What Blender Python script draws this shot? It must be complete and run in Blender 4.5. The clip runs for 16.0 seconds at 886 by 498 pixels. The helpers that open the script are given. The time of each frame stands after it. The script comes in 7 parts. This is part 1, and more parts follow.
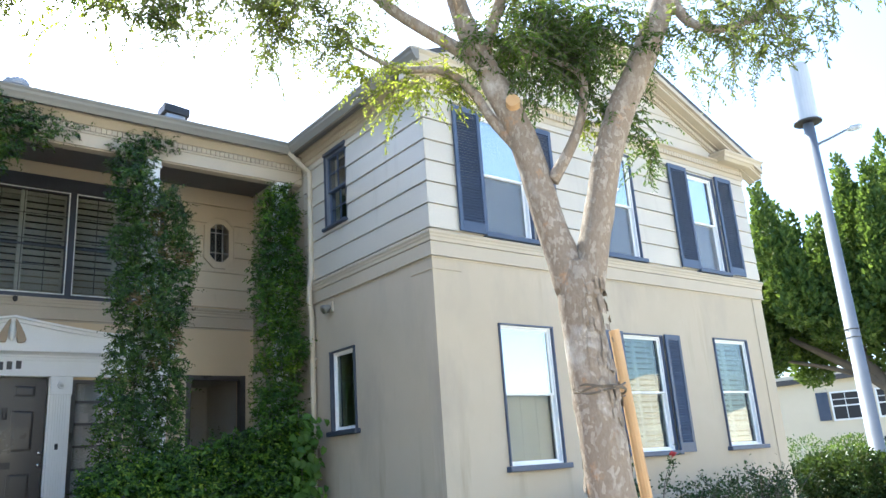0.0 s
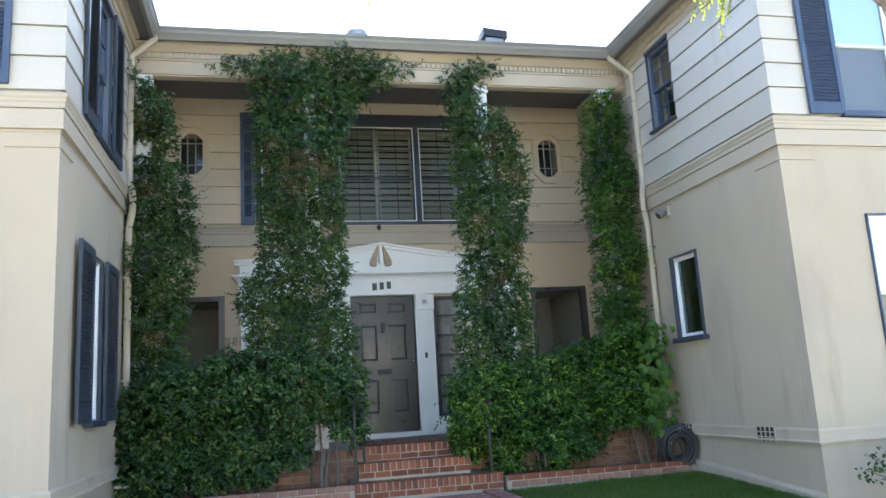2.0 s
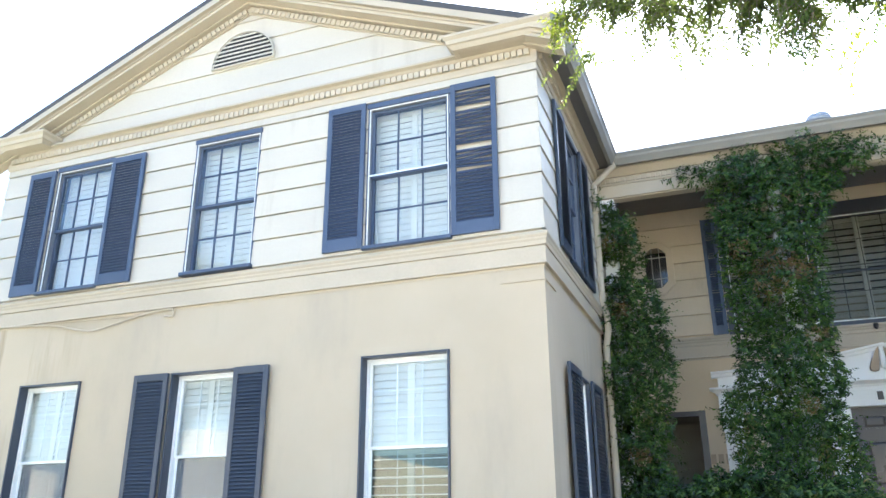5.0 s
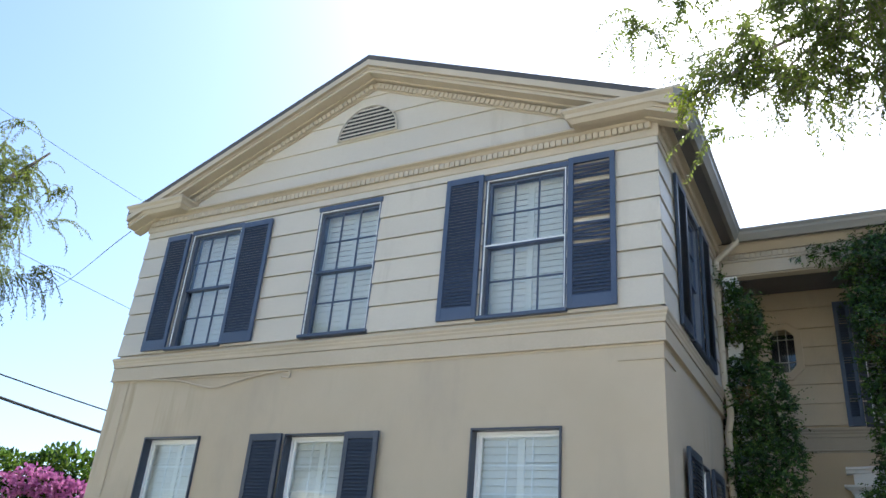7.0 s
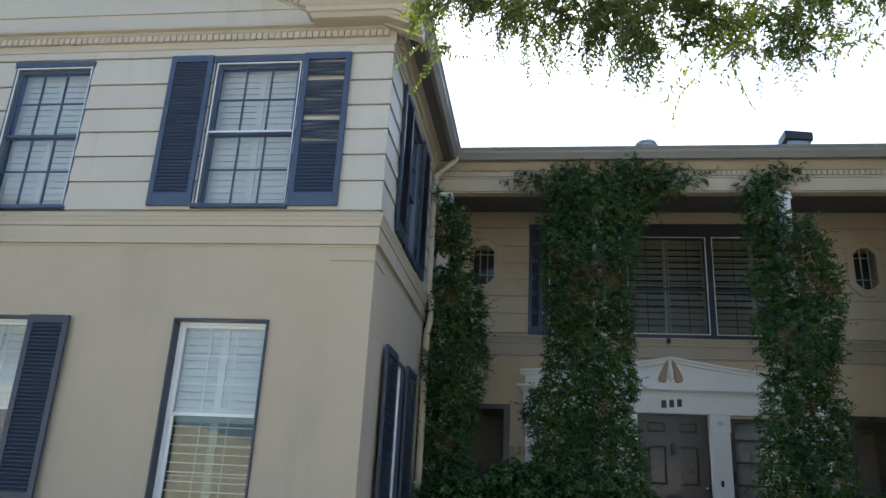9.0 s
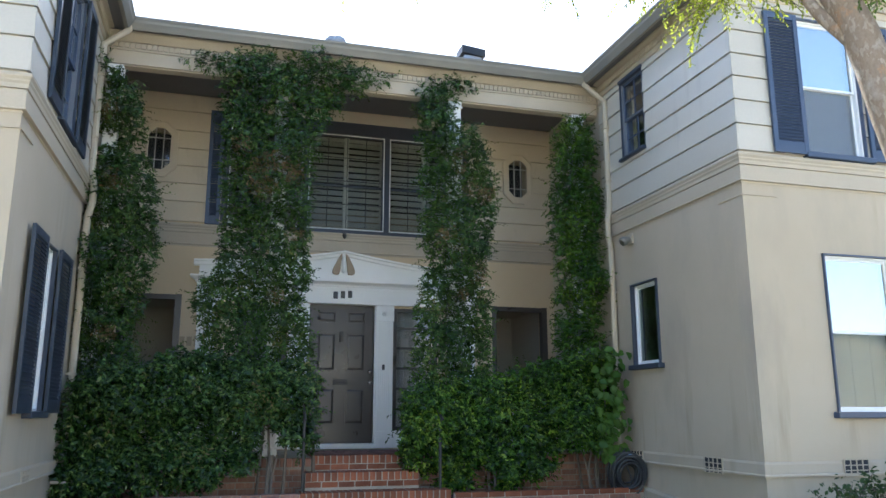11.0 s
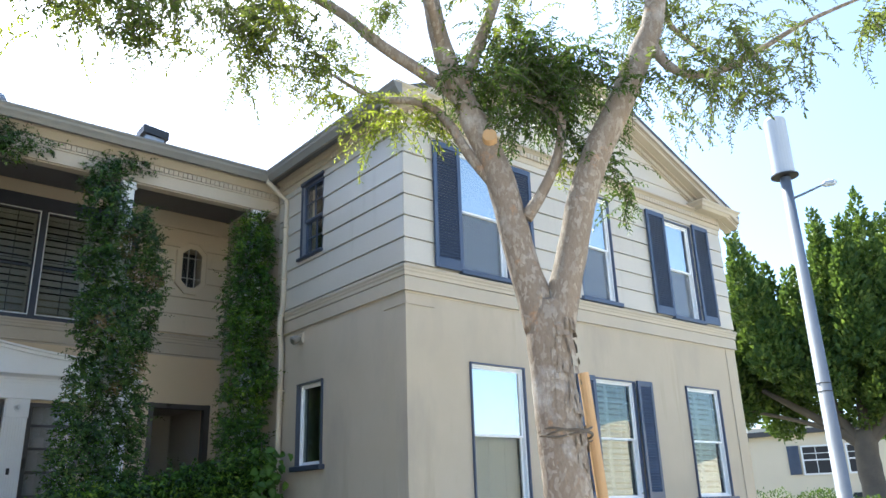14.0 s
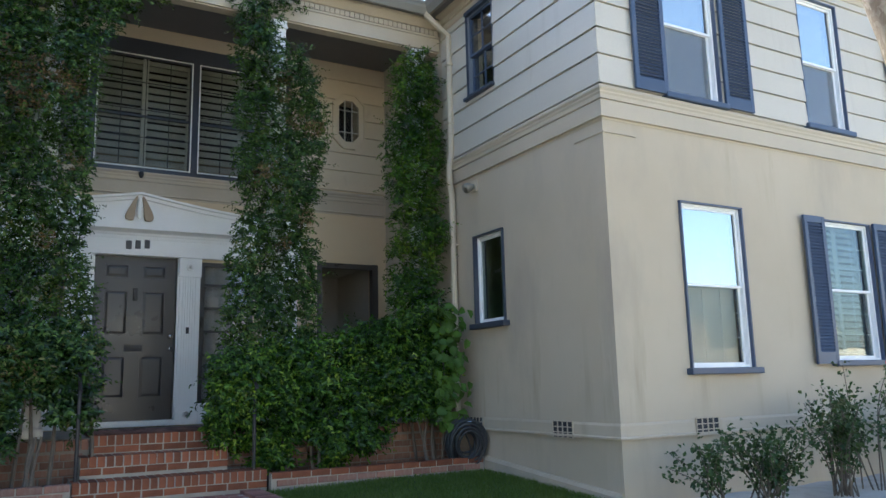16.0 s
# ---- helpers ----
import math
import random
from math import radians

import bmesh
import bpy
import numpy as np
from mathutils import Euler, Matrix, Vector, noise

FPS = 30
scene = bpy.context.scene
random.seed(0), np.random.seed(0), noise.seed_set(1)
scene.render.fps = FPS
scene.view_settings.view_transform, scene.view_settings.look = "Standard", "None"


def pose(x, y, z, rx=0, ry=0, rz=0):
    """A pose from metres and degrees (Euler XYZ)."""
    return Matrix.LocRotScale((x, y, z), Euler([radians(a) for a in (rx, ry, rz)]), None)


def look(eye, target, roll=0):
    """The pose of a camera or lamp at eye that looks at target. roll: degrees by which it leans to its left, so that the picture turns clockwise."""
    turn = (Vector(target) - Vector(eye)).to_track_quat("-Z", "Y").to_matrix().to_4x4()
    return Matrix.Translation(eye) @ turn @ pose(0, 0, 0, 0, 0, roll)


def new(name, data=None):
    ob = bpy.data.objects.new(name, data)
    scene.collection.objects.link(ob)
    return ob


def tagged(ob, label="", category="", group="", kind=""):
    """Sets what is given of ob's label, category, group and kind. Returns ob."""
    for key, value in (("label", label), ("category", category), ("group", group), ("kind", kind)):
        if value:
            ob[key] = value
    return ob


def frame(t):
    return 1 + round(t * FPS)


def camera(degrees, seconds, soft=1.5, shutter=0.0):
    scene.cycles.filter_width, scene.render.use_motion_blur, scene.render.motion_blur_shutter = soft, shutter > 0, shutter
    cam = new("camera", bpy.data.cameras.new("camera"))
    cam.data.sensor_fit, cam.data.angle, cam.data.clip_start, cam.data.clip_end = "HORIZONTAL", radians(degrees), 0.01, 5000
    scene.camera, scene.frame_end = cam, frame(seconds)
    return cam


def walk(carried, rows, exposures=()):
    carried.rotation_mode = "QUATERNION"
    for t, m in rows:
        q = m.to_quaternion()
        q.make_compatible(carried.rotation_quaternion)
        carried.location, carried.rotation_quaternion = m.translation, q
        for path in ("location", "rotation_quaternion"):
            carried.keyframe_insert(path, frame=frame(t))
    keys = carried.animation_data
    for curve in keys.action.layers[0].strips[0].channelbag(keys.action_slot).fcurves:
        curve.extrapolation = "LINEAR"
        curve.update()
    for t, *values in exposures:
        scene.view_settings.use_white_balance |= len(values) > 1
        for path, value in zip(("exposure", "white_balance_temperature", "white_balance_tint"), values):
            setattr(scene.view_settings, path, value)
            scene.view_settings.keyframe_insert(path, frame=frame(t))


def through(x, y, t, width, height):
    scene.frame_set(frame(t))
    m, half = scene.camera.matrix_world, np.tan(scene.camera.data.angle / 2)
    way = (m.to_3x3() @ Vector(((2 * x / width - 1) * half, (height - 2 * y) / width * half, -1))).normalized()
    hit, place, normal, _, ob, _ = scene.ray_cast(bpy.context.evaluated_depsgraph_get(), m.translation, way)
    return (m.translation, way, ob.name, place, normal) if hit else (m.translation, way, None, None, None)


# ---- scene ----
cam = camera(59.85, 16.0)
PATH = [
    (0, (-1.799, -11.820, 1.026), (-0.606, -10.310, 1.572), -3.95),
    (0.5, (-1.814, -11.807, 1.030), (-0.743, -10.208, 1.575), -4.88),
    (1, (-1.830, -11.795, 1.059), (-0.940, -10.078, 1.569), -4.01),
    (1.5, (-1.828, -11.759, 1.074), (-1.192, -9.910, 1.494), -3.32),
    (2, (-1.821, -11.723, 1.049), (-1.370, -9.810, 1.419), -3.43),
    (2.5, (-1.827, -11.698, 1.049), (-1.417, -9.771, 1.392), -2.74),
    (3, (-1.836, -11.696, 1.040), (-1.428, -9.766, 1.371), -2.72),
    (3.5, (-1.823, -11.685, 1.037), (-1.473, -9.743, 1.367), -2.63),
    (4, (-1.881, -11.646, 1.027), (-1.883, -9.689, 1.439), -2.99),
    (4.5, (-1.897, -11.657, 1.082), (-2.287, -9.778, 1.644), -1.89),
    (5, (-1.957, -11.684, 1.127), (-2.624, -9.924, 1.805), -0.29),
    (5.2, (-1.980, -11.686, 1.139), (-2.722, -9.994, 1.907), 0.46),
    (7.3, (-2.016, -11.713, 1.143), (-2.921, -10.135, 1.976), 5.11),
    (7.5, (-2.019, -11.721, 1.148), (-2.921, -10.140, 1.977), 5.31),
    (8, (-2.016, -11.722, 1.146), (-2.823, -10.091, 1.975), 4.74),
    (8.5, (-1.984, -11.705, 1.134), (-2.527, -9.937, 1.896), 4.40),
    (9, (-1.919, -11.669, 1.117), (-2.181, -9.793, 1.758), 3.00),
    (9.5, (-1.838, -11.681, 1.078), (-1.729, -9.752, 1.594), 0.55),
    (9.7, (-1.813, -11.689, 1.093), (-1.583, -9.755, 1.550), 0.54),
    (11.8, (-1.745, -11.705, 0.954), (-0.980, -9.909, 1.389), 1.92),
    (12, (-1.734, -11.718, 0.992), (-0.869, -9.996, 1.528), 2.10),
    (12.5, (-1.695, -11.747, 1.046), (-0.659, -10.143, 1.643), -0.88),
    (13, (-1.700, -11.773, 1.049), (-0.542, -10.267, 1.675), -1.41),
    (13.5, (-1.696, -11.771, 1.046), (-0.492, -10.303, 1.676), -1.40),
    (14, (-1.702, -11.780, 1.028), (-0.482, -10.329, 1.664), -1.89),
    (14.5, (-1.723, -11.759, 1.035), (-0.516, -10.293, 1.664), -2.23),
    (15, (-1.759, -11.527, 0.905), (-0.708, -9.893, 1.380), -2.28),
    (15.5, (-1.580, -11.032, 0.901), (-0.600, -9.321, 1.239), -1.17),
    (16, (-1.409, -10.416, 0.898), (-0.445, -8.697, 1.242), -1.36),
]
walk(cam, [(t, look(eye, target, roll)) for t, eye, target, roll in PATH],
     exposures=[(t, e + 0.06, 5600, 5.0) for t, e in ((0.0, 1.82), (1.0, 1.77), (2.0, 2.12), (2.5, 2.27), (3.5, 2.40), (4.0, 2.44), (4.5, 2.34), (5.0, 2.14), (5.2, 2.09), (7.3, 0.87), (9.0, 0.77), (9.7, 0.92), (11.8, 1.92), (12.5, 1.87), (13.5, 1.57), (14.5, 1.37), (15.0, 1.37), (15.5, 1.37), (16.0, 1.47))])

# ---- world and sun ----
SUN_EL, SUN_AZ = 52.0, 4.0
world = bpy.data.worlds.new("world")
scene.world = world
world.use_nodes = True
wn = world.node_tree
sky = wn.nodes.new("ShaderNodeTexSky")
sky.sky_type, sky.sun_disc = "NISHITA", False
sky.sun_elevation, sky.sun_rotation = radians(SUN_EL), radians(SUN_AZ)
sky.air_density, sky.dust_density, sky.ozone_density = 0.9, 2.2, 0.9
wn.links.new(sky.outputs[0], wn.nodes["Background"].inputs[0])
wn.nodes["Background"].inputs[1].default_value = 0.15
sun_data = bpy.data.lights.new("sun", "SUN")
sun_data.energy, sun_data.angle, sun_data.color = 5.0, radians(0.5), (1.0, 0.91, 0.76)
sun = new("sun", sun_data)
sd = Vector((math.sin(radians(SUN_AZ)) * math.cos(radians(SUN_EL)), math.cos(radians(SUN_AZ)) * math.cos(radians(SUN_EL)), math.sin(radians(SUN_EL))))
sun.matrix_world = look(sd * 60, (0, 0, 0))


# ---- materials ----
def nodes_of(name):
    m = bpy.data.materials.new(name)
    m.use_nodes = True
    return m, m.node_tree.nodes, m.node_tree.links, m.node_tree.nodes["Principled BSDF"]


def noise_node(n, l, scale, detail=4.0, rough=0.55, stretch=None, space="Object"):
    tc = n.new("ShaderNodeTexCoord")
    src = tc.outputs[space]
    if stretch:
        mp = n.new("ShaderNodeMapping")
        mp.inputs["Scale"].default_value = stretch
        l.new(src, mp.inputs["Vector"])
        src = mp.outputs[0]
    t = n.new("ShaderNodeTexNoise")
    t.inputs["Scale"].default_value, t.inputs["Detail"].default_value, t.inputs["Roughness"].default_value = scale, detail, rough
    l.new(src, t.inputs["Vector"])
    return t.outputs["Fac"]


def ramp(n, l, fac, lo, hi, c0=(0, 0, 0, 1), c1=(1, 1, 1, 1)):
    r = n.new("ShaderNodeValToRGB")
    r.color_ramp.elements[0].position, r.color_ramp.elements[1].position = lo, hi
    r.color_ramp.elements[0].color, r.color_ramp.elements[1].color = c0, c1
    l.new(fac, r.inputs[0])
    return r.outputs[0]


def mixc(n, l, fac, a, b, mode="MIX"):
    m = n.new("ShaderNodeMix")
    m.data_type, m.blend_type = "RGBA", mode
    for sock, v in ((m.inputs[0], fac), (m.inputs[6], a), (m.inputs[7], b)):
        if isinstance(v, (int, float)):
            sock.default_value = v
        elif isinstance(v, tuple):
            sock.default_value = (*v[:3], 1)
        else:
            l.new(v, sock)
    return m.outputs[2]


def bump(n, l, b, height, strength, dist=0.01):
    k = n.new("ShaderNodeBump")
    k.inputs["Strength"].default_value, k.inputs["Distance"].default_value = strength, dist
    l.new(height, k.inputs["Height"])
    l.new(k.outputs[0], b.inputs["Normal"])


def surface(name, base, worn, rough=0.6, big=0.8, fine=60.0, amount=0.5, relief=0.25, dist=0.004, stain=None, stain_at=(0.55, 0.75), stretch=None, metal=0.0, random_value=0.0, space="Object", streak=None):
    """A painted or mineral surface: two colours mixed by a broad noise, grain by a fine one, and stains with a shape of their own."""
    m, n, l, b = nodes_of(name)
    f1 = ramp(n, l, noise_node(n, l, big, 5, 0.6, stretch, space), 0.35, 0.68)
    f2 = noise_node(n, l, fine, 3, 0.6, None, space)
    col = mixc(n, l, f1, base, worn)
    dark = tuple(c * 0.82 for c in base)
    fm = n.new("ShaderNodeMath")
    fm.operation = "MULTIPLY"
    fm.inputs[1].default_value = amount
    l.new(ramp(n, l, f2, 0.35, 0.7), fm.inputs[0])
    col = mixc(n, l, fm.outputs[0], col, dark)
    if stain:
        col = mixc(n, l, ramp(n, l, noise_node(n, l, big * 1.7, 6, 0.65, (1, 1, 0.35), space), *stain_at), col, stain)
    if streak:
        run = ramp(n, l, noise_node(n, l, 5.0, 5, 0.6, (1, 1, 0.10), space), 0.54, 0.72)
        where = ramp(n, l, noise_node(n, l, 0.55, 3, 0.5, None, space), 0.46, 0.66)
        mu = n.new("ShaderNodeMath")
        mu.operation = "MULTIPLY"
        l.new(run, mu.inputs[0])
        l.new(where, mu.inputs[1])
        col = mixc(n, l, mu.outputs[0], col, streak)
    if random_value:
        oi = n.new("ShaderNodeObjectInfo")
        hs = n.new("ShaderNodeHueSaturation")
        mr = n.new("ShaderNodeMapRange")
        mr.inputs[3].default_value, mr.inputs[4].default_value = 1 - random_value, 1 + random_value
        l.new(oi.outputs["Random"], mr.inputs[0])
        l.new(mr.outputs[0], hs.inputs["Value"])
        l.new(col, hs.inputs["Color"])
        col = hs.outputs[0]
    l.new(col, b.inputs["Base Color"])
    rr = n.new("ShaderNodeMapRange")
    rr.inputs[3].default_value, rr.inputs[4].default_value = max(0.05, rough - 0.12), min(1.0, rough + 0.12)
    l.new(f1, rr.inputs[0])
    l.new(rr.outputs[0], b.inputs["Roughness"])
    b.inputs["Metallic"].default_value = metal
    if relief:
        bump(n, l, b, f2, relief, dist)
    return m


def foliage(name, tones, gloss=0.35, through=0.35, tint=(0.35, 0.5, 0.06), drift=0.9):
    """Leaves: each leaf takes its own tone; light also shines through."""
    m, n, l, b = nodes_of(name)
    g = n.new("ShaderNodeNewGeometry")
    r = n.new("ShaderNodeValToRGB")
    r.color_ramp.elements[0].color = (*tones[0], 1)
    r.color_ramp.elements[1].color = (*tones[-1], 1)
    for k, c in enumerate(tones[1:-1], 1):
        e = r.color_ramp.elements.new(k / (len(tones) - 1))
        e.color = (*c, 1)
    # neighbours resemble each other: a broad drift of tone under the single leaf's own
    ma, mb = n.new("ShaderNodeMath"), n.new("ShaderNodeMath")
    ma.operation = mb.operation = "MULTIPLY_ADD"
    mb.use_clamp = True
    ma.inputs[1].default_value, ma.inputs[2].default_value = drift, -0.5 * drift
    l.new(noise_node(n, l, 2.3, 3, 0.6), ma.inputs[0])
    mb.inputs[1].default_value = 0.85
    l.new(g.outputs["Random Per Island"], mb.inputs[0])
    l.new(ma.outputs[0], mb.inputs[2])
    l.new(mb.outputs[0], r.inputs[0])
    l.new(r.outputs[0], b.inputs["Base Color"])
    b.inputs["Roughness"].default_value = gloss
    b.inputs["Specular IOR Level"].default_value = 0.42 if gloss <= 0.3 else 0.22
    tr = n.new("ShaderNodeBsdfTranslucent")
    l.new(mixc(n, l, 0.55, r.outputs[0], tint), tr.inputs["Color"])
    mx = n.new("ShaderNodeMixShader")
    mx.inputs[0].default_value = through
    l.new(b.outputs[0], mx.inputs[1])
    l.new(tr.outputs[0], mx.inputs[2])
    l.new(mx.outputs[0], n["Material Output"].inputs[0])
    return m


def glass_material(name, tint=(0.93, 0.95, 0.95), base=0.07, mesh_veil=0.0, sheen=(1.0, 1.0, 1.0)):
    """Clear glass: seen through, with a reflection that grows towards grazing."""
    m, n, l, b = nodes_of(name)
    n.remove(b)
    tr, gl, lw, mx = n.new("ShaderNodeBsdfTransparent"), n.new("ShaderNodeBsdfGlossy"), n.new("ShaderNodeLayerWeight"), n.new("ShaderNodeMixShader")
    tr.inputs[0].default_value = (*tint, 1)
    gl.inputs["Roughness"].default_value = 0.012
    gl.inputs["Color"].default_value = (*sheen, 1)
    lw.inputs["Blend"].default_value = 0.5
    pw = n.new("ShaderNodeMath")
    pw.operation = "POWER"
    pw.inputs[1].default_value = 3.2
    l.new(lw.outputs["Facing"], pw.inputs[0])
    mm = n.new("ShaderNodeMath")
    mm.operation = "MULTIPLY_ADD"
    mm.use_clamp = True
    mm.inputs[1].default_value, mm.inputs[2].default_value = 0.9, base
    l.new(pw.outputs[0], mm.inputs[0])
    k = n.new("ShaderNodeBump")
    k.inputs["Strength"].default_value, k.inputs["Distance"].default_value = 0.05, 0.02
    l.new(noise_node(n, l, 2.2, 1, 0.4), k.inputs["Height"])
    l.new(k.outputs[0], gl.inputs["Normal"])
    l.new(mm.outputs[0], mx.inputs[0])
    l.new(tr.outputs[0], mx.inputs[1])
    l.new(gl.outputs[0], mx.inputs[2])
    last = mx
    if mesh_veil:
        # a fine grey insect screen over the pane
        df, m2 = n.new("ShaderNodeBsdfDiffuse"), n.new("ShaderNodeMixShader")
        df.inputs[0].default_value = (0.34, 0.36, 0.38, 1)
        m2.inputs[0].default_value = mesh_veil * 2.0
        l.new(mx.outputs[0], m2.inputs[1])
        l.new(df.outputs[0], m2.inputs[2])
        last = m2
    l.new(last.outputs[0], n["Material Output"].inputs[0])
    return m


def bark_material():
    """Flaking bark: small pale and tan plates with rusty scars and fine cracks."""
    m, n, l, b = nodes_of("bark")
    tc = n.new("ShaderNodeTexCoord")
    mp = n.new("ShaderNodeMapping")
    mp.inputs["Scale"].default_value = (1, 1, 0.6)
    l.new(tc.outputs["Object"], mp.inputs["Vector"])
    warp = n.new("ShaderNodeTexNoise")
    warp.inputs["Scale"].default_value, warp.inputs["Detail"].default_value = 16, 6
    l.new(mp.outputs[0], warp.inputs["Vector"])
    va = n.new("ShaderNodeVectorMath")
    va.operation = "MULTIPLY_ADD"
    va.inputs[1].default_value = (0.08, 0.08, 0.08)
    l.new(warp.outputs["Color"], va.inputs[0])
    l.new(mp.outputs[0], va.inputs[2])
    height = None
    cols = []
    for scale in (19, 48):
        vo = n.new("ShaderNodeTexVoronoi")
        vo.inputs["Scale"].default_value = scale
        l.new(va.outputs[0], vo.inputs["Vector"])
        sep = n.new("ShaderNodeSeparateColor")
        l.new(vo.outputs["Color"], sep.inputs[0])
        cols.append((sep.outputs[0], vo.outputs["Distance"]))
    r1 = ramp(n, l, cols[0][0], 0.1, 0.9, (0.31, 0.26, 0.205, 1), (0.40, 0.345, 0.28, 1))
    col = mixc(n, l, ramp(n, l, cols[1][0], 0.55, 0.75), r1, (0.435, 0.39, 0.33))
    col = mixc(n, l, ramp(n, l, cols[1][0], 0.30, 0.12), col, (0.27, 0.215, 0.16))
    col = mixc(n, l, ramp(n, l, noise_node(n, l, 6, 6, 0.7), 0.60, 0.70), col, (0.40, 0.24, 0.13))
    col = mixc(n, l, ramp(n, l, noise_node(n, l, 2.6, 5, 0.65), 0.56, 0.78), col, (0.56, 0.53, 0.49))
    grain = noise_node(n, l, 70, 5, 0.75, (1, 1, 0.45))
    col = mixc(n, l, 0.55, col, ramp(n, l, grain, 0.30, 0.70, (0.50, 0.45, 0.40, 1), (1, 1, 1, 1)), "MULTIPLY")
    l.new(col, b.inputs["Base Color"])
    b.inputs["Roughness"].default_value = 0.85
    add = n.new("ShaderNodeMath")
    add.operation = "MULTIPLY_ADD"
    add.inputs[1].default_value = 0.6
    l.new(grain, add.inputs[0])
    l.new(cols[0][0], add.inputs[2])
    add2 = n.new("ShaderNodeMath")
    add2.operation = "MULTIPLY_ADD"
    add2.inputs[1].default_value = 0.6
    l.new(cols[1][0], add2.inputs[0])
    l.new(add.outputs[0], add2.inputs[2])
    bump(n, l, b, add2.outputs[0], 0.8, 0.010)
    return m


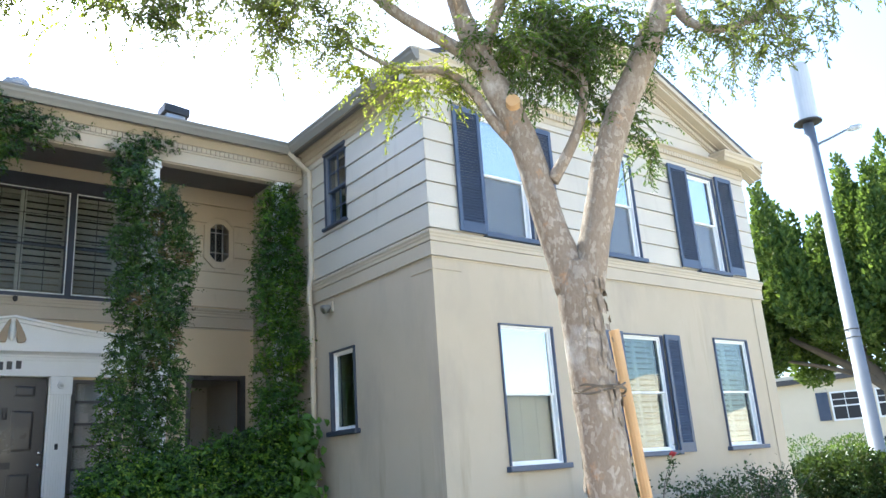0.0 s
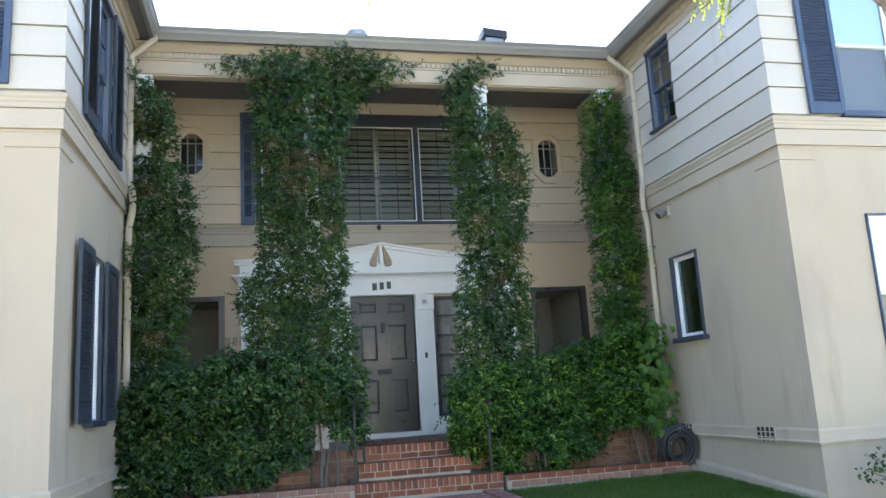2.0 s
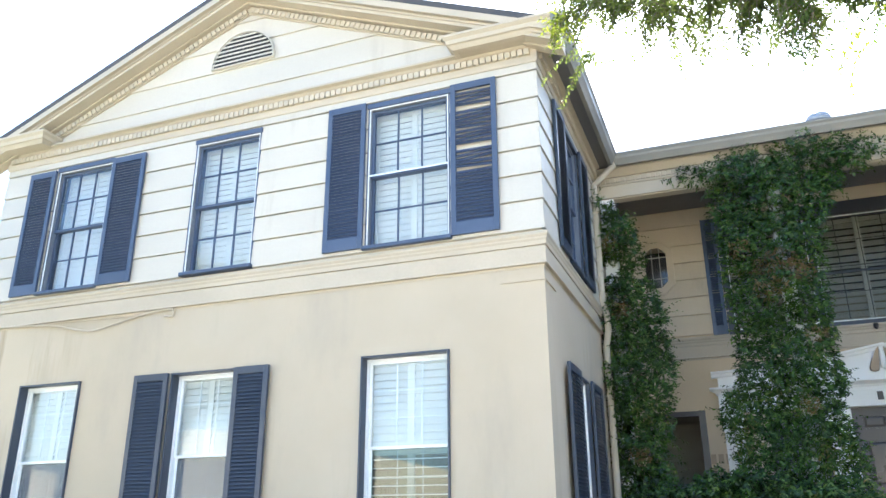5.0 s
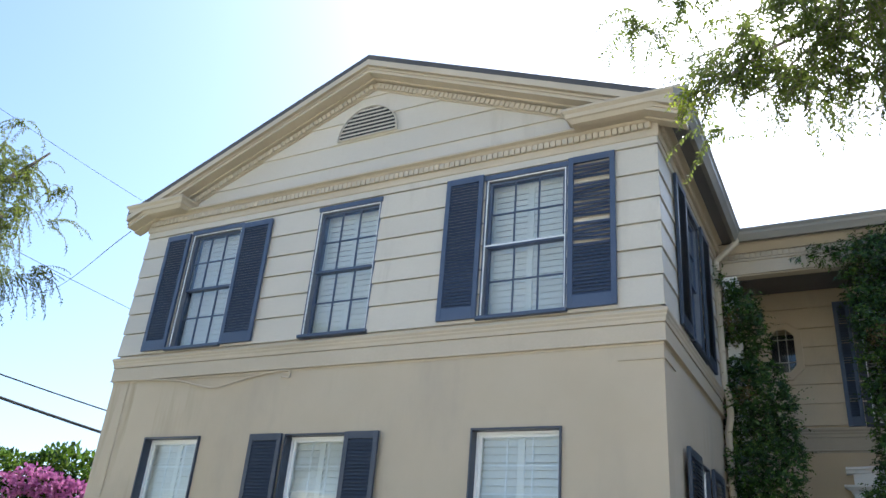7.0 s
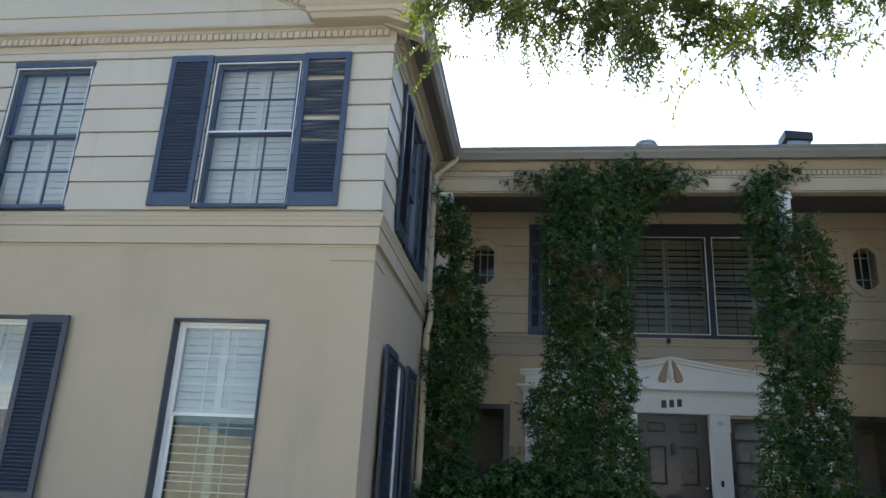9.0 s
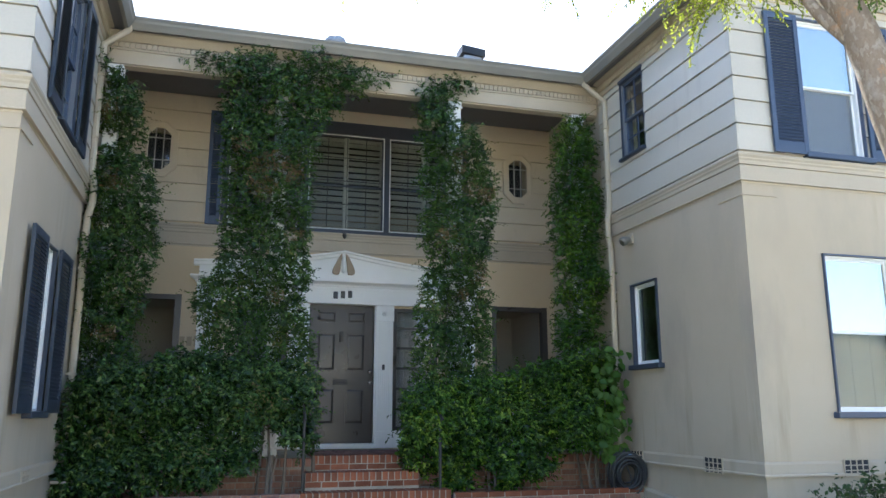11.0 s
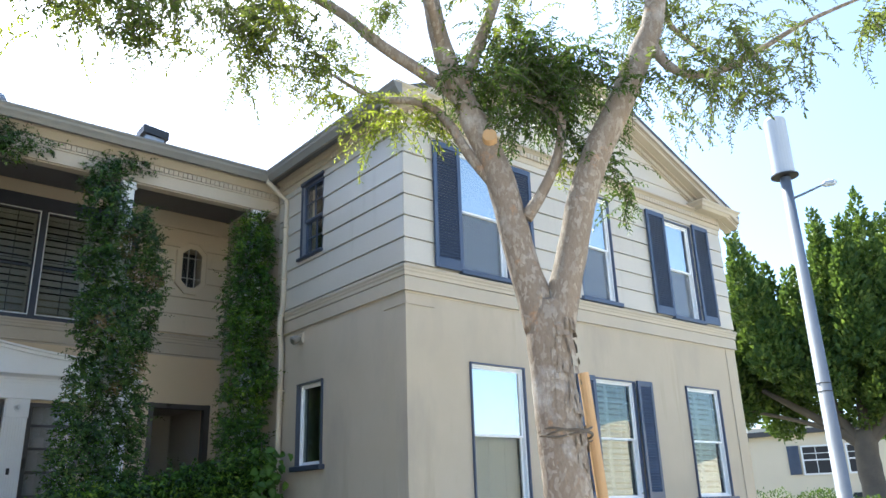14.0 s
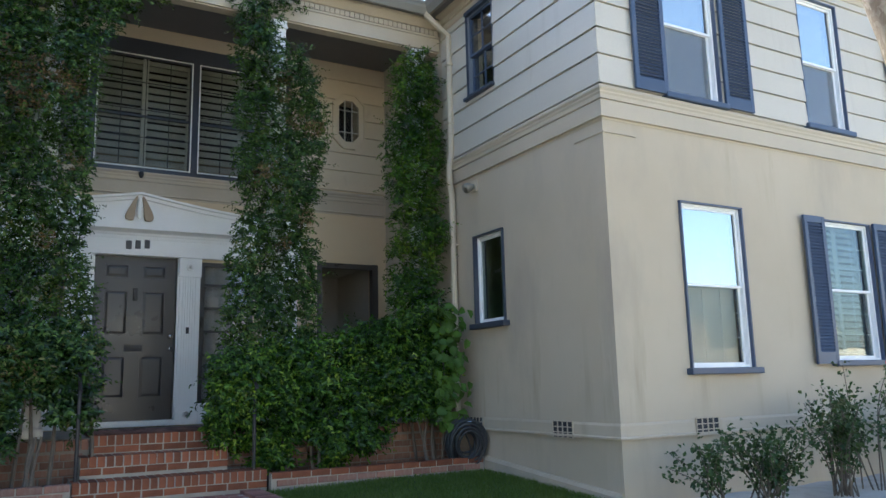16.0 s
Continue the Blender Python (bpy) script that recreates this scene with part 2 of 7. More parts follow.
M = {
    "stucco": surface("stucco", (0.444, 0.378, 0.277), (0.510, 0.444, 0.339), 0.9, 0.55, 160, 0.25, 0.45, 0.003, (0.378, 0.326, 0.255), (0.52, 0.74), streak=(0.370, 0.304, 0.211)),
    "siding": surface("siding_paint", (0.510, 0.466, 0.383), (0.554, 0.510, 0.427), 0.5, 0.9, 40, 0.18, 0.12, 0.003, (0.414, 0.370, 0.299), (0.62, 0.85), (0.4, 1, 1), random_value=0.035, streak=(0.440, 0.396, 0.317)),
    # Porch walls' stucco and boarding; warm bounce light is put into the colour.
    "warm_lit_stucco": surface("warm_lit_stucco", (0.58, 0.465, 0.30), (0.62, 0.50, 0.335), 0.9, 0.55, 160, 0.25, 0.45, 0.003, (0.40, 0.32, 0.22), (0.55, 0.80)),
    "warm_lit_siding": surface("warm_lit_siding_paint", (0.60, 0.495, 0.34), (0.64, 0.535, 0.375), 0.55, 0.9, 40, 0.18, 0.12, 0.003, (0.42, 0.34, 0.24), (0.6, 0.85), (0.4, 1, 1), random_value=0.035),
    "trim": surface("trim_paint", (0.440, 0.374, 0.273), (0.493, 0.427, 0.321), 0.55, 1.3, 50, 0.2, 0.12, 0.003, (0.396, 0.326, 0.238), (0.66, 0.85)),
    "white": surface("white_paint", (0.89, 0.88, 0.84), (0.85, 0.84, 0.79), 0.45, 1.6, 60, 0.12, 0.1, 0.002, (0.55, 0.51, 0.44), (0.7, 0.9)),
    "vinyl": surface("white_vinyl", (0.80, 0.81, 0.81), (0.76, 0.77, 0.77), 0.35, 2.0, 80, 0.05, 0.0),
    "blue": surface("slate_blue_paint", (0.050, 0.070, 0.118), (0.074, 0.095, 0.150), 0.42, 1.5, 45, 0.25, 0.15, 0.002, (0.13, 0.14, 0.17), (0.66, 0.9), random_value=0.08),
    # Cream taken down to grey-brown; shadow on the gutters is in the colour.
    "gutter": surface("shaded_gutter_paint", (0.239, 0.224, 0.192), (0.197, 0.188, 0.165), 0.45, 1.2, 50, 0.2, 0.1, 0.002, (0.216, 0.197, 0.167), (0.6, 0.85)),
    "shingle": surface("roof_shingle", (0.06, 0.06, 0.065), (0.10, 0.095, 0.09), 0.9, 3.0, 120, 0.5, 0.6, 0.006),
    "door": surface("dark_door_paint", (0.050, 0.043, 0.037), (0.064, 0.056, 0.048), 0.35, 1.2, 60, 0.2, 0.08, 0.002),
    # Near-black for unlit rooms and for hollows behind vents and far panes.
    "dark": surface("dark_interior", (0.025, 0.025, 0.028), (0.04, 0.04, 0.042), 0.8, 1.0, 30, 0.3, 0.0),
    # Ceiling and wing soffits; the shadow under the roofs is put into this grey.
    "porch_ceiling": surface("shaded_ceiling_grey", (0.15, 0.145, 0.15), (0.19, 0.18, 0.18), 0.8, 0.9, 40, 0.3, 0.1),
    "room": surface("room_paint", (0.30, 0.27, 0.24), (0.34, 0.31, 0.27), 0.9, 0.7, 30, 0.2, 0.0),
    "blind": surface("blind_slat", (0.72, 0.71, 0.67), (0.66, 0.65, 0.60), 0.5, 1.5, 30, 0.1, 0.0),
    "curtain": surface("sheer_curtain", (0.66, 0.67, 0.66), (0.58, 0.60, 0.60), 0.9, 2.0, 80, 0.2, 0.2, 0.003, None, (0.5, 0.8), (6, 1, 0.3)),
    "brick": surface("red_brick", (0.250, 0.084, 0.034), (0.170, 0.060, 0.030), 0.85, 6.0, 70, 0.5, 0.5, 0.004, (0.26, 0.16, 0.12), (0.64, 0.82), random_value=0.35),
    "paver": surface("dusty_brick", (0.22, 0.10, 0.075), (0.26, 0.14, 0.11), 0.9, 5.0, 60, 0.5, 0.5, 0.004, (0.28, 0.21, 0.17), (0.55, 0.75), random_value=0.3),
    "old_brick": surface("dusty_wall_brick", (0.25, 0.125, 0.075), (0.21, 0.10, 0.065), 0.9, 6.0, 70, 0.5, 0.5, 0.004, (0.27, 0.19, 0.13), (0.5, 0.75), random_value=0.25),
    "pale_brick": surface("pale_planter_brick", (0.27, 0.14, 0.10), (0.22, 0.12, 0.09), 0.9, 6.0, 70, 0.5, 0.5, 0.004, (0.30, 0.22, 0.17), (0.52, 0.78), random_value=0.2),
    "old_mortar": surface("dusty_mortar", (0.27, 0.225, 0.17), (0.22, 0.185, 0.14), 0.95, 4.0, 90, 0.5, 0.5, 0.004),
    "joint_sand": surface("joint_sand", (0.42, 0.37, 0.31), (0.32, 0.28, 0.23), 0.95, 4.0, 90, 0.5, 0.5, 0.003),
    "mortar": surface("mortar", (0.38, 0.34, 0.27), (0.27, 0.235, 0.185), 0.95, 4.0, 90, 0.5, 0.5, 0.004),
    "metal": surface("dark_iron", (0.035, 0.035, 0.038), (0.06, 0.055, 0.05), 0.5, 4.0, 60, 0.3, 0.1, 0.002, metal=0.4),
    "chrome": surface("chrome", (0.75, 0.75, 0.76), (0.65, 0.65, 0.66), 0.15, 4.0, 60, 0.1, 0.0, metal=1.0),
    "brass": surface("aged_brass", (0.11, 0.085, 0.055), (0.07, 0.055, 0.04), 0.4, 4.0, 60, 0.3, 0.0, metal=0.8),
    "zinc": surface("zinc_sheet", (0.42, 0.45, 0.50), (0.36, 0.39, 0.44), 0.4, 3.0, 40, 0.2, 0.05, metal=0.5),
    "pole": surface("galvanised_pole", (0.150, 0.169, 0.203), (0.120, 0.139, 0.173), 0.6, 1.5, 30, 0.3, 0.08),
    "antenna": surface("antenna_shell", (0.44, 0.47, 0.51), (0.40, 0.43, 0.47), 0.5, 1.5, 30, 0.1, 0.0),
    "soil": surface("planter_soil", (0.055, 0.04, 0.03), (0.085, 0.065, 0.05), 0.95, 4.0, 60, 0.6, 0.9, 0.02),
    "lawn": surface("lawn_ground", (0.06, 0.11, 0.025), (0.10, 0.14, 0.035), 0.95, 1.5, 90, 0.6, 0.9, 0.02, (0.14, 0.13, 0.06), (0.6, 0.8)),
    "concrete": surface("concrete", (0.52, 0.48, 0.40), (0.46, 0.42, 0.35), 0.9, 0.8, 70, 0.4, 0.4, 0.004, (0.26, 0.25, 0.22), (0.6, 0.85)),
    "street": surface("bounce_street_concrete", (0.46, 0.425, 0.36), (0.40, 0.37, 0.31), 0.9, 0.6, 90, 0.5, 0.5, 0.006),
    "earth": surface("dry_ground", (0.20, 0.17, 0.12), (0.13, 0.14, 0.07), 0.95, 0.15, 3.0, 0.5, 0.4, 0.02),
    "gravel": surface("white_gravel", (0.54, 0.51, 0.45), (0.38, 0.355, 0.30), 0.9, 3.0, 60, 0.6, 0.8, 0.01),
    "bark": bark_material(),
    "wood": surface("cut_wood", (0.55, 0.36, 0.18), (0.48, 0.29, 0.13), 0.7, 8.0, 40, 0.4, 0.2, 0.003, None, (0.5, 0.8), (1, 1, 0.1)),
    "stem": surface("woody_stem", (0.10, 0.078, 0.055), (0.17, 0.14, 0.105), 0.85, 8.0, 60, 0.4, 0.3, 0.004),
    "far_bark": surface("far_bark", (0.10, 0.085, 0.07), (0.15, 0.125, 0.10), 0.9, 2.0, 20, 0.4, 0.3, 0.02),
    "hose": surface("rubber_hose", (0.03, 0.033, 0.035), (0.05, 0.053, 0.055), 0.45, 8.0, 60, 0.2, 0.0),
    "cable": surface("cable_sheath", (0.02, 0.02, 0.022), (0.03, 0.03, 0.03), 0.6, 8.0, 60, 0.2, 0.0),
    "far_wall": surface("far_stucco", (0.66, 0.58, 0.44), (0.70, 0.62, 0.48), 0.9, 0.4, 30, 0.2, 0.1),
    "ivy": foliage("vine_leaf", ((0.008, 0.021, 0.006), (0.014, 0.036, 0.009), (0.026, 0.062, 0.013), (0.052, 0.112, 0.020), (0.120, 0.200, 0.036), (0.210, 0.145, 0.060)), 0.20, 0.12),
    "broad_leaf": foliage("broad_vine_leaf", ((0.040, 0.095, 0.016), (0.065, 0.140, 0.022), (0.100, 0.190, 0.032)), 0.4, 0.25),
    "ivy_rust": foliage("rusty_vine_leaf", ((0.10, 0.05, 0.025), (0.17, 0.085, 0.04), (0.24, 0.13, 0.06), (0.30, 0.20, 0.11)), 0.5, 0.2),
    "ivy_light": foliage("light_vine_leaf", ((0.006, 0.020, 0.004), (0.014, 0.045, 0.006), (0.036, 0.095, 0.009), (0.095, 0.195, 0.014), (0.320, 0.420, 0.040)), 0.26, 0.18),
    "leaf": foliage("tree_leaf", ((0.026, 0.045, 0.014), (0.042, 0.066, 0.018), (0.065, 0.092, 0.024), (0.10, 0.13, 0.03), (0.17, 0.19, 0.04)), 0.42, 0.42, (0.34, 0.40, 0.07)),
    # Tree leaf again, paler and yellower: sunlight on some sprays is put in.
    "leaf_sunlit": foliage("sunlit_tree_leaf", ((0.08, 0.115, 0.015), (0.13, 0.17, 0.02), (0.19, 0.225, 0.03)), 0.45, 0.5, (0.50, 0.55, 0.06)),
    # Dark leaf of the hedges; in the street tree it paints crown shade.
    "leaf_dark": foliage("dark_green_leaf", ((0.016, 0.04, 0.010), (0.03, 0.06, 0.014), (0.05, 0.085, 0.02), (0.09, 0.12, 0.03)), 0.4, 0.3),
    "far_leaf": foliage("far_leaf", ((0.024, 0.055, 0.018), (0.045, 0.088, 0.022), (0.090, 0.140, 0.030), (0.190, 0.235, 0.055)), 0.5, 0.26, drift=1.4),
    "bush": foliage("bush_leaf", ((0.02, 0.045, 0.012), (0.035, 0.07, 0.016), (0.06, 0.10, 0.022), (0.10, 0.13, 0.04)), 0.45, 0.2),
    "rose": foliage("rose_leaf", ((0.018, 0.040, 0.014), (0.030, 0.060, 0.018), (0.050, 0.085, 0.026), (0.12, 0.105, 0.055)), 0.4, 0.10),
    "petal": foliage("magenta_bract", ((0.42, 0.11, 0.30), (0.52, 0.18, 0.38), (0.60, 0.27, 0.45)), 0.6, 0.3, (0.6, 0.22, 0.45)),
    "red_petal": foliage("red_petal", ((0.55, 0.05, 0.05), (0.62, 0.10, 0.09)), 0.5, 0.3, (0.7, 0.1, 0.1)),
    "grass": foliage("grass_blade", ((0.062, 0.110, 0.024), (0.090, 0.160, 0.034), (0.125, 0.195, 0.046), (0.230, 0.250, 0.100)), 0.5, 0.35),
    "glass": glass_material("window_glass", (0.93, 0.95, 0.95), 0.035),
    "slate": surface("dark_navy_paint", (0.036, 0.046, 0.068), (0.050, 0.061, 0.086), 0.42, 1.5, 45, 0.25, 0.15, 0.002, (0.10, 0.11, 0.13), (0.66, 0.9), random_value=0.08),
    "dark_blue": surface("dark_slate_paint", (0.034, 0.038, 0.050), (0.048, 0.052, 0.064), 0.45, 1.5, 45, 0.25, 0.15, 0.002),
    "sash": surface("grey_sash_paint", (0.15, 0.165, 0.19), (0.19, 0.20, 0.225), 0.45, 1.5, 45, 0.2, 0.1, 0.002),
    # Strong, warm-tinted reflection, so the blue sky mirrored in it reads white.
    "warm_sheen_glass": glass_material("warm_sheen_glass", (0.90, 0.92, 0.90), 0.55, 0.0, (1.0, 0.95, 0.86)),
    "screened_glass": glass_material("screened_glass", (0.50, 0.52, 0.53), 0.05, 0.16),
    "porch_glass": glass_material("porch_window_glass", (0.74, 0.74, 0.70), 0.004),
    "dark_glass": glass_material("dark_glass", (0.68, 0.73, 0.70), 0.05),
    "shade": surface("roller_shade", (0.82, 0.83, 0.82), (0.76, 0.77, 0.77), 0.8, 1.2, 60, 0.1, 0.0),
    "bounce_white": surface("bounce_white_stucco", (0.80, 0.72, 0.57), (0.74, 0.66, 0.51), 0.9, 0.3, 10, 0.2, 0.1),
    "ornament": surface("tan_ornament", (0.36, 0.27, 0.17), (0.42, 0.33, 0.22), 0.6, 4.0, 50, 0.3, 0.1),
    "number": surface("numeral_paint", (0.05, 0.045, 0.04), (0.07, 0.06, 0.05), 0.5, 4.0, 50, 0.2, 0.0),
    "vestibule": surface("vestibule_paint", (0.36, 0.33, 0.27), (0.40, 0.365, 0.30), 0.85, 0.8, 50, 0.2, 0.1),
}


# ---- mesh helpers ----
def finish(name, bm, material, parent=None, label="", smooth=False):
    me = bpy.data.meshes.new(name)
    bmesh.ops.recalc_face_normals(bm, faces=bm.faces)
    bm.to_mesh(me)
    bm.free()
    me.materials.append(M[material])
    if smooth:
        for p in me.polygons:
            p.use_smooth = True
    ob = new(name, me)
    if parent:
        ob.parent = parent
    if label:
        ob["label"] = label
    return ob


def part(name, bm, material, parent, label="", smooth=False):
    """One mesh under a thing or under a part."""
    return finish(name, bm, material, parent, label, smooth)


def shared(name, mesh, parent, m=None, label=""):
    """An object of its own on a mesh that alike pieces share."""
    ob = new(name, mesh)
    ob.parent = parent
    if m is not None:
        ob.matrix_local = m
    if label:
        ob["label"] = label
    return ob


def mesh_of(name, bm, material):
    me = bpy.data.meshes.new(name)
    bmesh.ops.recalc_face_normals(bm, faces=bm.faces)
    bm.to_mesh(me)
    bm.free()
    me.materials.append(M[material])
    return me


def thing(name, m, label, category, group="", kind=""):
    ob = new(name)
    ob.matrix_world = m
    ob.empty_display_size = 0.1
    return tagged(ob, label, category, group, kind)


def box(bm, x0, x1, y0, y1, z0, z1, bevel=0.0):
    vs = [bm.verts.new(p) for p in ((x0, y0, z0), (x1, y0, z0), (x1, y1, z0), (x0, y1, z0), (x0, y0, z1), (x1, y0, z1), (x1, y1, z1), (x0, y1, z1))]
    fs = [bm.faces.new([vs[i] for i in f]) for f in ((3, 2, 1, 0), (4, 5, 6, 7), (0, 1, 5, 4), (1, 2, 6, 5), (2, 3, 7, 6), (3, 0, 4, 7))]
    if bevel:
        es = list({e for f in fs for e in f.edges})
        bmesh.ops.bevel(bm, geom=es, offset=bevel, segments=1, affect="EDGES")
    return bm


def boxes(*rows, bevel=0.0):
    bm = bmesh.new()
    for r in rows:
        box(bm, *r, bevel=bevel)
    return bm


def prism(bm, poly, y0, y1):
    """A polygon in x and z, drawn out from y0 to y1."""
    a = [bm.verts.new((x, y0, z)) for x, z in poly]
    b = [bm.verts.new((x, y1, z)) for x, z in poly]
    bm.faces.new(a)
    bm.faces.new(b[::-1])
    for i in range(len(poly)):
        j = (i + 1) % len(poly)
        bm.faces.new((a[j], a[i], b[i], b[j]))
    return bm


def sweep(bm, path, profile, closed=False):
    """A closed profile of (outward, z) along a level path in x and y, mitred; outward is to the right of the way."""
    pts = [Vector(p) for p in path]
    rings = []
    for i, p in enumerate(pts):
        d0 = (p - pts[i - 1]).normalized() if i else None
        d1 = (pts[i + 1] - p).normalized() if i < len(pts) - 1 else None
        n0 = Vector((d0.y, -d0.x)) if d0 else None
        n1 = Vector((d1.y, -d1.x)) if d1 else None
        if n0 and n1:
            n = (n0 + n1) / (1 + n0.dot(n1))
        else:
            n = n0 or n1
        rings.append([bm.verts.new((p.x + n.x * o, p.y + n.y * o, z)) for o, z in profile])
    k = len(profile)
    for a, b in zip(rings, rings[1:]):
        for i in range(k):
            bm.faces.new((a[i], a[(i + 1) % k], b[(i + 1) % k], b[i]))
    bm.faces.new(rings[0][::-1])
    bm.faces.new(rings[-1])
    return bm


def smooth_line(points, per=6):
    """A rounder line through the given places, with whatever else each row carries."""
    pts = [np.array(p, float) for p in points]
    if len(pts) < 3:
        return [pts[0] + (pts[-1] - pts[0]) * k / per for k in range(per + 1)]
    ext = [2 * pts[0] - pts[1], *pts, 2 * pts[-1] - pts[-2]]
    out = []
    for i in range(1, len(ext) - 2):
        a, b, c, d = ext[i - 1 : i + 3]
        for k in range(per):
            t = k / per
            out.append(0.5 * (2 * b + (c - a) * t + (2 * a - 5 * b + 4 * c - d) * t * t + (3 * b - a - 3 * c + d) * t ** 3))
    return [*out, pts[-1]]


def tube(bm, line, seg=8, wob=0.0, wob_scale=6.0, cap=True):
    """A round limb along rows of x, y, z and radius."""
    rings = []
    side = Vector((1, 0.3, 0.1))
    for i, row in enumerate(line):
        p = Vector(row[:3])
        a, b = Vector(line[max(i - 1, 0)][:3]), Vector(line[min(i + 1, len(line) - 1)][:3])
        d = (b - a).normalized()
        u = (side - d * side.dot(d)).normalized()
        side = u
        v = d.cross(u)
        ring = []
        for k in range(seg):
            an = 2 * math.pi * k / seg
            q = u * math.cos(an) + v * math.sin(an)
            r = row[3]
            if wob:
                r *= 1 + wob * noise.noise((p + q * row[3]) * wob_scale)
            ring.append(bm.verts.new(p + q * r))
        rings.append(ring)
    for a, b in zip(rings, rings[1:]):
        for k in range(seg):
            bm.faces.new((a[k], a[(k + 1) % seg], b[(k + 1) % seg], b[k]))
    if cap:
        bm.faces.new(rings[0][::-1])
        bm.faces.new(rings[-1])
    return bm


def sheet_with_holes(bm, u0, u1, z0, z1, holes, y0, y1, lean=0.0, top=None):
    """A slab in x and z from y0 (outer face) to y1 with rectangular holes; lean tips the outer face forward at its foot."""
    us = sorted({u0, u1, *(min(max(h[k], u0), u1) for h in holes for k in (0, 1))})
    zs = sorted({z0, z1, *(min(max(h[k], z0), z1) for h in holes for k in (2, 3))})

    def solid(i, j):
        if not (0 <= i < len(us) - 1 and 0 <= j < len(zs) - 1):
            return False
        cu, cz = (us[i] + us[i + 1]) / 2, (zs[j] + zs[j + 1]) / 2
        return not any(h[0] < cu < h[1] and h[2] < cz < h[3] for h in holes)

    cache = {}

    def v(i, j, back):
        if (i, j, back) not in cache:
            y = y1 if back else y0 - lean * (z1 - zs[j]) / (z1 - z0)
            cache[i, j, back] = bm.verts.new((us[i], y, zs[j]))
        return cache[i, j, back]

    for i in range(len(us) - 1):
        for j in range(len(zs) - 1):
            if not solid(i, j):
                continue
            bm.faces.new((v(i, j, 0), v(i + 1, j, 0), v(i + 1, j + 1, 0), v(i, j + 1, 0)))
            bm.faces.new((v(i, j, 1), v(i, j + 1, 1), v(i + 1, j + 1, 1), v(i + 1, j, 1)))
            for di, dj, a, b in ((-1, 0, (i, j + 1), (i, j)), (1, 0, (i + 1, j), (i + 1, j + 1)), (0, -1, (i, j), (i + 1, j)), (0, 1, (i + 1, j + 1), (i, j + 1))):
                if not solid(i + di, j + dj):
                    bm.faces.new((v(*a, 0), v(*a, 1), v(*b, 1), v(*b, 0)))
    return bm


def leaf_mesh(name, at, axis, up, size, wide, material, parent, fold=0.25, label=""):
    """Many leaves in one mesh, each a small folded blade with a point."""
    at, axis, up = (np.asarray(a, float) for a in (at, axis, up))
    size = np.asarray(size, float)[:, None]
    axis /= np.linalg.norm(axis, axis=1, keepdims=True) + 1e-9
    side = np.cross(axis, up)
    side /= np.linalg.norm(side, axis=1, keepdims=True) + 1e-9
    nor = np.cross(side, axis)
    w = size * wide
    v = np.stack([
        at,
        at + axis * size * 0.3 + side * w * 0.46 + nor * w * fold,
        at + axis * size * 0.65 + side * w * 0.40 + nor * w * fold * 0.7,
        at + axis * size - nor * size * 0.12,
        at + axis * size * 0.65 - side * w * 0.40 + nor * w * fold * 0.7,
        at + axis * size * 0.3 - side * w * 0.46 + nor * w * fold,
    ], 1).reshape(-1, 3)
    n = len(at)
    base = (np.arange(n) * 6)[:, None]
    loops = (base + np.array([0, 1, 2, 3, 0, 3, 4, 5])).ravel().astype(np.int32)
    me = bpy.data.meshes.new(name)
    me.vertices.add(6 * n)
    me.vertices.foreach_set("co", v.ravel())
    me.loops.add(8 * n)
    me.loops.foreach_set("vertex_index", loops)
    me.polygons.add(2 * n)
    me.polygons.foreach_set("loop_start", (np.arange(2 * n) * 4).astype(np.int32))
    me.update(calc_edges=True)
    me.validate()
    me.materials.append(M[material])
    ob = new(name, me)
    if parent:
        ob.parent = parent
    if label:
        ob["label"] = label
    return ob


rng = np.random.default_rng(7)


def unit(a):
    return a / (np.linalg.norm(a, axis=-1, keepdims=True) + 1e-9)


# ---- the building's plan ----
XL, XR = -3.47, 3.44          # inner faces of the wings
YL, YR = -5.06, -4.97         # front faces of the wings
XLO, XRO = -10.55, 10.42      # outer faces of the wings
BELT, EAVE = 3.695, 5.85
SIDING_Z = [3.742, 4.048, 4.325, 4.600, 4.868, 5.150, 5.462]     # joints of the upper boarding
ROWS_H = 0.32                 # exposure of a siding board
GROUND = -0.10
PF = 0.46                     # porch floor

FRONT, RIGHT_IN, LEFT_IN = 0, -90, 90

# openings: along the wall, low, high
R_FRONT = [(4.31, 5.13, 3.79, 5.42), (6.56, 7.34, 3.79, 5.43), (8.74, 9.51, 3.79, 5.43), (4.37, 5.28, 0.99, 2.66), (6.61, 7.51, 1.05, 2.655), (8.80, 9.72, 1.055, 2.685)]
L_FRONT = [(-9.68, -8.80, 3.80, 5.40), (-7.56, -6.665, 3.79, 5.395), (-5.31, -4.375, 3.80, 5.40), (-9.70, -8.81, 0.98, 2.675), (-7.55, -6.75, 0.98, 2.67), (-5.31, -4.405, 0.98, 2.675)]
R_INNER = [(2.54, 3.16, 4.42, 5.535), (2.56, 3.20, 1.585, 2.645)]     # by distance in front of the main wall
L_INNER = [(3.15, 3.97, 3.79, 5.42), (3.33, 3.92, 1.00, 2.585)]


def wall(name, m, u0, u1, z0, z1, holes, label, material="stucco", thick=0.22, y=0.0):
    ob = finish(name, sheet_with_holes(bmesh.new(), u0, u1, z0, z1, holes, y, y + thick), material)
    ob.matrix_world = m
    return tagged(ob, label, "wall", kind="structure")


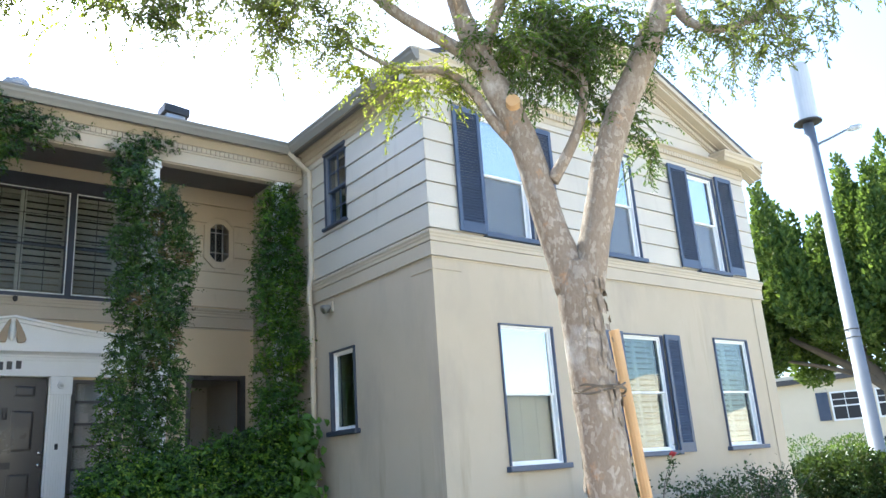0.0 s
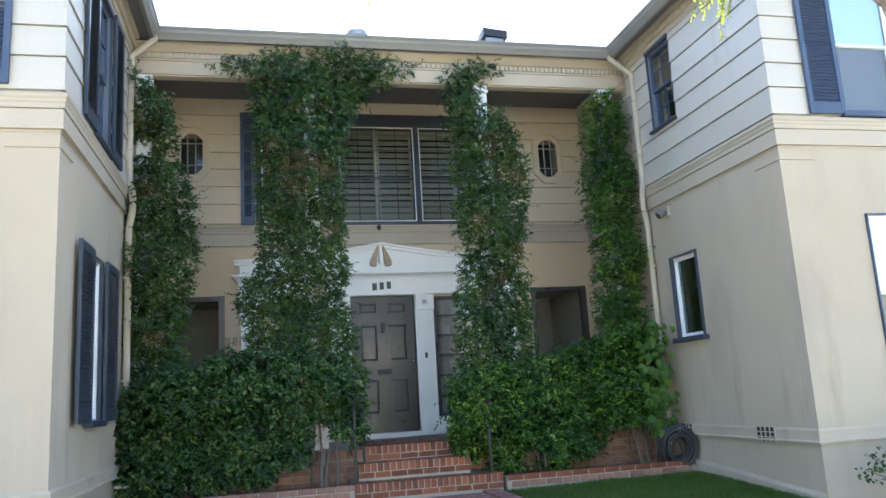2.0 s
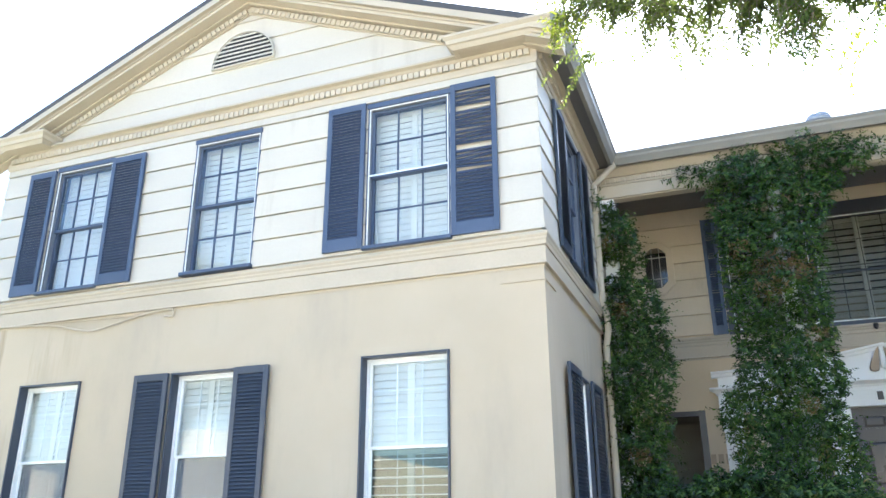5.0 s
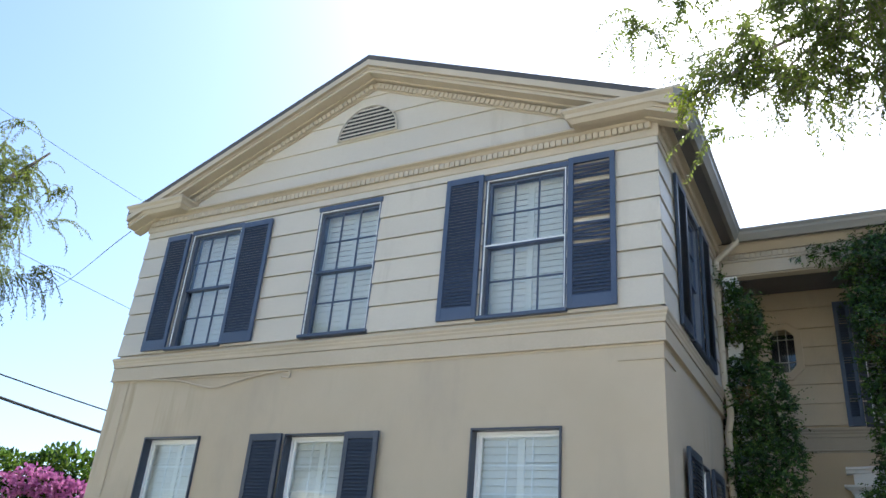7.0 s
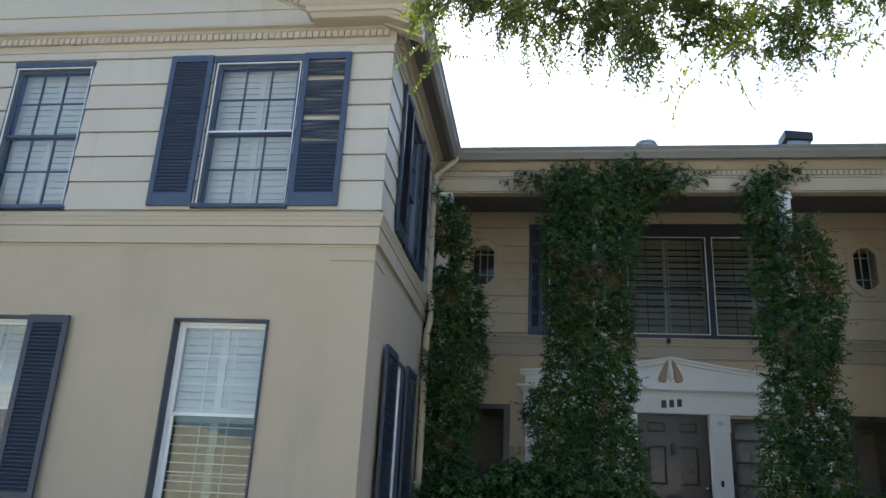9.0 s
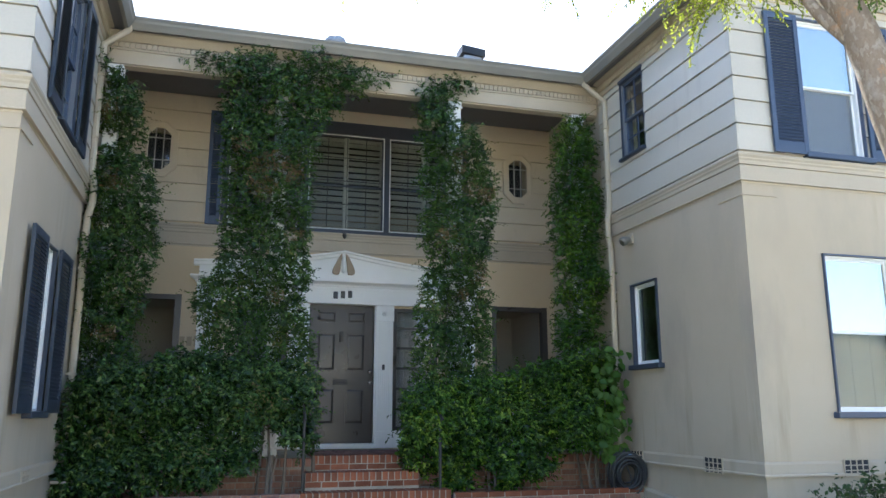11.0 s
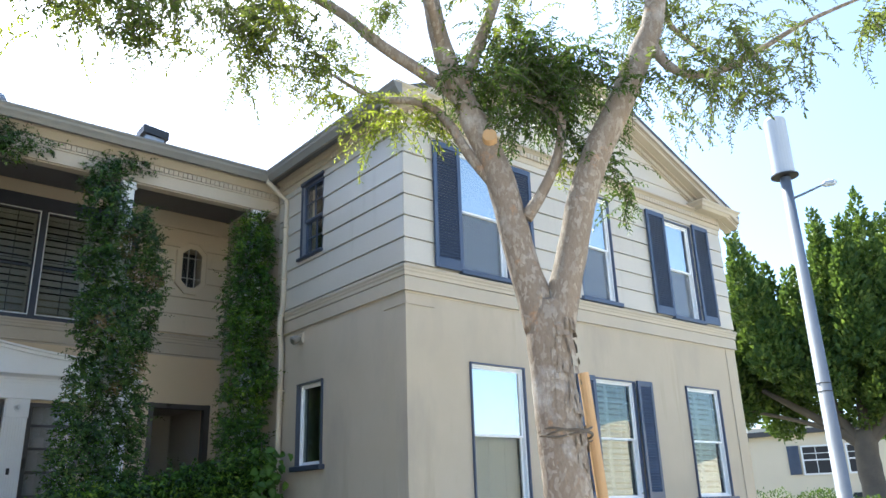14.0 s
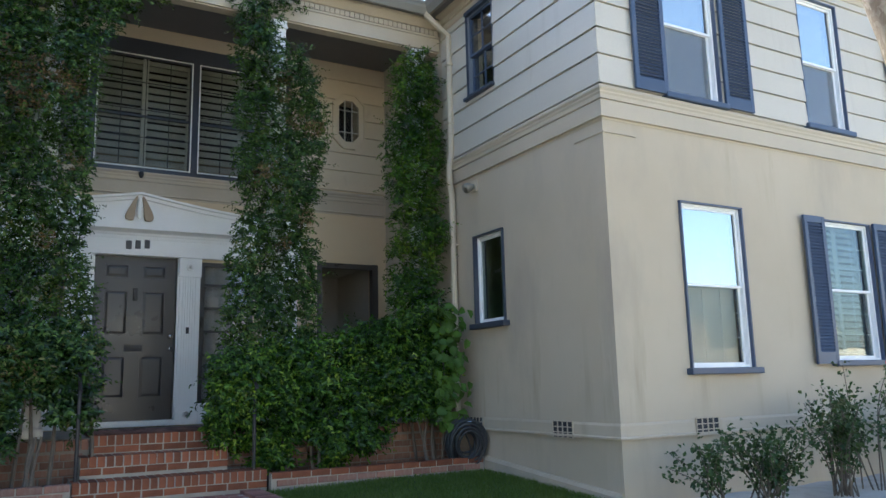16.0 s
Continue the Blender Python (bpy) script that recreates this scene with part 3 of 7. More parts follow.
def siding(parent, u0, u1, z0, z1, holes, material="siding"):
    """Flush boards with open joints, each an object of its own under its wall."""
    edges = [z for z in SIDING_Z if z < z1 - 0.05] + [z1]
    for z, top in zip(edges, edges[1:]):
        near = [h for h in holes if h[2] < top and h[3] > z]
        bm = sheet_with_holes(bmesh.new(), u0, u1, z + 0.007, top - 0.005, near, -0.020, 0.002, lean=0.016)
        part("siding_board", bm, material, parent)


mR, mL = pose(0, YR, 0), pose(0, YL, 0)
mRI, mLI = pose(XR, 0, 0, 0, 0, RIGHT_IN), pose(XL, 0, 0, 0, 0, LEFT_IN)

wall_rf = wall("wall_right_front", mR, XR, XRO, -0.4, EAVE, R_FRONT, "beige stucco wall with cream horizontal board siding upstairs")
siding(wall_rf, XR - 0.026, XRO + 0.026, BELT + 0.005, 5.64, R_FRONT)
wall_ri = wall("wall_right_inner", mRI, 0.0, -YR - 0.22, -0.4, EAVE, R_INNER, "courtyard stucco wall with horizontal board siding upstairs, in shade")
siding(wall_ri, 1.9, -YR + 0.026, BELT + 0.005, 5.64, R_INNER)
wall_lf = wall("wall_left_front", mL, XLO, XL, -0.4, EAVE, L_FRONT, "beige stucco wall with cream horizontal board siding upstairs")
siding(wall_lf, XLO - 0.026, XL + 0.026, BELT + 0.005, 5.64, L_FRONT)
holes_li = [(-b, -a, c, d) for a, b, c, d in L_INNER]
wall_li = wall("wall_left_inner", mLI, YL + 0.22, 0.0, -0.4, EAVE, holes_li, "courtyard stucco wall with horizontal board siding upstairs, in shade")
siding(wall_li, YL - 0.026, -1.9, BELT + 0.005, 5.64, holes_li)
for name, x in (("wall_right_outer", XRO), ("wall_left_outer", XLO)):
    s = -1 if x > 0 else 1
    y0 = (YR if x > 0 else YL) + 0.22
    ob = finish(name, boxes((x, x + s * 0.22, y0, 6.0, -0.4, EAVE)), "stucco")
    tagged(ob, "plain beige stucco side wall", "wall", kind="structure")

# main wall with its recessed doorways, upper windows and eight-sided windows
OV = [(-2.875, 4.83), (2.825, 4.825)]
MAIN = [(-0.565, 0.43, PF, 2.60), (-3.20, -2.46, PF, 2.63), (2.41, 3.25, PF, 2.62), (-1.90, 1.90, 3.755, 5.435), (0.73, 1.43, 0.75, 2.55), (-1.60, -0.90, 0.75, 2.55)]
MAIN += [(x - 0.18, x + 0.18, z - 0.325, z + 0.325) for x, z in OV]
wall_m = wall("wall_main", pose(0, 0, 0), XL, XR, -0.4, 6.2, MAIN, "stucco porch wall with horizontal board siding upstairs, coloured as warmly lit", "warm_lit_stucco")
siding(wall_m, XL + 0.01, XR - 0.01, BELT + 0.005, 5.72, MAIN, "warm_lit_siding")
# Unseen rear wall; closes the rooms so that no light leaks in.
for name, x0, x1, y0, y1 in (("wall_rear", XLO + 0.22, XRO - 0.22, 6.0, 6.2),):
    tagged(finish(name, boxes((x0, x1, y0, y1, -0.4, EAVE)), "stucco"), "unseen rear wall added to keep light out of the rooms", "wall", kind="structure")
# Unseen floor and ceiling; the rooms' darkness is put into their colour.
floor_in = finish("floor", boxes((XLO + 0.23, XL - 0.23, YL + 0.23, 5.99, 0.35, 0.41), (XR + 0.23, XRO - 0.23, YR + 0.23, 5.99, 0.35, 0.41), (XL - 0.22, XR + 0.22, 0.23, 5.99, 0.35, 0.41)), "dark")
tagged(floor_in, "near-black floor added to keep the unseen rooms dark", "floor", kind="structure")
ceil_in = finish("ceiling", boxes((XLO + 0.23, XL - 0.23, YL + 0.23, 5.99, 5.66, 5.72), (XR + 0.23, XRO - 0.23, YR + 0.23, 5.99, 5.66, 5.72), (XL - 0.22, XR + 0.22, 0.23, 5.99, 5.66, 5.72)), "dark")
tagged(ceil_in, "near-black ceiling added to keep the unseen rooms dark", "ceiling", kind="structure")
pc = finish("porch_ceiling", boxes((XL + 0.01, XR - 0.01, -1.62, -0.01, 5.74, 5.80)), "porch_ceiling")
tagged(pc, "boarded porch ceiling, coloured dark grey as in shadow", "ceiling", kind="structure")
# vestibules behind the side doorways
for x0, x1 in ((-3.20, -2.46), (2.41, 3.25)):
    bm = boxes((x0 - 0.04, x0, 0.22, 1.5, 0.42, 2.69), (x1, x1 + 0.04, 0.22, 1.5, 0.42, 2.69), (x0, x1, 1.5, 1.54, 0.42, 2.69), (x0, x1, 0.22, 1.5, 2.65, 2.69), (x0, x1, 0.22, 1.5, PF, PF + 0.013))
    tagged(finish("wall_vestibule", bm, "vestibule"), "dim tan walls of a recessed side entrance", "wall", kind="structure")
    bm = boxes((x0 - 0.06, x0 + 0.01, -0.02, 0.1, PF, 2.66), (x1 - 0.04, x1 + 0.05, -0.02, 0.1, PF, 2.66), (x0 + 0.01, x1 - 0.04, -0.018, 0.098, 2.585, 2.655))
    tagged(finish("trim_doorway", bm, "door"), "dark painted trim round a side doorway", "trim", kind="structure")

# ---- belt course, water table, cornices ----
BELT_P = [(-0.02, BELT + 0.022), (0.052, BELT + 0.022), (0.062, BELT + 0.008), (0.062, BELT - 0.012), (0.048, BELT - 0.035), (0.048, BELT - 0.05), (0.038, BELT - 0.07), (0.036, BELT - 0.108), (0.014, BELT - 0.110), (0.014, BELT - 0.119), (0.028, BELT - 0.121), (0.028, BELT - 0.272), (0.036, BELT - 0.276), (0.036, BELT - 0.288), (0.002, BELT - 0.290), (0.002, BELT - 0.302), (0.006, BELT - 0.304), (0.006, BELT - 0.312), (-0.02, BELT - 0.314)]
path_r = [(XR, -1.95), (XR, YR), (XRO, YR), (XRO, 5.9)]
path_l = [(XLO, 5.9), (XLO, YL), (XL, YL), (XL, -1.95)]
path_m = [(XL + 0.02, 0.0), (XR - 0.02, 0.0)]


def sweep_side(path, profile):
    return sweep(bmesh.new(), path, profile)


for nm, p in (("trim_belt_right", path_r), ("trim_belt_left", path_l), ("trim_belt_main", path_m)):
    ob = finish(nm, sweep_side(p, BELT_P), "trim")
    tagged(ob, "cream moulded belt course between the storeys", "moulding", kind="structure")
# short raised line below the belt at each wing's corner
for x, y, s in ((XR, YR, 1), (XL, YL, -1)):
    bm = boxes(((x if s > 0 else x - 0.42), (x + 0.42 if s > 0 else x), y - 0.014, y + 0.004, 3.25, 3.264), ((x - 0.014 if s > 0 else x - 0.004), (x + 0.004 if s > 0 else x + 0.014), y + 0.006, y + 0.42, 3.25, 3.264))
    tagged(finish("trim_corner_line", bm, "stucco"), "thin raised stucco line at the corner", "moulding", kind="structure")
WT = [(-0.02, 0.50), (0.012, 0.50), (0.026, 0.478), (0.030, 0.385), (0.044, 0.375), (0.044, 0.358), (-0.02, 0.350)]
for nm, p in (("baseboard_right", path_r), ("baseboard_left", path_l)):
    tagged(finish(nm, sweep_side(p, WT), "stucco"), "projecting stucco water table near the ground", "moulding", kind="structure")
for nm, xw, sx, ya in (("baseboard_foot_right", XR, -1, YR + 0.02), ("baseboard_foot_left", XL, 1, YL + 0.02)):
    bm = bmesh.new()
    ends = []
    for y, z in ((-2.25, 0.10), (ya, -0.115)):
        ends.append([bm.verts.new((xw + sx * o, y, z + dz)) for o, dz in ((-0.02, 0.0), (0.030, 0.0), (0.055, -0.03), (0.055, -0.5), (-0.02, -0.5))])
    for i in range(5):
        j = (i + 1) % 5
        bm.faces.new((ends[0][i], ends[0][j], ends[1][j], ends[1][i]))
    bm.faces.new(ends[0]), bm.faces.new(ends[1][::-1])
    tagged(finish(nm, bm, "stucco"), "low stucco footing that falls with the lawn", "moulding", kind="structure")

CORN = [(-0.02, 5.555), (0.040, 5.555), (0.046, 5.575), (0.046, 5.715), (0.065, 5.718), (0.085, 5.738), (0.130, 5.752), (0.130, 5.775), (0.10, 5.80), (-0.02, 5.81)]
corn_parts = []
for nm, p in (("trim_cornice_right", path_r), ("trim_cornice_left", path_l)):
    ob = finish(nm, sweep_side(p, CORN), "trim")
    corn_parts.append(tagged(ob, "cream cornice with a row of dentil blocks", "cornice", kind="structure"))
bm = boxes((-0.0285, 0.0285, -0.036, 0.0, -0.036, 0.036), bevel=0.003)
DENT = mesh_of("dentil", bm, "trim")


def dentils(parent, a, b, z, rz, pitch=0.067, tilt=0.0):
    a, b = Vector(a), Vector(b)
    n = int((b - a).length / pitch)
    for k in range(n):
        p = a + (b - a) * ((k + 0.5) / n)
        shared("dentil", DENT, parent, pose(p.x, p.y, p.z if len(p) > 2 else z, 0, tilt, rz))


dentils(corn_parts[0], (XR + 0.02, YR - 0.046, 5.668), (XRO - 0.02, YR - 0.046, 5.668), 0, 0)
dentils(corn_parts[0], (XR - 0.046, -1.90, 5.668), (XR - 0.046, YR + 0.05, 5.668), 0, RIGHT_IN)
dentils(corn_parts[1], (XLO + 0.02, YL - 0.046, 5.668), (XL - 0.02, YL - 0.046, 5.668), 0, 0)
dentils(corn_parts[1], (XL + 0.046, YL + 0.05, 5.668), (XL + 0.046, -1.90, 5.668), 0, LEFT_IN)

# ---- porch beam, posts ----
YB = -1.82
bm = boxes((XL + 0.015, XR - 0.015, YB, YB + 0.2, 5.34, 5.52), (XL + 0.015, XR - 0.015, YB - 0.02, YB + 0.19, 5.52, 5.545), (XL + 0.015, XR - 0.015, YB + 0.01, YB + 0.19, 5.545, 5.74), (XL + 0.015, XR - 0.015, YB + 0.03, YB + 0.17, 5.325, 5.34))
beam = tagged(finish("porch_beam", bm, "trim"), "cream painted porch beam with dentil row, partly overgrown", "beam", kind="structure")
bm = sweep(bmesh.new(), [(XL + 0.02, YB), (XR - 0.02, YB)], [(-0.01, 5.63), (0.03, 5.635), (0.10, 5.72), (0.10, 5.75), (-0.01, 5.75)])
part("crown_moulding", bm, "trim", beam)
dentils(beam, (XL + 0.05, YB + 0.01, 5.588), (XR - 0.05, YB + 0.01, 5.588), 0, 0, 0.067)
for x in (-3.30, -1.20, 1.20, 3.10):
    t = thing("porch_post", pose(x, YB + 0.09, PF), "square white painted porch post overgrown with vines", "post", "porch posts")
    part("shaft", boxes((-0.085, 0.085, -0.085, 0.085, 0.1, 4.76), bevel=0.008), "white", t)
    part("capital", boxes((-0.105, 0.105, -0.105, 0.105, 4.76, 4.79), (-0.095, 0.095, -0.095, 0.095, 4.79, 4.862), bevel=0.006), "white", t)
    part("base", boxes((-0.11, 0.11, -0.11, 0.11, 0.0, 0.10), bevel=0.008), "white", t)

# ---- roofs and gutters ----
SL = 0.42                     # pitch of the roofs
ZB = EAVE - 0.10              # underside of the wing roofs at the eaves


def roof_slab(name, quads, label):
    bm = bmesh.new()
    for q in quads:
        a = [bm.verts.new(p) for p in q]
        b = [bm.verts.new((p[0], p[1], p[2] + 0.075)) for p in q]
        bm.faces.new(a[::-1])
        bm.faces.new(b)
        for i in range(4):
            bm.faces.new((a[i], a[(i + 1) % 4], b[(i + 1) % 4], b[i]))
    return tagged(finish(name, bm, "shingle"), label, "roof", kind="structure")


OV_R, OV_O = 0.33, {1: 0.31, -1: 0.25}       # overhang at the courtyard and at the outer eaves
for nm, x0, x1, yf in (("roof_right", XR - OV_R, XRO + OV_O[1], YR - 0.30), ("roof_left", XLO - OV_O[-1], XL + OV_R, YL - 0.30)):
    xc = (x0 + x1) / 2
    za = ZB + SL * (xc - x0)
    roof_slab(nm, [((x0, yf, ZB), (xc, yf, za), (xc, 6.3, za), (x0, 6.3, ZB)), ((xc, yf, za), (x1, yf, ZB), (x1, 6.3, ZB), (xc, 6.3, za))], "dark asphalt shingle gable roof")
ym = 2.0
zr = EAVE - 0.06 + SL * (ym + 1.96)
roof_slab("roof_main", [((XL - 2, -1.96, EAVE - 0.06), (XR + 2, -1.96, EAVE - 0.06), (XR + 2, ym, zr), (XL - 2, ym, zr)), ((XL - 2, ym, zr), (XR + 2, ym, zr), (XR + 2, 6.3, EAVE + 0.1), (XL - 2, 6.3, EAVE + 0.1))], "dark asphalt shingle roof over the porch")
GUT = [(0.0, EAVE), (0.0, EAVE - 0.14), (0.05, EAVE - 0.15), (0.075, EAVE - 0.11), (0.10, EAVE - 0.075), (0.11, EAVE - 0.045), (0.13, EAVE - 0.02), (0.13, EAVE), (0.115, EAVE), (0.11, EAVE - 0.012), (0.015, EAVE - 0.012), (0.015, EAVE)]
GX_R, GX_L, GY = XR - OV_R + 0.06, XL + OV_R - 0.06, -2.02


def gutter(a, b, label):
    """An ogee gutter hung in lengths, with slip joints and end caps."""
    a, b = Vector((*a, 0)), Vector((*b, 0))
    t = thing("gutter", pose(0, 0, 0), label, "gutter")
    n = max(1, round((b - a).length / 2.4))
    d = (b - a).normalized()
    cap = [(u * 1.0 + (0.003 if u > 0.02 else 0), z - (0.003 if z < EAVE - 0.1 else 0)) for u, z in GUT]
    for k in range(n):
        p, q = a + (b - a) * (k / n), a + (b - a) * ((k + 1) / n)
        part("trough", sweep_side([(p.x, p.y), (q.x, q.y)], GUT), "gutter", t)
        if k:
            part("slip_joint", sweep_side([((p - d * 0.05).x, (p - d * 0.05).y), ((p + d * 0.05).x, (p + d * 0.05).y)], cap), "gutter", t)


gutter((GX_L, GY), (GX_R, GY), "ogee gutter along the porch roof, cream darkened as in shadow")
gutter((GX_R, GY), (GX_R, YR - 0.36), "ogee gutter along the wing, cream darkened as in shadow")
gutter((GX_L, YL - 0.36), (GX_L, GY), "ogee gutter along the wing, cream darkened as in shadow")
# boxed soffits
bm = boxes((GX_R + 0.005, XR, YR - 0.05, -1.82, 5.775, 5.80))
tagged(finish("trim_soffit_right", bm, "porch_ceiling"), "boxed soffit under the eave, coloured dark grey as in shadow", "soffit", kind="structure")
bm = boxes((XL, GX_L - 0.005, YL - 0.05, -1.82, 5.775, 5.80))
tagged(finish("trim_soffit_left", bm, "porch_ceiling"), "boxed soffit under the eave, coloured dark grey as in shadow", "soffit", kind="structure")
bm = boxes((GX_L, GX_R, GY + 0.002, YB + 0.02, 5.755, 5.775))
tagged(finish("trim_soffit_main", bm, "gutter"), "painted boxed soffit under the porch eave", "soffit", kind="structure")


# ---- gables ----
def gable(x0, x1, yw, side_name, vent):
    """Pediment of a wing: tympanum boards, raking cornice with dentils, returns at the eaves."""
    e0, e1 = (x0 - OV_R, x1 + OV_O[1]) if x0 > 0 else (x0 - OV_O[-1], x1 + OV_R)
    xc = (e0 + e1) / 2
    zb = ZB
    top = zb + SL * (xc - e0)

    def zs(x):
        return zb + SL * min(x - e0, e1 - x)

    back = prism(bmesh.new(), [(x0, 5.74), (x1, 5.74), (x1, zs(x1) - 0.02), (xc, top - 0.02), (x0, zs(x0) - 0.02)], yw + 0.01, yw + 0.2)
    g = tagged(finish("wall_gable_" + side_name, back, "siding"), "cream horizontal board siding in the gable with a raking dentil cornice", "wall", kind="structure")
    z = 5.70
    while z < top - 0.20:
        z2 = min(z + ROWS_H, top - 0.15)
        lim = lambda q: ((q + 0.10 - zb) / SL + e0, e1 - (q + 0.10 - zb) / SL)
        (a0, a1), (b0, b1) = lim(z), lim(z2)
        a0, a1, b0, b1 = max(a0, x0), min(a1, x1), max(b0, x0), min(b1, x1)
        bm = bmesh.new()
        f = [bm.verts.new(p) for p in ((a0, yw - 0.034, z), (a1, yw - 0.034, z), (b1, yw - 0.012, z2), (b0, yw - 0.012, z2))]
        r = [bm.verts.new(p) for p in ((a0, yw + 0.008, z), (a1, yw + 0.008, z), (b1, yw + 0.008, z2), (b0, yw + 0.008, z2))]
        bm.faces.new(f), bm.faces.new(r[::-1])
        for i in range(4):
            bm.faces.new((f[i], r[i], r[(i + 1) % 4], f[(i + 1) % 4]))
        part("siding_board", bm, "siding", g)
        z = z2
    c = math.cos(math.atan(SL))
    for a, b, s in ((e0, xc, 1), (e1, xc, -1)):
        for nm, n0, n1, ya, yb in (("rake_crown", -0.075, 0.0, yw - 0.30, yw), ("rake_fascia", -0.15, -0.075, yw - 0.25, yw), ("rake_cyma", -0.112, -0.098, yw - 0.268, yw - 0.24), ("rake_bed", -0.172, -0.15, yw - 0.12, yw), ("rake_band", -0.272, -0.172, yw - 0.045, yw)):
            d0, d1 = n0 / c, n1 / c
            ins = 0.0 if nm != "rake_band" else 0.55
            aa = a + s * ins
            za = zb + SL * abs(aa - a)
            bm = prism(bmesh.new(), [(aa, za + d0), (b, top + d0), (b, top + d1), (aa, za + d1)], ya, yb)
            part(nm, bm, "trim", g)
        ln = abs(xc - a)
        k = int((ln - 0.88) / 0.067 / c)
        for i in range(k):
            x = a + s * (0.85 + (ln - 0.88) * (i + 0.5) / k)
            shared("dentil", DENT, g, pose(x, yw - 0.045, zb + SL * abs(x - a) - 0.222 / c, 0, -s * math.degrees(math.atan(SL)), 0))
    # returns
    RET = [(0.0, 5.735), (0.05, 5.74), (0.08, 5.78), (0.10, 5.79), (0.11, 5.83), (0.14, 5.86), (0.14, 5.885), (0.0, 5.90)]
    for xa, xb in ((e0 + 0.13, x0 + 0.68), (x1 - 0.74, e1 - 0.13)):
        bm = sweep(bmesh.new(), [(xa, yw), (xa, yw - 0.20), (xb, yw - 0.20), (xb, yw)], RET)
        box(bm, xa, xb, yw - 0.20, yw - 0.002, 5.74, 5.88)
        part("cornice_return", bm, "trim", g)
    if vent:
        zv, rv = 6.372, 0.43
        v = thing("gable_vent", pose(-7.01, yw - 0.03, zv), "half-round louvred attic vent with dark gaps", "vent")
        arc = [(rv * math.cos(math.pi * k / 18), rv * math.sin(math.pi * k / 18)) for k in range(19)]
        part("backing", prism(bmesh.new(), arc, -0.012, 0.0), "dark", v)
        bm = bmesh.new()
        for (ax, az), (bx, bz) in zip(arc, arc[1:]):
            q = 1.025
            prism(bm, [(ax, az), (bx, bz), (bx * q, bz * q), (ax * q, az * q)], -0.045, 0.01)
        part("frame", bm, "siding", v)
        part("sill", boxes((-rv * 1.025, rv * 1.025, -0.045, 0.01, -0.012, 0.0)), "siding", v)
        for k in range(7):
            zz = 0.030 + k * 0.056
            hw = math.sqrt(max(rv * rv - (zz + 0.03) ** 2, 0.0)) - 0.004
            bm = bmesh.new()
            vs = [bm.verts.new(p) for p in ((-hw, -0.042, zz + 0.024), (hw, -0.042, zz + 0.024), (hw, -0.013, zz + 0.042), (-hw, -0.013, zz + 0.042), (-hw, -0.042, zz), (hw, -0.042, zz), (hw, -0.013, zz + 0.034), (-hw, -0.013, zz + 0.034))]
            for f in ((0, 1, 2, 3), (7, 6, 5, 4), (0, 4, 5, 1), (0, 3, 7, 4), (1, 5, 6, 2), (3, 2, 6, 7)):
                bm.faces.new([vs[i] for i in f])
            part("slat", bm, "siding", v)


gable(XR, XRO, YR, "right", False)
gable(XLO, XL, YL, "left", True)

# ---- windows ----
wcount = [0]


def frame_bars(w, h, t, y0, y1, x=0.0, z=0.0):
    """Four bars round a clear opening, outer size w by h."""
    return boxes((x - w / 2, x - w / 2 + t, y0, y1, z, z + h), (x + w / 2 - t, x + w / 2, y0, y1, z, z + h), (x - w / 2 + t, x + w / 2 - t, y0 + 0.001, y1 - 0.001, z, z + t), (x - w / 2 + t, x + w / 2 - t, y0 + 0.001, y1 - 0.001, z + h - t, z + h))


def plate(bm, x0, x1, y, z0, z1, t=0.004):
    return box(bm, x0, x1, y, y + t, z0, z1)


def louvre_blind(w, h, y, pitch=0.075, tilt=0.6, stiles=3, half=0.034):
    """Plantation shutter behind the glass: stiles, rails and tilted louvres."""
    bm = bmesh.new()
    hw = w / 2
    xs = [-hw + w * k / (stiles - 1) for k in range(stiles)]
    for x in xs:
        box(bm, max(x - 0.035, -hw), min(x + 0.035, hw), y, y + 0.028, 0.0, h)
    box(bm, -hw, hw, y + 0.001, y + 0.027, 0, 0.06)
    box(bm, -hw, hw, y + 0.001, y + 0.027, h - 0.06, h)
    n = int((h - 0.12) / pitch)
    for k in range(n):
        z = 0.06 + (k + 0.5) * (h - 0.12) / n
        d, dz = half * math.cos(tilt), half * math.sin(tilt)
        vs = [bm.verts.new(p) for p in ((-hw, y + 0.014 - d, z - dz), (hw, y + 0.014 - d, z - dz), (hw, y + 0.014 + d, z + dz), (-hw, y + 0.014 + d, z + dz))]
        us = [bm.verts.new((v.co.x, v.co.y, v.co.z + 0.008)) for v in vs]
        bm.faces.new(vs), bm.faces.new(us[::-1])
        for i in range(4):
            bm.faces.new((vs[i], us[i], us[(i + 1) % 4], vs[(i + 1) % 4]))
    return bm


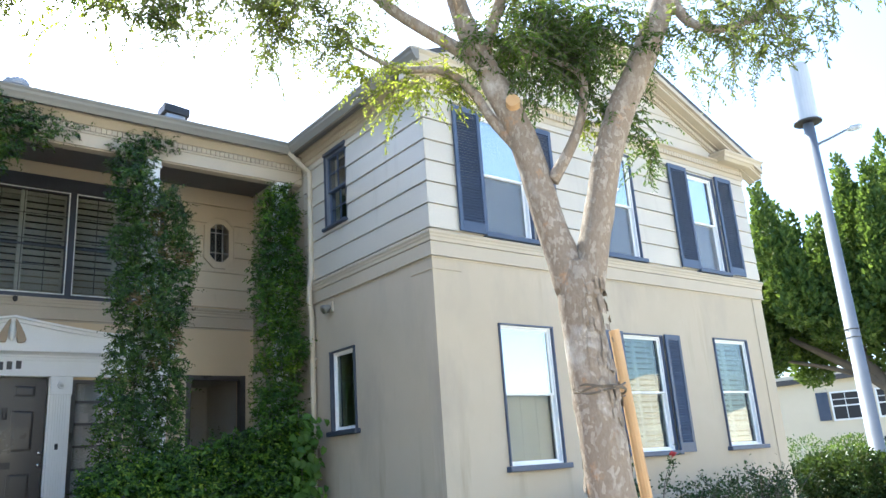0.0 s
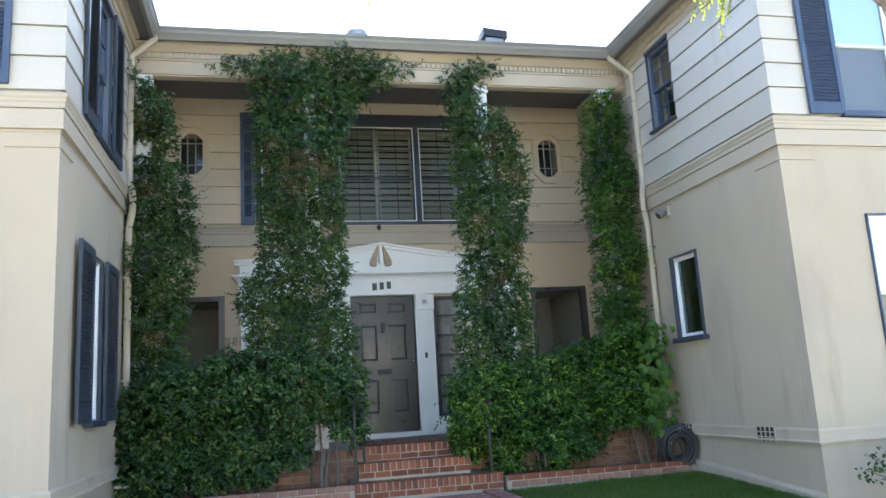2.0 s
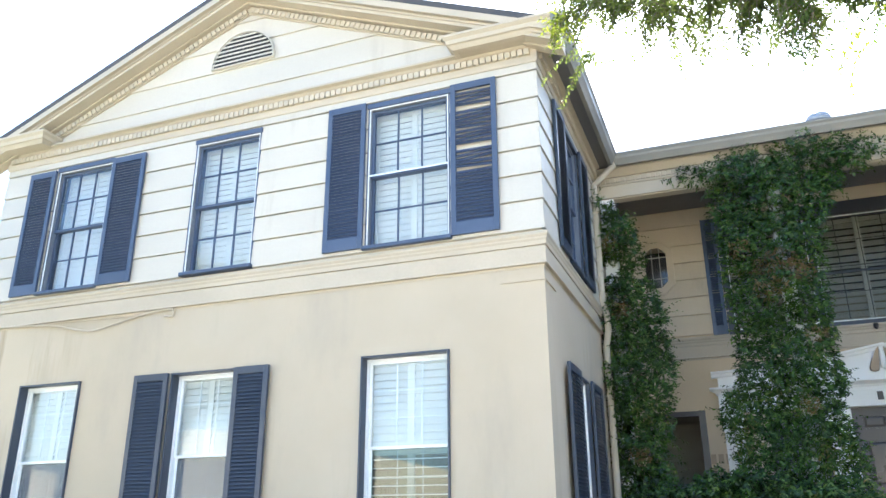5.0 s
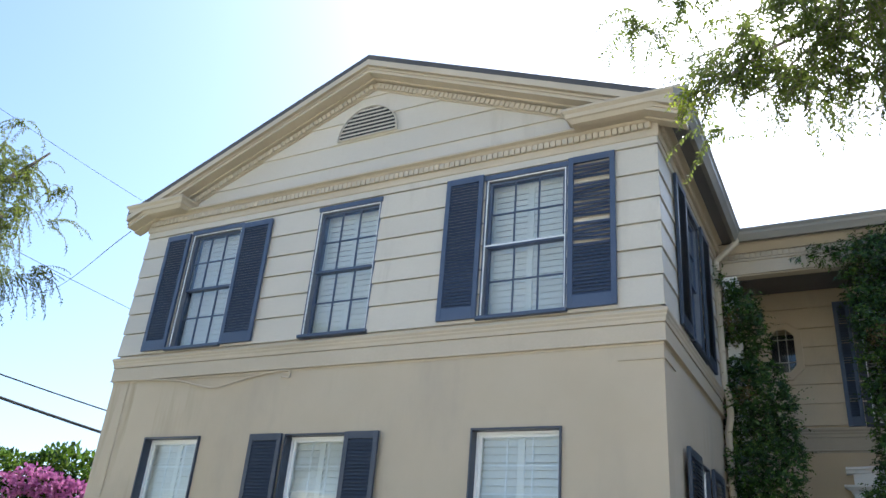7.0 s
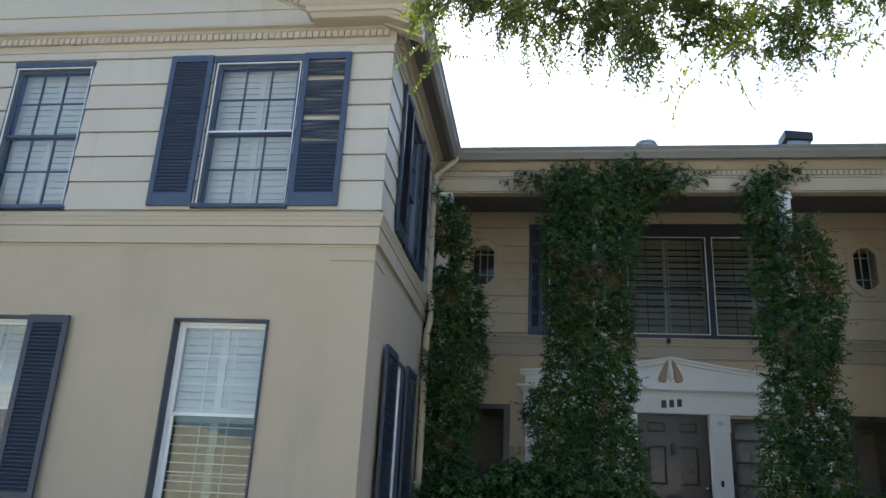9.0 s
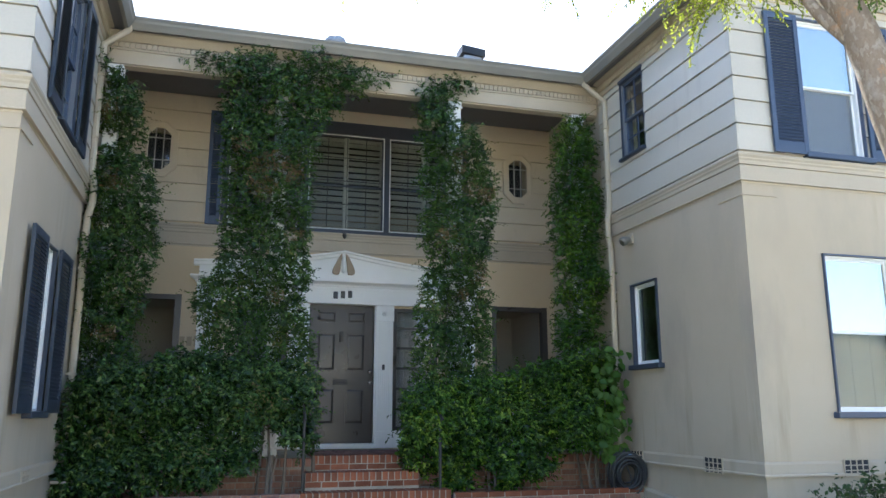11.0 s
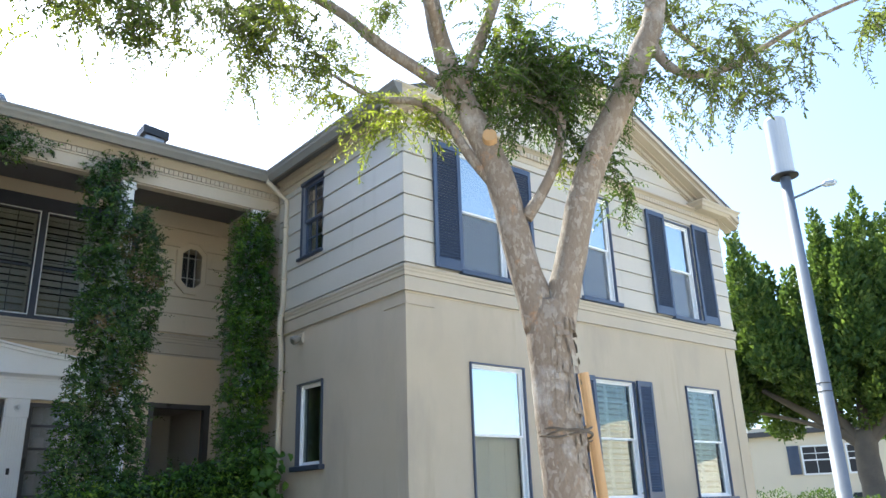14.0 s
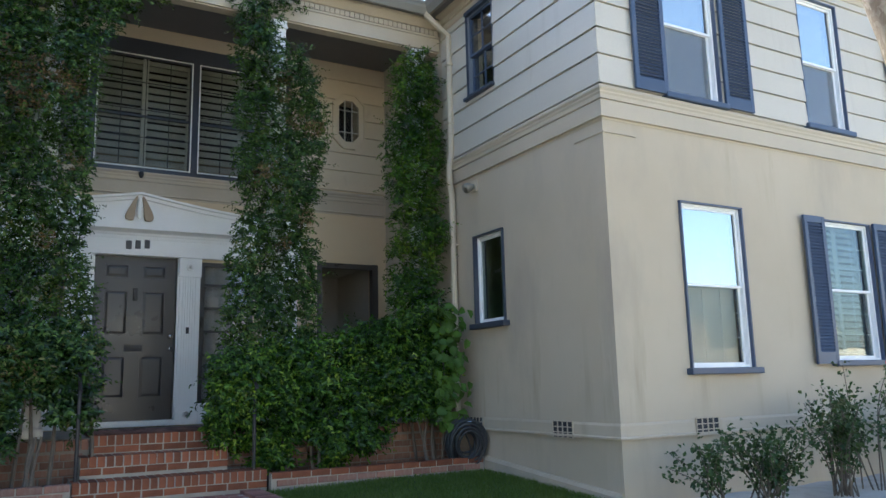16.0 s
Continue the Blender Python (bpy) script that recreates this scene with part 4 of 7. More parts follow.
def window(m, w, h, style, inside, label, sill=True, casing=True, lites=(3, 2), tilt=0.6, glazing="glass", lower_glazing="", screen_bar=False, single=False, depth=0.03, paint="blue"):
    """A double-hung window set in its opening; the wall's face is y = 0 and the room lies towards +y."""
    wcount[0] += 1
    t = thing("window_%d" % wcount[0], m, label, "window", kind="structure")
    old = style == "old"
    ct = 0.016
    y0 = 0.015 if old else depth
    if casing:
        part("casing", boxes((-w / 2, -w / 2 + ct, -0.032, 0.15, 0, h), (w / 2 - ct, w / 2, -0.032, 0.15, 0, h), (-w / 2, w / 2, -0.034, 0.148, h - ct, h)), paint, t, "slate blue painted lining of the opening")
        if old:
            part("head_casing", boxes((-w / 2 - 0.01, w / 2 + 0.01, -0.045, 0.0, h - 0.012, h + 0.045)), paint, t, "slate blue head board")
    iw, ih = w - 2 * ct, h - ct
    part("window_frame", frame_bars(iw, ih, 0.014 if old else 0.024, y0 - 0.02, y0 + 0.065, 0, 0.0), "sash" if old else "vinyl", t, "grey painted window frame" if old else "white window frame")
    fw = iw - (0.028 if old else 0.048)
    fh = ih - (0.028 if old else 0.048)
    z0 = 0.014 if old else 0.024
    half = fh / 2
    smat = "blue" if old else "vinyl"
    rail = 0.030 if old else 0.026
    sashes = (("sash", z0, y0),) if single else (("upper_sash", z0 + half - 0.012, y0), ("lower_sash", z0, y0 + 0.03))
    for nm, za, y in sashes:
        hh = fh if single else half + 0.012
        s = part(nm, frame_bars(fw, hh, rail, y, y + 0.03, 0, za), smat, t)
        gw, gh = fw - 2 * rail, hh - 2 * rail
        cols, rows = lites
        th = 0.014 if old else 0.012
        bm = bmesh.new()
        yy = y + (0.004 if old else 0.014)
        for c in range(1, cols):
            x = -gw / 2 + gw * c / cols
            box(bm, x - th / 2, x + th / 2, yy, yy + (0.022 if old else 0.006), za + rail, za + rail + gh)
        for r in range(1, rows):
            z = za + rail + gh * r / rows
            box(bm, -gw / 2, gw / 2, yy + 0.001, yy + (0.021 if old else 0.005), z - th / 2, z + th / 2)
        part("muntins", bm, smat, s)
        if old:
            for c in range(cols):
                for r in range(rows):
                    x0, x1 = -gw / 2 + gw * c / cols, -gw / 2 + gw * (c + 1) / cols
                    q0, q1 = za + rail + gh * r / rows, za + rail + gh * (r + 1) / rows
                    p = part("pane", plate(bmesh.new(), x0, x1, y + 0.014, q0, q1), "glass", s)
                    p.visible_shadow = False
        else:
            p = part("pane", plate(bmesh.new(), -gw / 2, gw / 2, y + 0.009, za + rail, za + rail + gh), lower_glazing if nm == "lower_sash" and lower_glazing else glazing, s)
            p.visible_shadow = False
    if old and casing and screen_bar:
        sf = frame_bars(iw, ih, 0.011, -0.030, -0.018, 0, 0.0)
        if screen_bar == "barred":
            box(sf, -iw / 2 + 0.013, iw / 2 - 0.013, -0.029, -0.019, ih * 0.5 - 0.008, ih * 0.5 + 0.008)
        part("screen_frame", sf, "vinyl", t, "thin white storm frame")
    if sill:
        part("window_sill", boxes((-w / 2 - (0.02 if old else 0.05), w / 2 + (0.02 if old else 0.06), -0.085, 0.09, -0.045 if old else -0.065, -0.002), bevel=0.008), paint, t, "slate blue painted sill")
    if inside == "louvre":
        part("blind", louvre_blind(iw, ih, 0.16, tilt=tilt), "blind", t, "white plantation shutter")
    elif inside == "both":
        part("blind", louvre_blind(iw, ih, 0.15, tilt=0.35), "blind", t, "white plantation shutter")
    elif inside == "shade":
        part("roller_shade", boxes((-iw / 2, iw / 2, 0.165, 0.171, 0.0, ih)), "shade", t, "drawn pale roller shade")
    elif inside == "closed":
        part("blind", louvre_blind(iw, ih, 0.15, 0.069, tilt=1.34 if old else 1.24), "blind", t, "white plantation shutter")
    elif inside == "split":
        up = louvre_blind(iw, ih / 2, 0.155, 0.069, tilt=1.24)
        bmesh.ops.translate(up, verts=up.verts, vec=(0, 0, ih / 2))
        part("upper_blind", up, "blind", t, "closed white plantation shutter")
        part("lower_blind", louvre_blind(iw, ih / 2 - 0.004, 0.16, 0.075, tilt=0.15), "blind", t, "opened white plantation shutter")
    elif inside == "half":
        part("blind", louvre_blind(iw, ih, 0.15, 0.07, tilt=1.2), "blind", t, "white plantation shutter")
    return t


def put(h, m):
    """Where an opening's foot lies on a wall."""
    return m @ pose((h[0] + h[1]) / 2, 0, h[2])


WN = "white double-hung window with slate blue casing and "
for h, st, ins, tail, lit in zip(R_FRONT, ("new",) * 6, ("shade", "shade", "shade", "shade", "louvre", "louvre"), ("a drawn pale shade",) * 4 + ("open white louvres inside",) * 2, ((2, 2), (2, 2), (2, 2), (3, 3), (3, 3), (3, 3))):
    window(put(h, mR), h[1] - h[0], h[3] - h[2], st, ins, WN + tail, sill=True, lites=lit, tilt=0.85, glazing="warm_sheen_glass" if h[0] < 6 or h[2] > 3 else "dark_glass", lower_glazing="screened_glass" if h[2] > 3 else "porch_glass" if h[0] < 6 else "dark_glass")
for h, st, ins, tail, lit in zip(L_FRONT, ("old", "old", "old", "new", "new", "new"), ("closed", "closed", "closed", "closed", "closed", "split"), ("closed white louvres inside",) * 6, ((3, 2),) * 3 + ((3, 3),) * 3):
    lab = ("slate blue six-over-six sash window with " if st == "old" else WN) + tail
    window(put(h, mL), h[1] - h[0], h[3] - h[2], st, ins, lab, sill=True, lites=lit, tilt=0.9, screen_bar="barred" if h[0] > -6 else st == "old", paint="blue" if st == "old" else "slate", lower_glazing="" if st == "old" else "dark_glass" if h[0] > -6 else "screened_glass", depth=0.10)
for h, lit, st in zip(R_INNER, ((2, 2), (1, 1)), ("old", "new")):
    window(put(h, mRI), h[1] - h[0], h[3] - h[2], st, "none", "small courtyard window with slate blue casing, dark inside", paint="slate", lites=lit, glazing="dark_glass", single=st == "new", depth=0.05)
for h, lit, st in zip(holes_li, ((3, 2), (2, 2)), ("old", "new")):
    window(put(h, mLI), h[1] - h[0], h[3] - h[2], st, "half", "courtyard window with slate blue casing between shutters", lites=lit, paint="slate")

# ---- shutters ----
SLATS = {}


def shutter(m, w, h, broken=False, paint="blue"):
    t = thing("shutter", m, "slate blue louvred shutter with broken, hanging slats" if broken else "slate blue louvred wooden shutter beside its window", "shutter", "window shutters")
    st = 0.055
    for x in (-w / 2, w / 2 - st):
        part("stile", boxes((x, x + st, -0.045, -0.012, 0, h), bevel=0.003), paint, t)
    part("rail", boxes((-w / 2 + st, w / 2 - st, -0.043, -0.014, 0, 0.13)), paint, t)
    part("rail", boxes((-w / 2 + st, w / 2 - st, -0.043, -0.014, h - 0.075, h)), paint, t)
    n = int((h - 0.205) / 0.036)
    key = (round(w, 2), paint)
    if key not in SLATS:
        bm = boxes((-w / 2 + st - 0.004, w / 2 - st + 0.004, -0.025, 0.025, -0.0035, 0.0035))
        SLATS[key] = mesh_of("slat", bm, paint)
    r = random.Random(5)
    for k in range(n):
        z = 0.13 + (k + 0.5) * (h - 0.205) / n
        roll, dz = 0.0, 0.0
        if broken and k > n * 0.36:
            q = k % 6
            if q == 3 or (q == 4 and k % 12 > 5):
                continue
            roll, dz = (-3.2, -1.8, 0.5, 0, 3.0, 0.8)[q] * r.uniform(0.6, 1.5), (0, 0.006, 0.012, 0, -0.012, -0.006)[q]
        shared("slat", SLATS[key], t, pose(0, -0.028, z + dz, 55, roll, 0))
    return t


def pair(h, m, wl, wr, z0, z1, gl=0.012, gr=0.012, broken=False, paint="blue"):
    if wl:
        shutter(m @ pose(h[0] - gl - wl / 2, -0.03, z0), wl, z1 - z0, False, paint)
    if wr:
        shutter(m @ pose(h[1] + gr + wr / 2, -0.03, z0), wr, z1 - z0, broken, paint)


pair(R_FRONT[0], mR, 0.44, 0.44, 3.75, 5.42, 0.015, 0.02)
pair(R_FRONT[2], mR, 0.48, 0.46, 3.76, 5.48, 0.02, 0.02)
pair(R_FRONT[4], mR, 0.36, 0.35, 1.01, 2.665, 0.015, 0.015)
pair(L_FRONT[0], mL, 0.42, 0.50, 3.775, 5.41, 0.015, 0.02)
pair(L_FRONT[2], mL, 0.455, 0.49, 3.78, 5.455, 0.015, 0.02, broken=True)
pair(L_FRONT[4], mL, 0.445, 0.41, 0.95, 2.67, 0.015, 0.015, paint="slate")
pair(holes_li[0], mLI, 0.49, 0.48, 3.77, 5.46, 0.015, 0.015, paint="slate")
pair(holes_li[1], mLI, 0.56, 0.60, 0.98, 2.60, 0.015, 0.015, paint="slate")
shutter(pose(-2.06, -0.01, 3.725), 0.21, 1.79)

# ---- the triple window over the door ----
t = thing("window_over_door", pose(0, 0, 3.755), "dark-framed triple window with white security grilles and louvred blinds", "window", kind="structure")
WW, WH = 3.86, 1.68
part("casing", boxes((-1.95, -1.86, -0.035, 0.12, 0, WH), (1.86, 1.95, -0.035, 0.12, 0, WH), (-1.95, 1.95, -0.04, 0.118, WH - 0.10, WH + 0.10), (-1.95, 1.95, -0.06, 0.118, -0.05, 0.0), (-0.74, -0.665, -0.03, 0.117, 0.0, WH - 0.1), (0.55, 0.62, -0.03, 0.117, 0.0, WH - 0.1)), "dark_blue", t, "dark slate casing and mullions")
for x0, x1 in ((-1.86, -0.74), (-0.665, 0.55), (0.62, 1.86)):
    w, xc = x1 - x0, (x0 + x1) / 2
    s = part("window_frame", frame_bars(w, WH - 0.1, 0.03, 0.03, 0.08, xc, 0), "dark_blue", t)
    g = part("grille", frame_bars(w - 0.02, WH - 0.13, 0.013, -0.045, -0.03, xc, 0.012), "white", t, "thin white grille frame")
    bm = bmesh.new()
    for k in range(1, 4):
        x = x0 + w * k / 4
        box(bm, x - 0.005, x + 0.005, -0.041, -0.033, 0.02, WH - 0.12)
    for z in (0.42, 0.80, 1.18):
        box(bm, x0 + 0.02, x1 - 0.02, -0.042, -0.034, z - 0.005, z + 0.005)
    part("bars", bm, "metal", g)
    p = part("pane", plate(bmesh.new(), x0 + 0.03, x1 - 0.03, 0.05, 0.03, WH - 0.13), "porch_glass", t)
    p.visible_shadow = False
    bm = louvre_blind(w - 0.04, WH - 0.14, 0.12, 0.10, 1.02, 3, 0.050)
    bmesh.ops.translate(bm, verts=bm.verts, vec=(xc, 0, 0.02))
    part("blind", bm, "blind", t, "white louvred blind")
    part("meeting_rail", boxes((x0 + 0.03, x1 - 0.03, 0.032, 0.078, 0.725, 0.755)), "dark_blue", t)
    if x1 < 1 < x1 - x0:
        part("blind_stile", boxes((xc - 0.04, xc + 0.04, 0.055, 0.075, 0.03, WH - 0.13), bevel=0.004), "white", t, "bright cream stile")


# ---- eight-sided windows ----
def octagon(w, h, c=0.62):
    a, b = w / 2, h / 2
    k = a * (1 - c)
    return [(-k, -b), (k, -b), (a, -b + (a - k)), (a, b - (a - k)), (k, b), (-k, b), (-a, b - (a - k)), (-a, -b + (a - k))]


for i, (x, z) in enumerate(OV):
    t = thing("window_octagon_%d" % (i + 1), pose(x, -0.034, z), "small eight-sided window with cream frame and dark panes", "window", kind="structure")
    inner, outer = octagon(0.32, 0.645), octagon(0.47, 0.82)
    bm = bmesh.new()
    for k in range(8):
        j = (k + 1) % 8
        prism(bm, [inner[k], inner[j], outer[j], outer[k]], -0.028, 0.02)
    part("window_frame", bm, "warm_lit_siding", t)
    mid = octagon(0.52, 0.87)
    bm = bmesh.new()
    for k in range(8):
        j = (k + 1) % 8
        prism(bm, [outer[k], outer[j], mid[j], mid[k]], -0.040, 0.02)
    part("back_band", bm, "warm_lit_siding", t)
    part("muntins", boxes((-0.064, -0.052, -0.012, 0.012, -0.32, 0.32), (0.052, 0.064, -0.012, 0.012, -0.32, 0.32), (-0.16, 0.16, -0.011, 0.011, 0.165, 0.175), (-0.16, 0.16, -0.011, 0.011, -0.175, -0.165)), "siding", t)
    p = part("pane", prism(bmesh.new(), inner, 0.014, 0.018), "glass", t)
    p.visible_shadow = False
    part("backing", prism(bmesh.new(), octagon(0.36, 0.68), 0.24, 0.25), "dark", t)


# ---- door and its surround ----
d = thing("front_door", pose(-0.068, 0.05, 0.53), "dark brown six-panelled front door with bright knobs, closed", "door")
DW, DH = 0.99, 2.07
panels = [(sx - 0.145, sx + 0.145, a, b) for a, b in ((1.79, 1.965), (1.06, 1.63), (0.275, 0.805)) for sx in (-0.225, 0.225)]
part("leaf", sheet_with_holes(bmesh.new(), -DW / 2, DW / 2, 0, DH, panels, 0.0, 0.045), "door", d)
for a, b, z0, z1 in panels:
    bm = frame_bars(b - a, z1 - z0, 0.018, -0.008, 0.012, (a + b) / 2, z0)
    p = part("panel", bm, "door", d)
    box_bm = bmesh.new()
    v = [box_bm.verts.new(q) for q in ((a, 0.016, z0), (b, 0.016, z0), (b, 0.016, z1), (a, 0.016, z1), (a + 0.05, 0.004, z0 + 0.05), (b - 0.05, 0.004, z0 + 0.05), (b - 0.05, 0.004, z1 - 0.05), (a + 0.05, 0.004, z1 - 0.05))]
    for f in ((4, 5, 6, 7), (0, 1, 5, 4), (1, 2, 6, 5), (2, 3, 7, 6), (3, 0, 4, 7), (3, 2, 1, 0)):
        box_bm.faces.new([v[i] for i in f])
    part("raised_field", box_bm, "door", p)
part("mail_slot", boxes((-0.11, 0.11, -0.012, 0.004, 0.86, 0.94), (-0.085, 0.085, -0.018, -0.008, 0.885, 0.915), bevel=0.003), "metal", d, "dark metal mail slot")
bm = boxes((-0.03, 0.03, -0.012, 0.004, 1.50, 1.66), bevel=0.006)
tube(bm, [(0.022 * math.sin(a), -0.03, 1.55 + 0.03 * math.cos(a), 0.006) for a in np.linspace(0.4, 5.9, 12)], 6)
part("door_knocker", bm, "metal", d, "small dark door knocker")
for z in (1.05, 0.89):
    bm = bmesh.new()
    tube(bm, [(0.44, 0.004, z, 0.028), (0.44, -0.012, z, 0.026), (0.44, -0.022, z, 0.012), (0.44, -0.034, z, 0.014), (0.44, -0.046, z, 0.026), (0.44, -0.062, z, 0.025), (0.44, -0.07, z, 0.012)], 12)
    part("door_knob", bm, "chrome", d, "bright metal knob", smooth=True)

s = thing("door_surround", pose(-0.07, 0, 0.39), "white painted classical door surround with fluted pilasters and low pediment", "surround", kind="structure")
part("threshold", boxes((-0.55, 0.52, -0.14, 0.08, 0.07, 0.14), bevel=0.006), "white", s)
part("jamb", boxes((-0.55, -0.495, -0.03, 0.1, 0.14, 2.21), (0.50, 0.525, -0.03, 0.1, 0.14, 2.21), (-0.55, 0.525, -0.032, 0.098, 2.205, 2.235)), "white", s)


def pilaster(x, w=0.28):
    p = part("pilaster", boxes((x - w / 2, x + w / 2, -0.06, 0.0, 0.07, 2.21)), "white", s)
    bm = bmesh.new()
    k = 6
    for i in range(k):
        xx = x - w / 2 + 0.035 + (w - 0.07) * (i + 0.5) / k
        box(bm, xx - 0.010, xx + 0.010, -0.074, -0.058, 0.36, 1.98)
    part("fluting", bm, "white", p)
    for z in (0.2, 2.09):
        bm = boxes((x - w / 2 - 0.012, x + w / 2 + 0.012, -0.075, 0.0, z - 0.13, z + 0.115), bevel=0.004)
        part("block", bm, "white", p)
        bm = bmesh.new()
        tube(bm, [(x, -0.07, z, 0.055), (x, -0.088, z, 0.052), (x, -0.088, z, 0.032), (x, -0.08, z, 0.022), (x, -0.095, z, 0.012)], 20)
        part("rosette", bm, "white", p)


for x in (0.655, -0.68, -1.98, 1.98):
    pilaster(x, 0.26)
part("doorbell", boxes((0.615, 0.655, -0.088, -0.074, 1.22, 1.30), bevel=0.004), "metal", s, "small black doorbell")
for sx in (1, -1):
    x0, x1 = (0.80, 1.50) if sx > 0 else (-1.53, -0.83)
    part("apron", boxes((x0, x1, -0.035, 0.03, 0.07, 0.33)), "white", s)
    sl = part("sidelight", frame_bars(x1 - x0, 1.84, 0.05, -0.02, 0.03, (x0 + x1) / 2, 0.33), "door", s, "dark sidelight frame")
    bm = bmesh.new()
    for k in range(1, 6):
        z = 0.33 + 1.84 * k / 6
        box(bm, x0 + 0.05, x1 - 0.05, -0.015, 0.02, z - 0.018, z + 0.018)
    part("glazing_bars", bm, "door", sl)
    for k in range(6):
        z = 0.33 + 1.84 * k / 6
        p = part("pane", plate(bmesh.new(), x0 + 0.05, x1 - 0.05, 0.004, z + 0.02, z + 1.84 / 6 - 0.02), "glass", sl)
        p.visible_shadow = False
    part("lining", boxes((x0, x1, 0.10, 0.12, 0.33, 2.17)), "room", sl)
    part("notice", boxes((x0 + 0.12, x0 + 0.24, -0.004, 0.002, 1.58, 1.71)), "room", sl, "small pale notice")
part("frieze", boxes((-2.14, 2.14, -0.085, 0.0, 2.21, 2.46)), "white", s)
bm = sweep(bmesh.new(), [(-2.14, 0.0), (-2.14, -0.085), (2.14, -0.085), (2.14, 0.0)][0:4], [(0.0, 2.46), (0.02, 2.46), (0.03, 2.49), (0.06, 2.51), (0.10, 2.53), (0.10, 2.555), (0.0, 2.56)])
part("cornice", bm, "white", s)
bm = bmesh.new()
for k in range(100):
    x = -2.1 + 4.2 * k / 99
    box(bm, x - 0.012, x + 0.012, -0.10, -0.084, 2.415, 2.44)
part("bead_row", bm, "white", s)


def pediment_top(x):
    a = abs(x) / 2.2
    return 3.02 - 0.24 * a - 0.05 * math.sin(math.pi * a)


xs = [-2.2 + 4.4 * k / 44 for k in range(45)]
bm = prism(bmesh.new(), [(-2.12, 2.56), (2.12, 2.56), (2.12, pediment_top(2.12) - 0.05), *[(x, pediment_top(x) - 0.05) for x in xs[::-1][1:-1]], (-2.12, pediment_top(2.12) - 0.05)], -0.075, 0.0)
part("tympanum", bm, "white", s)
for nm, d0, d1, y in (("raking_crown", -0.03, 0.0, -0.17), ("raking_bed", -0.075, -0.03, -0.12)):
    bm = bmesh.new()
    for a, b in zip(xs, xs[1:]):
        prism(bm, [(a, pediment_top(a) + d0), (b, pediment_top(b) + d0), (b, pediment_top(b) + d1), (a, pediment_top(a) + d1)], y, 0.0)
    bmesh.ops.remove_doubles(bm, verts=bm.verts, dist=1e-4)
    part(nm, bm, "white", s)
o = thing("bell_ornament", pose(-0.08, -0.08, 3.045), "tan carved ornament with two drooping lobes and a pale spindle", "ornament")
for sx in (-1, 1):
    bm = bmesh.new()
    prof = [(0.02, 0.33), (0.055, 0.31), (0.10, 0.22), (0.155, 0.11), (0.175, 0.05), (0.165, 0.01), (0.12, -0.005), (0.07, 0.0), (0.055, 0.06), (0.05, 0.16), (0.03, 0.27)]
    prism(bm, [(sx * a, b) for a, b in prof], -0.045, 0.006)
    bmesh.ops.bevel(bm, geom=list(bm.edges), offset=0.008, segments=1, affect="EDGES")
    part("lobe", bm, "ornament", o)
bm = bmesh.new()
tube(bm, [(0, -0.02, 0.02, 0.012), (0, -0.02, 0.06, 0.038), (0, -0.02, 0.16, 0.042), (0, -0.02, 0.27, 0.028), (0, -0.02, 0.33, 0.012)], 10)
part("spindle", bm, "white", o, smooth=True)
bm = bmesh.new()
tube(bm, [(-0.03, -0.02, 0.33, 0.012), (0, -0.02, 0.35, 0.016), (0.03, -0.02, 0.33, 0.012)], 8)
part("knot", bm, "ornament", o)
num = thing("house_number", pose(-0.06, -0.088, 2.67), "dark mounted house number over the door", "number")
for k, (x, w) in enumerate(((-0.13, 0.07), (-0.02, 0.065), (0.09, 0.065))):
    part("bar", boxes((x - w / 2, x + w / 2, -0.012, 0.0, 0.01 * k, 0.11 + 0.01 * k), bevel=0.004), "number", num)
num = thing("house_number", pose(-2.27, -0.002, 1.72), "faded brown house numbers on the stucco beside the side door", "number")
for z in (0.0, 0.20):
    for x in (-0.10, 0.0, 0.10):
        part("bar", boxes((x - 0.035, x + 0.035, -0.006, 0.0, z, z + 0.13)), "ornament", num)
c = thing("security_camera", pose(-0.08, -0.09, 3.66), "small dark dome camera under the window sill", "camera")
bm = bmesh.new()
tube(bm, [(0, 0, 0.03, 0.03), (0, 0, 0.0, 0.034), (0, -0.01, -0.03, 0.026), (0, -0.015, -0.05, 0.008)], 10)
part("housing", bm, "metal", c, smooth=True)
bm = bmesh.new()
tube(bm, [(0, 0.0, 0.02, 0.012), (0, 0.09, 0.03, 0.012)], 8)
part("bracket", bm, "vinyl", c)

# ---- porch, steps, planters ----
PY = -2.02     # front of the porch
pf = finish("porch_floor", boxes((XL + 0.005, XR - 0.005, PY + 0.1, 0.0, -0.3, PF - 0.012)), "mortar")
tagged(pf, "worn brick porch floor", "floor", kind="structure")
BW, BH, BD = 0.195, 0.060, 0.092
BRICK = {}


def brick_mesh(key, w, d_, h, material):
    if key not in BRICK:
        BRICK[key] = mesh_of("brick", boxes((-w / 2, w / 2, -d_ / 2, d_ / 2, -h / 2, h / 2), bevel=0.004), material)
    return BRICK[key]


br = random.Random(3)


def jit(m):
    return m @ pose(br.uniform(-0.002, 0.002), br.uniform(-0.003, 0.003), br.uniform(-0.0015, 0.0015), 0, 0, br.uniform(-0.6, 0.6))


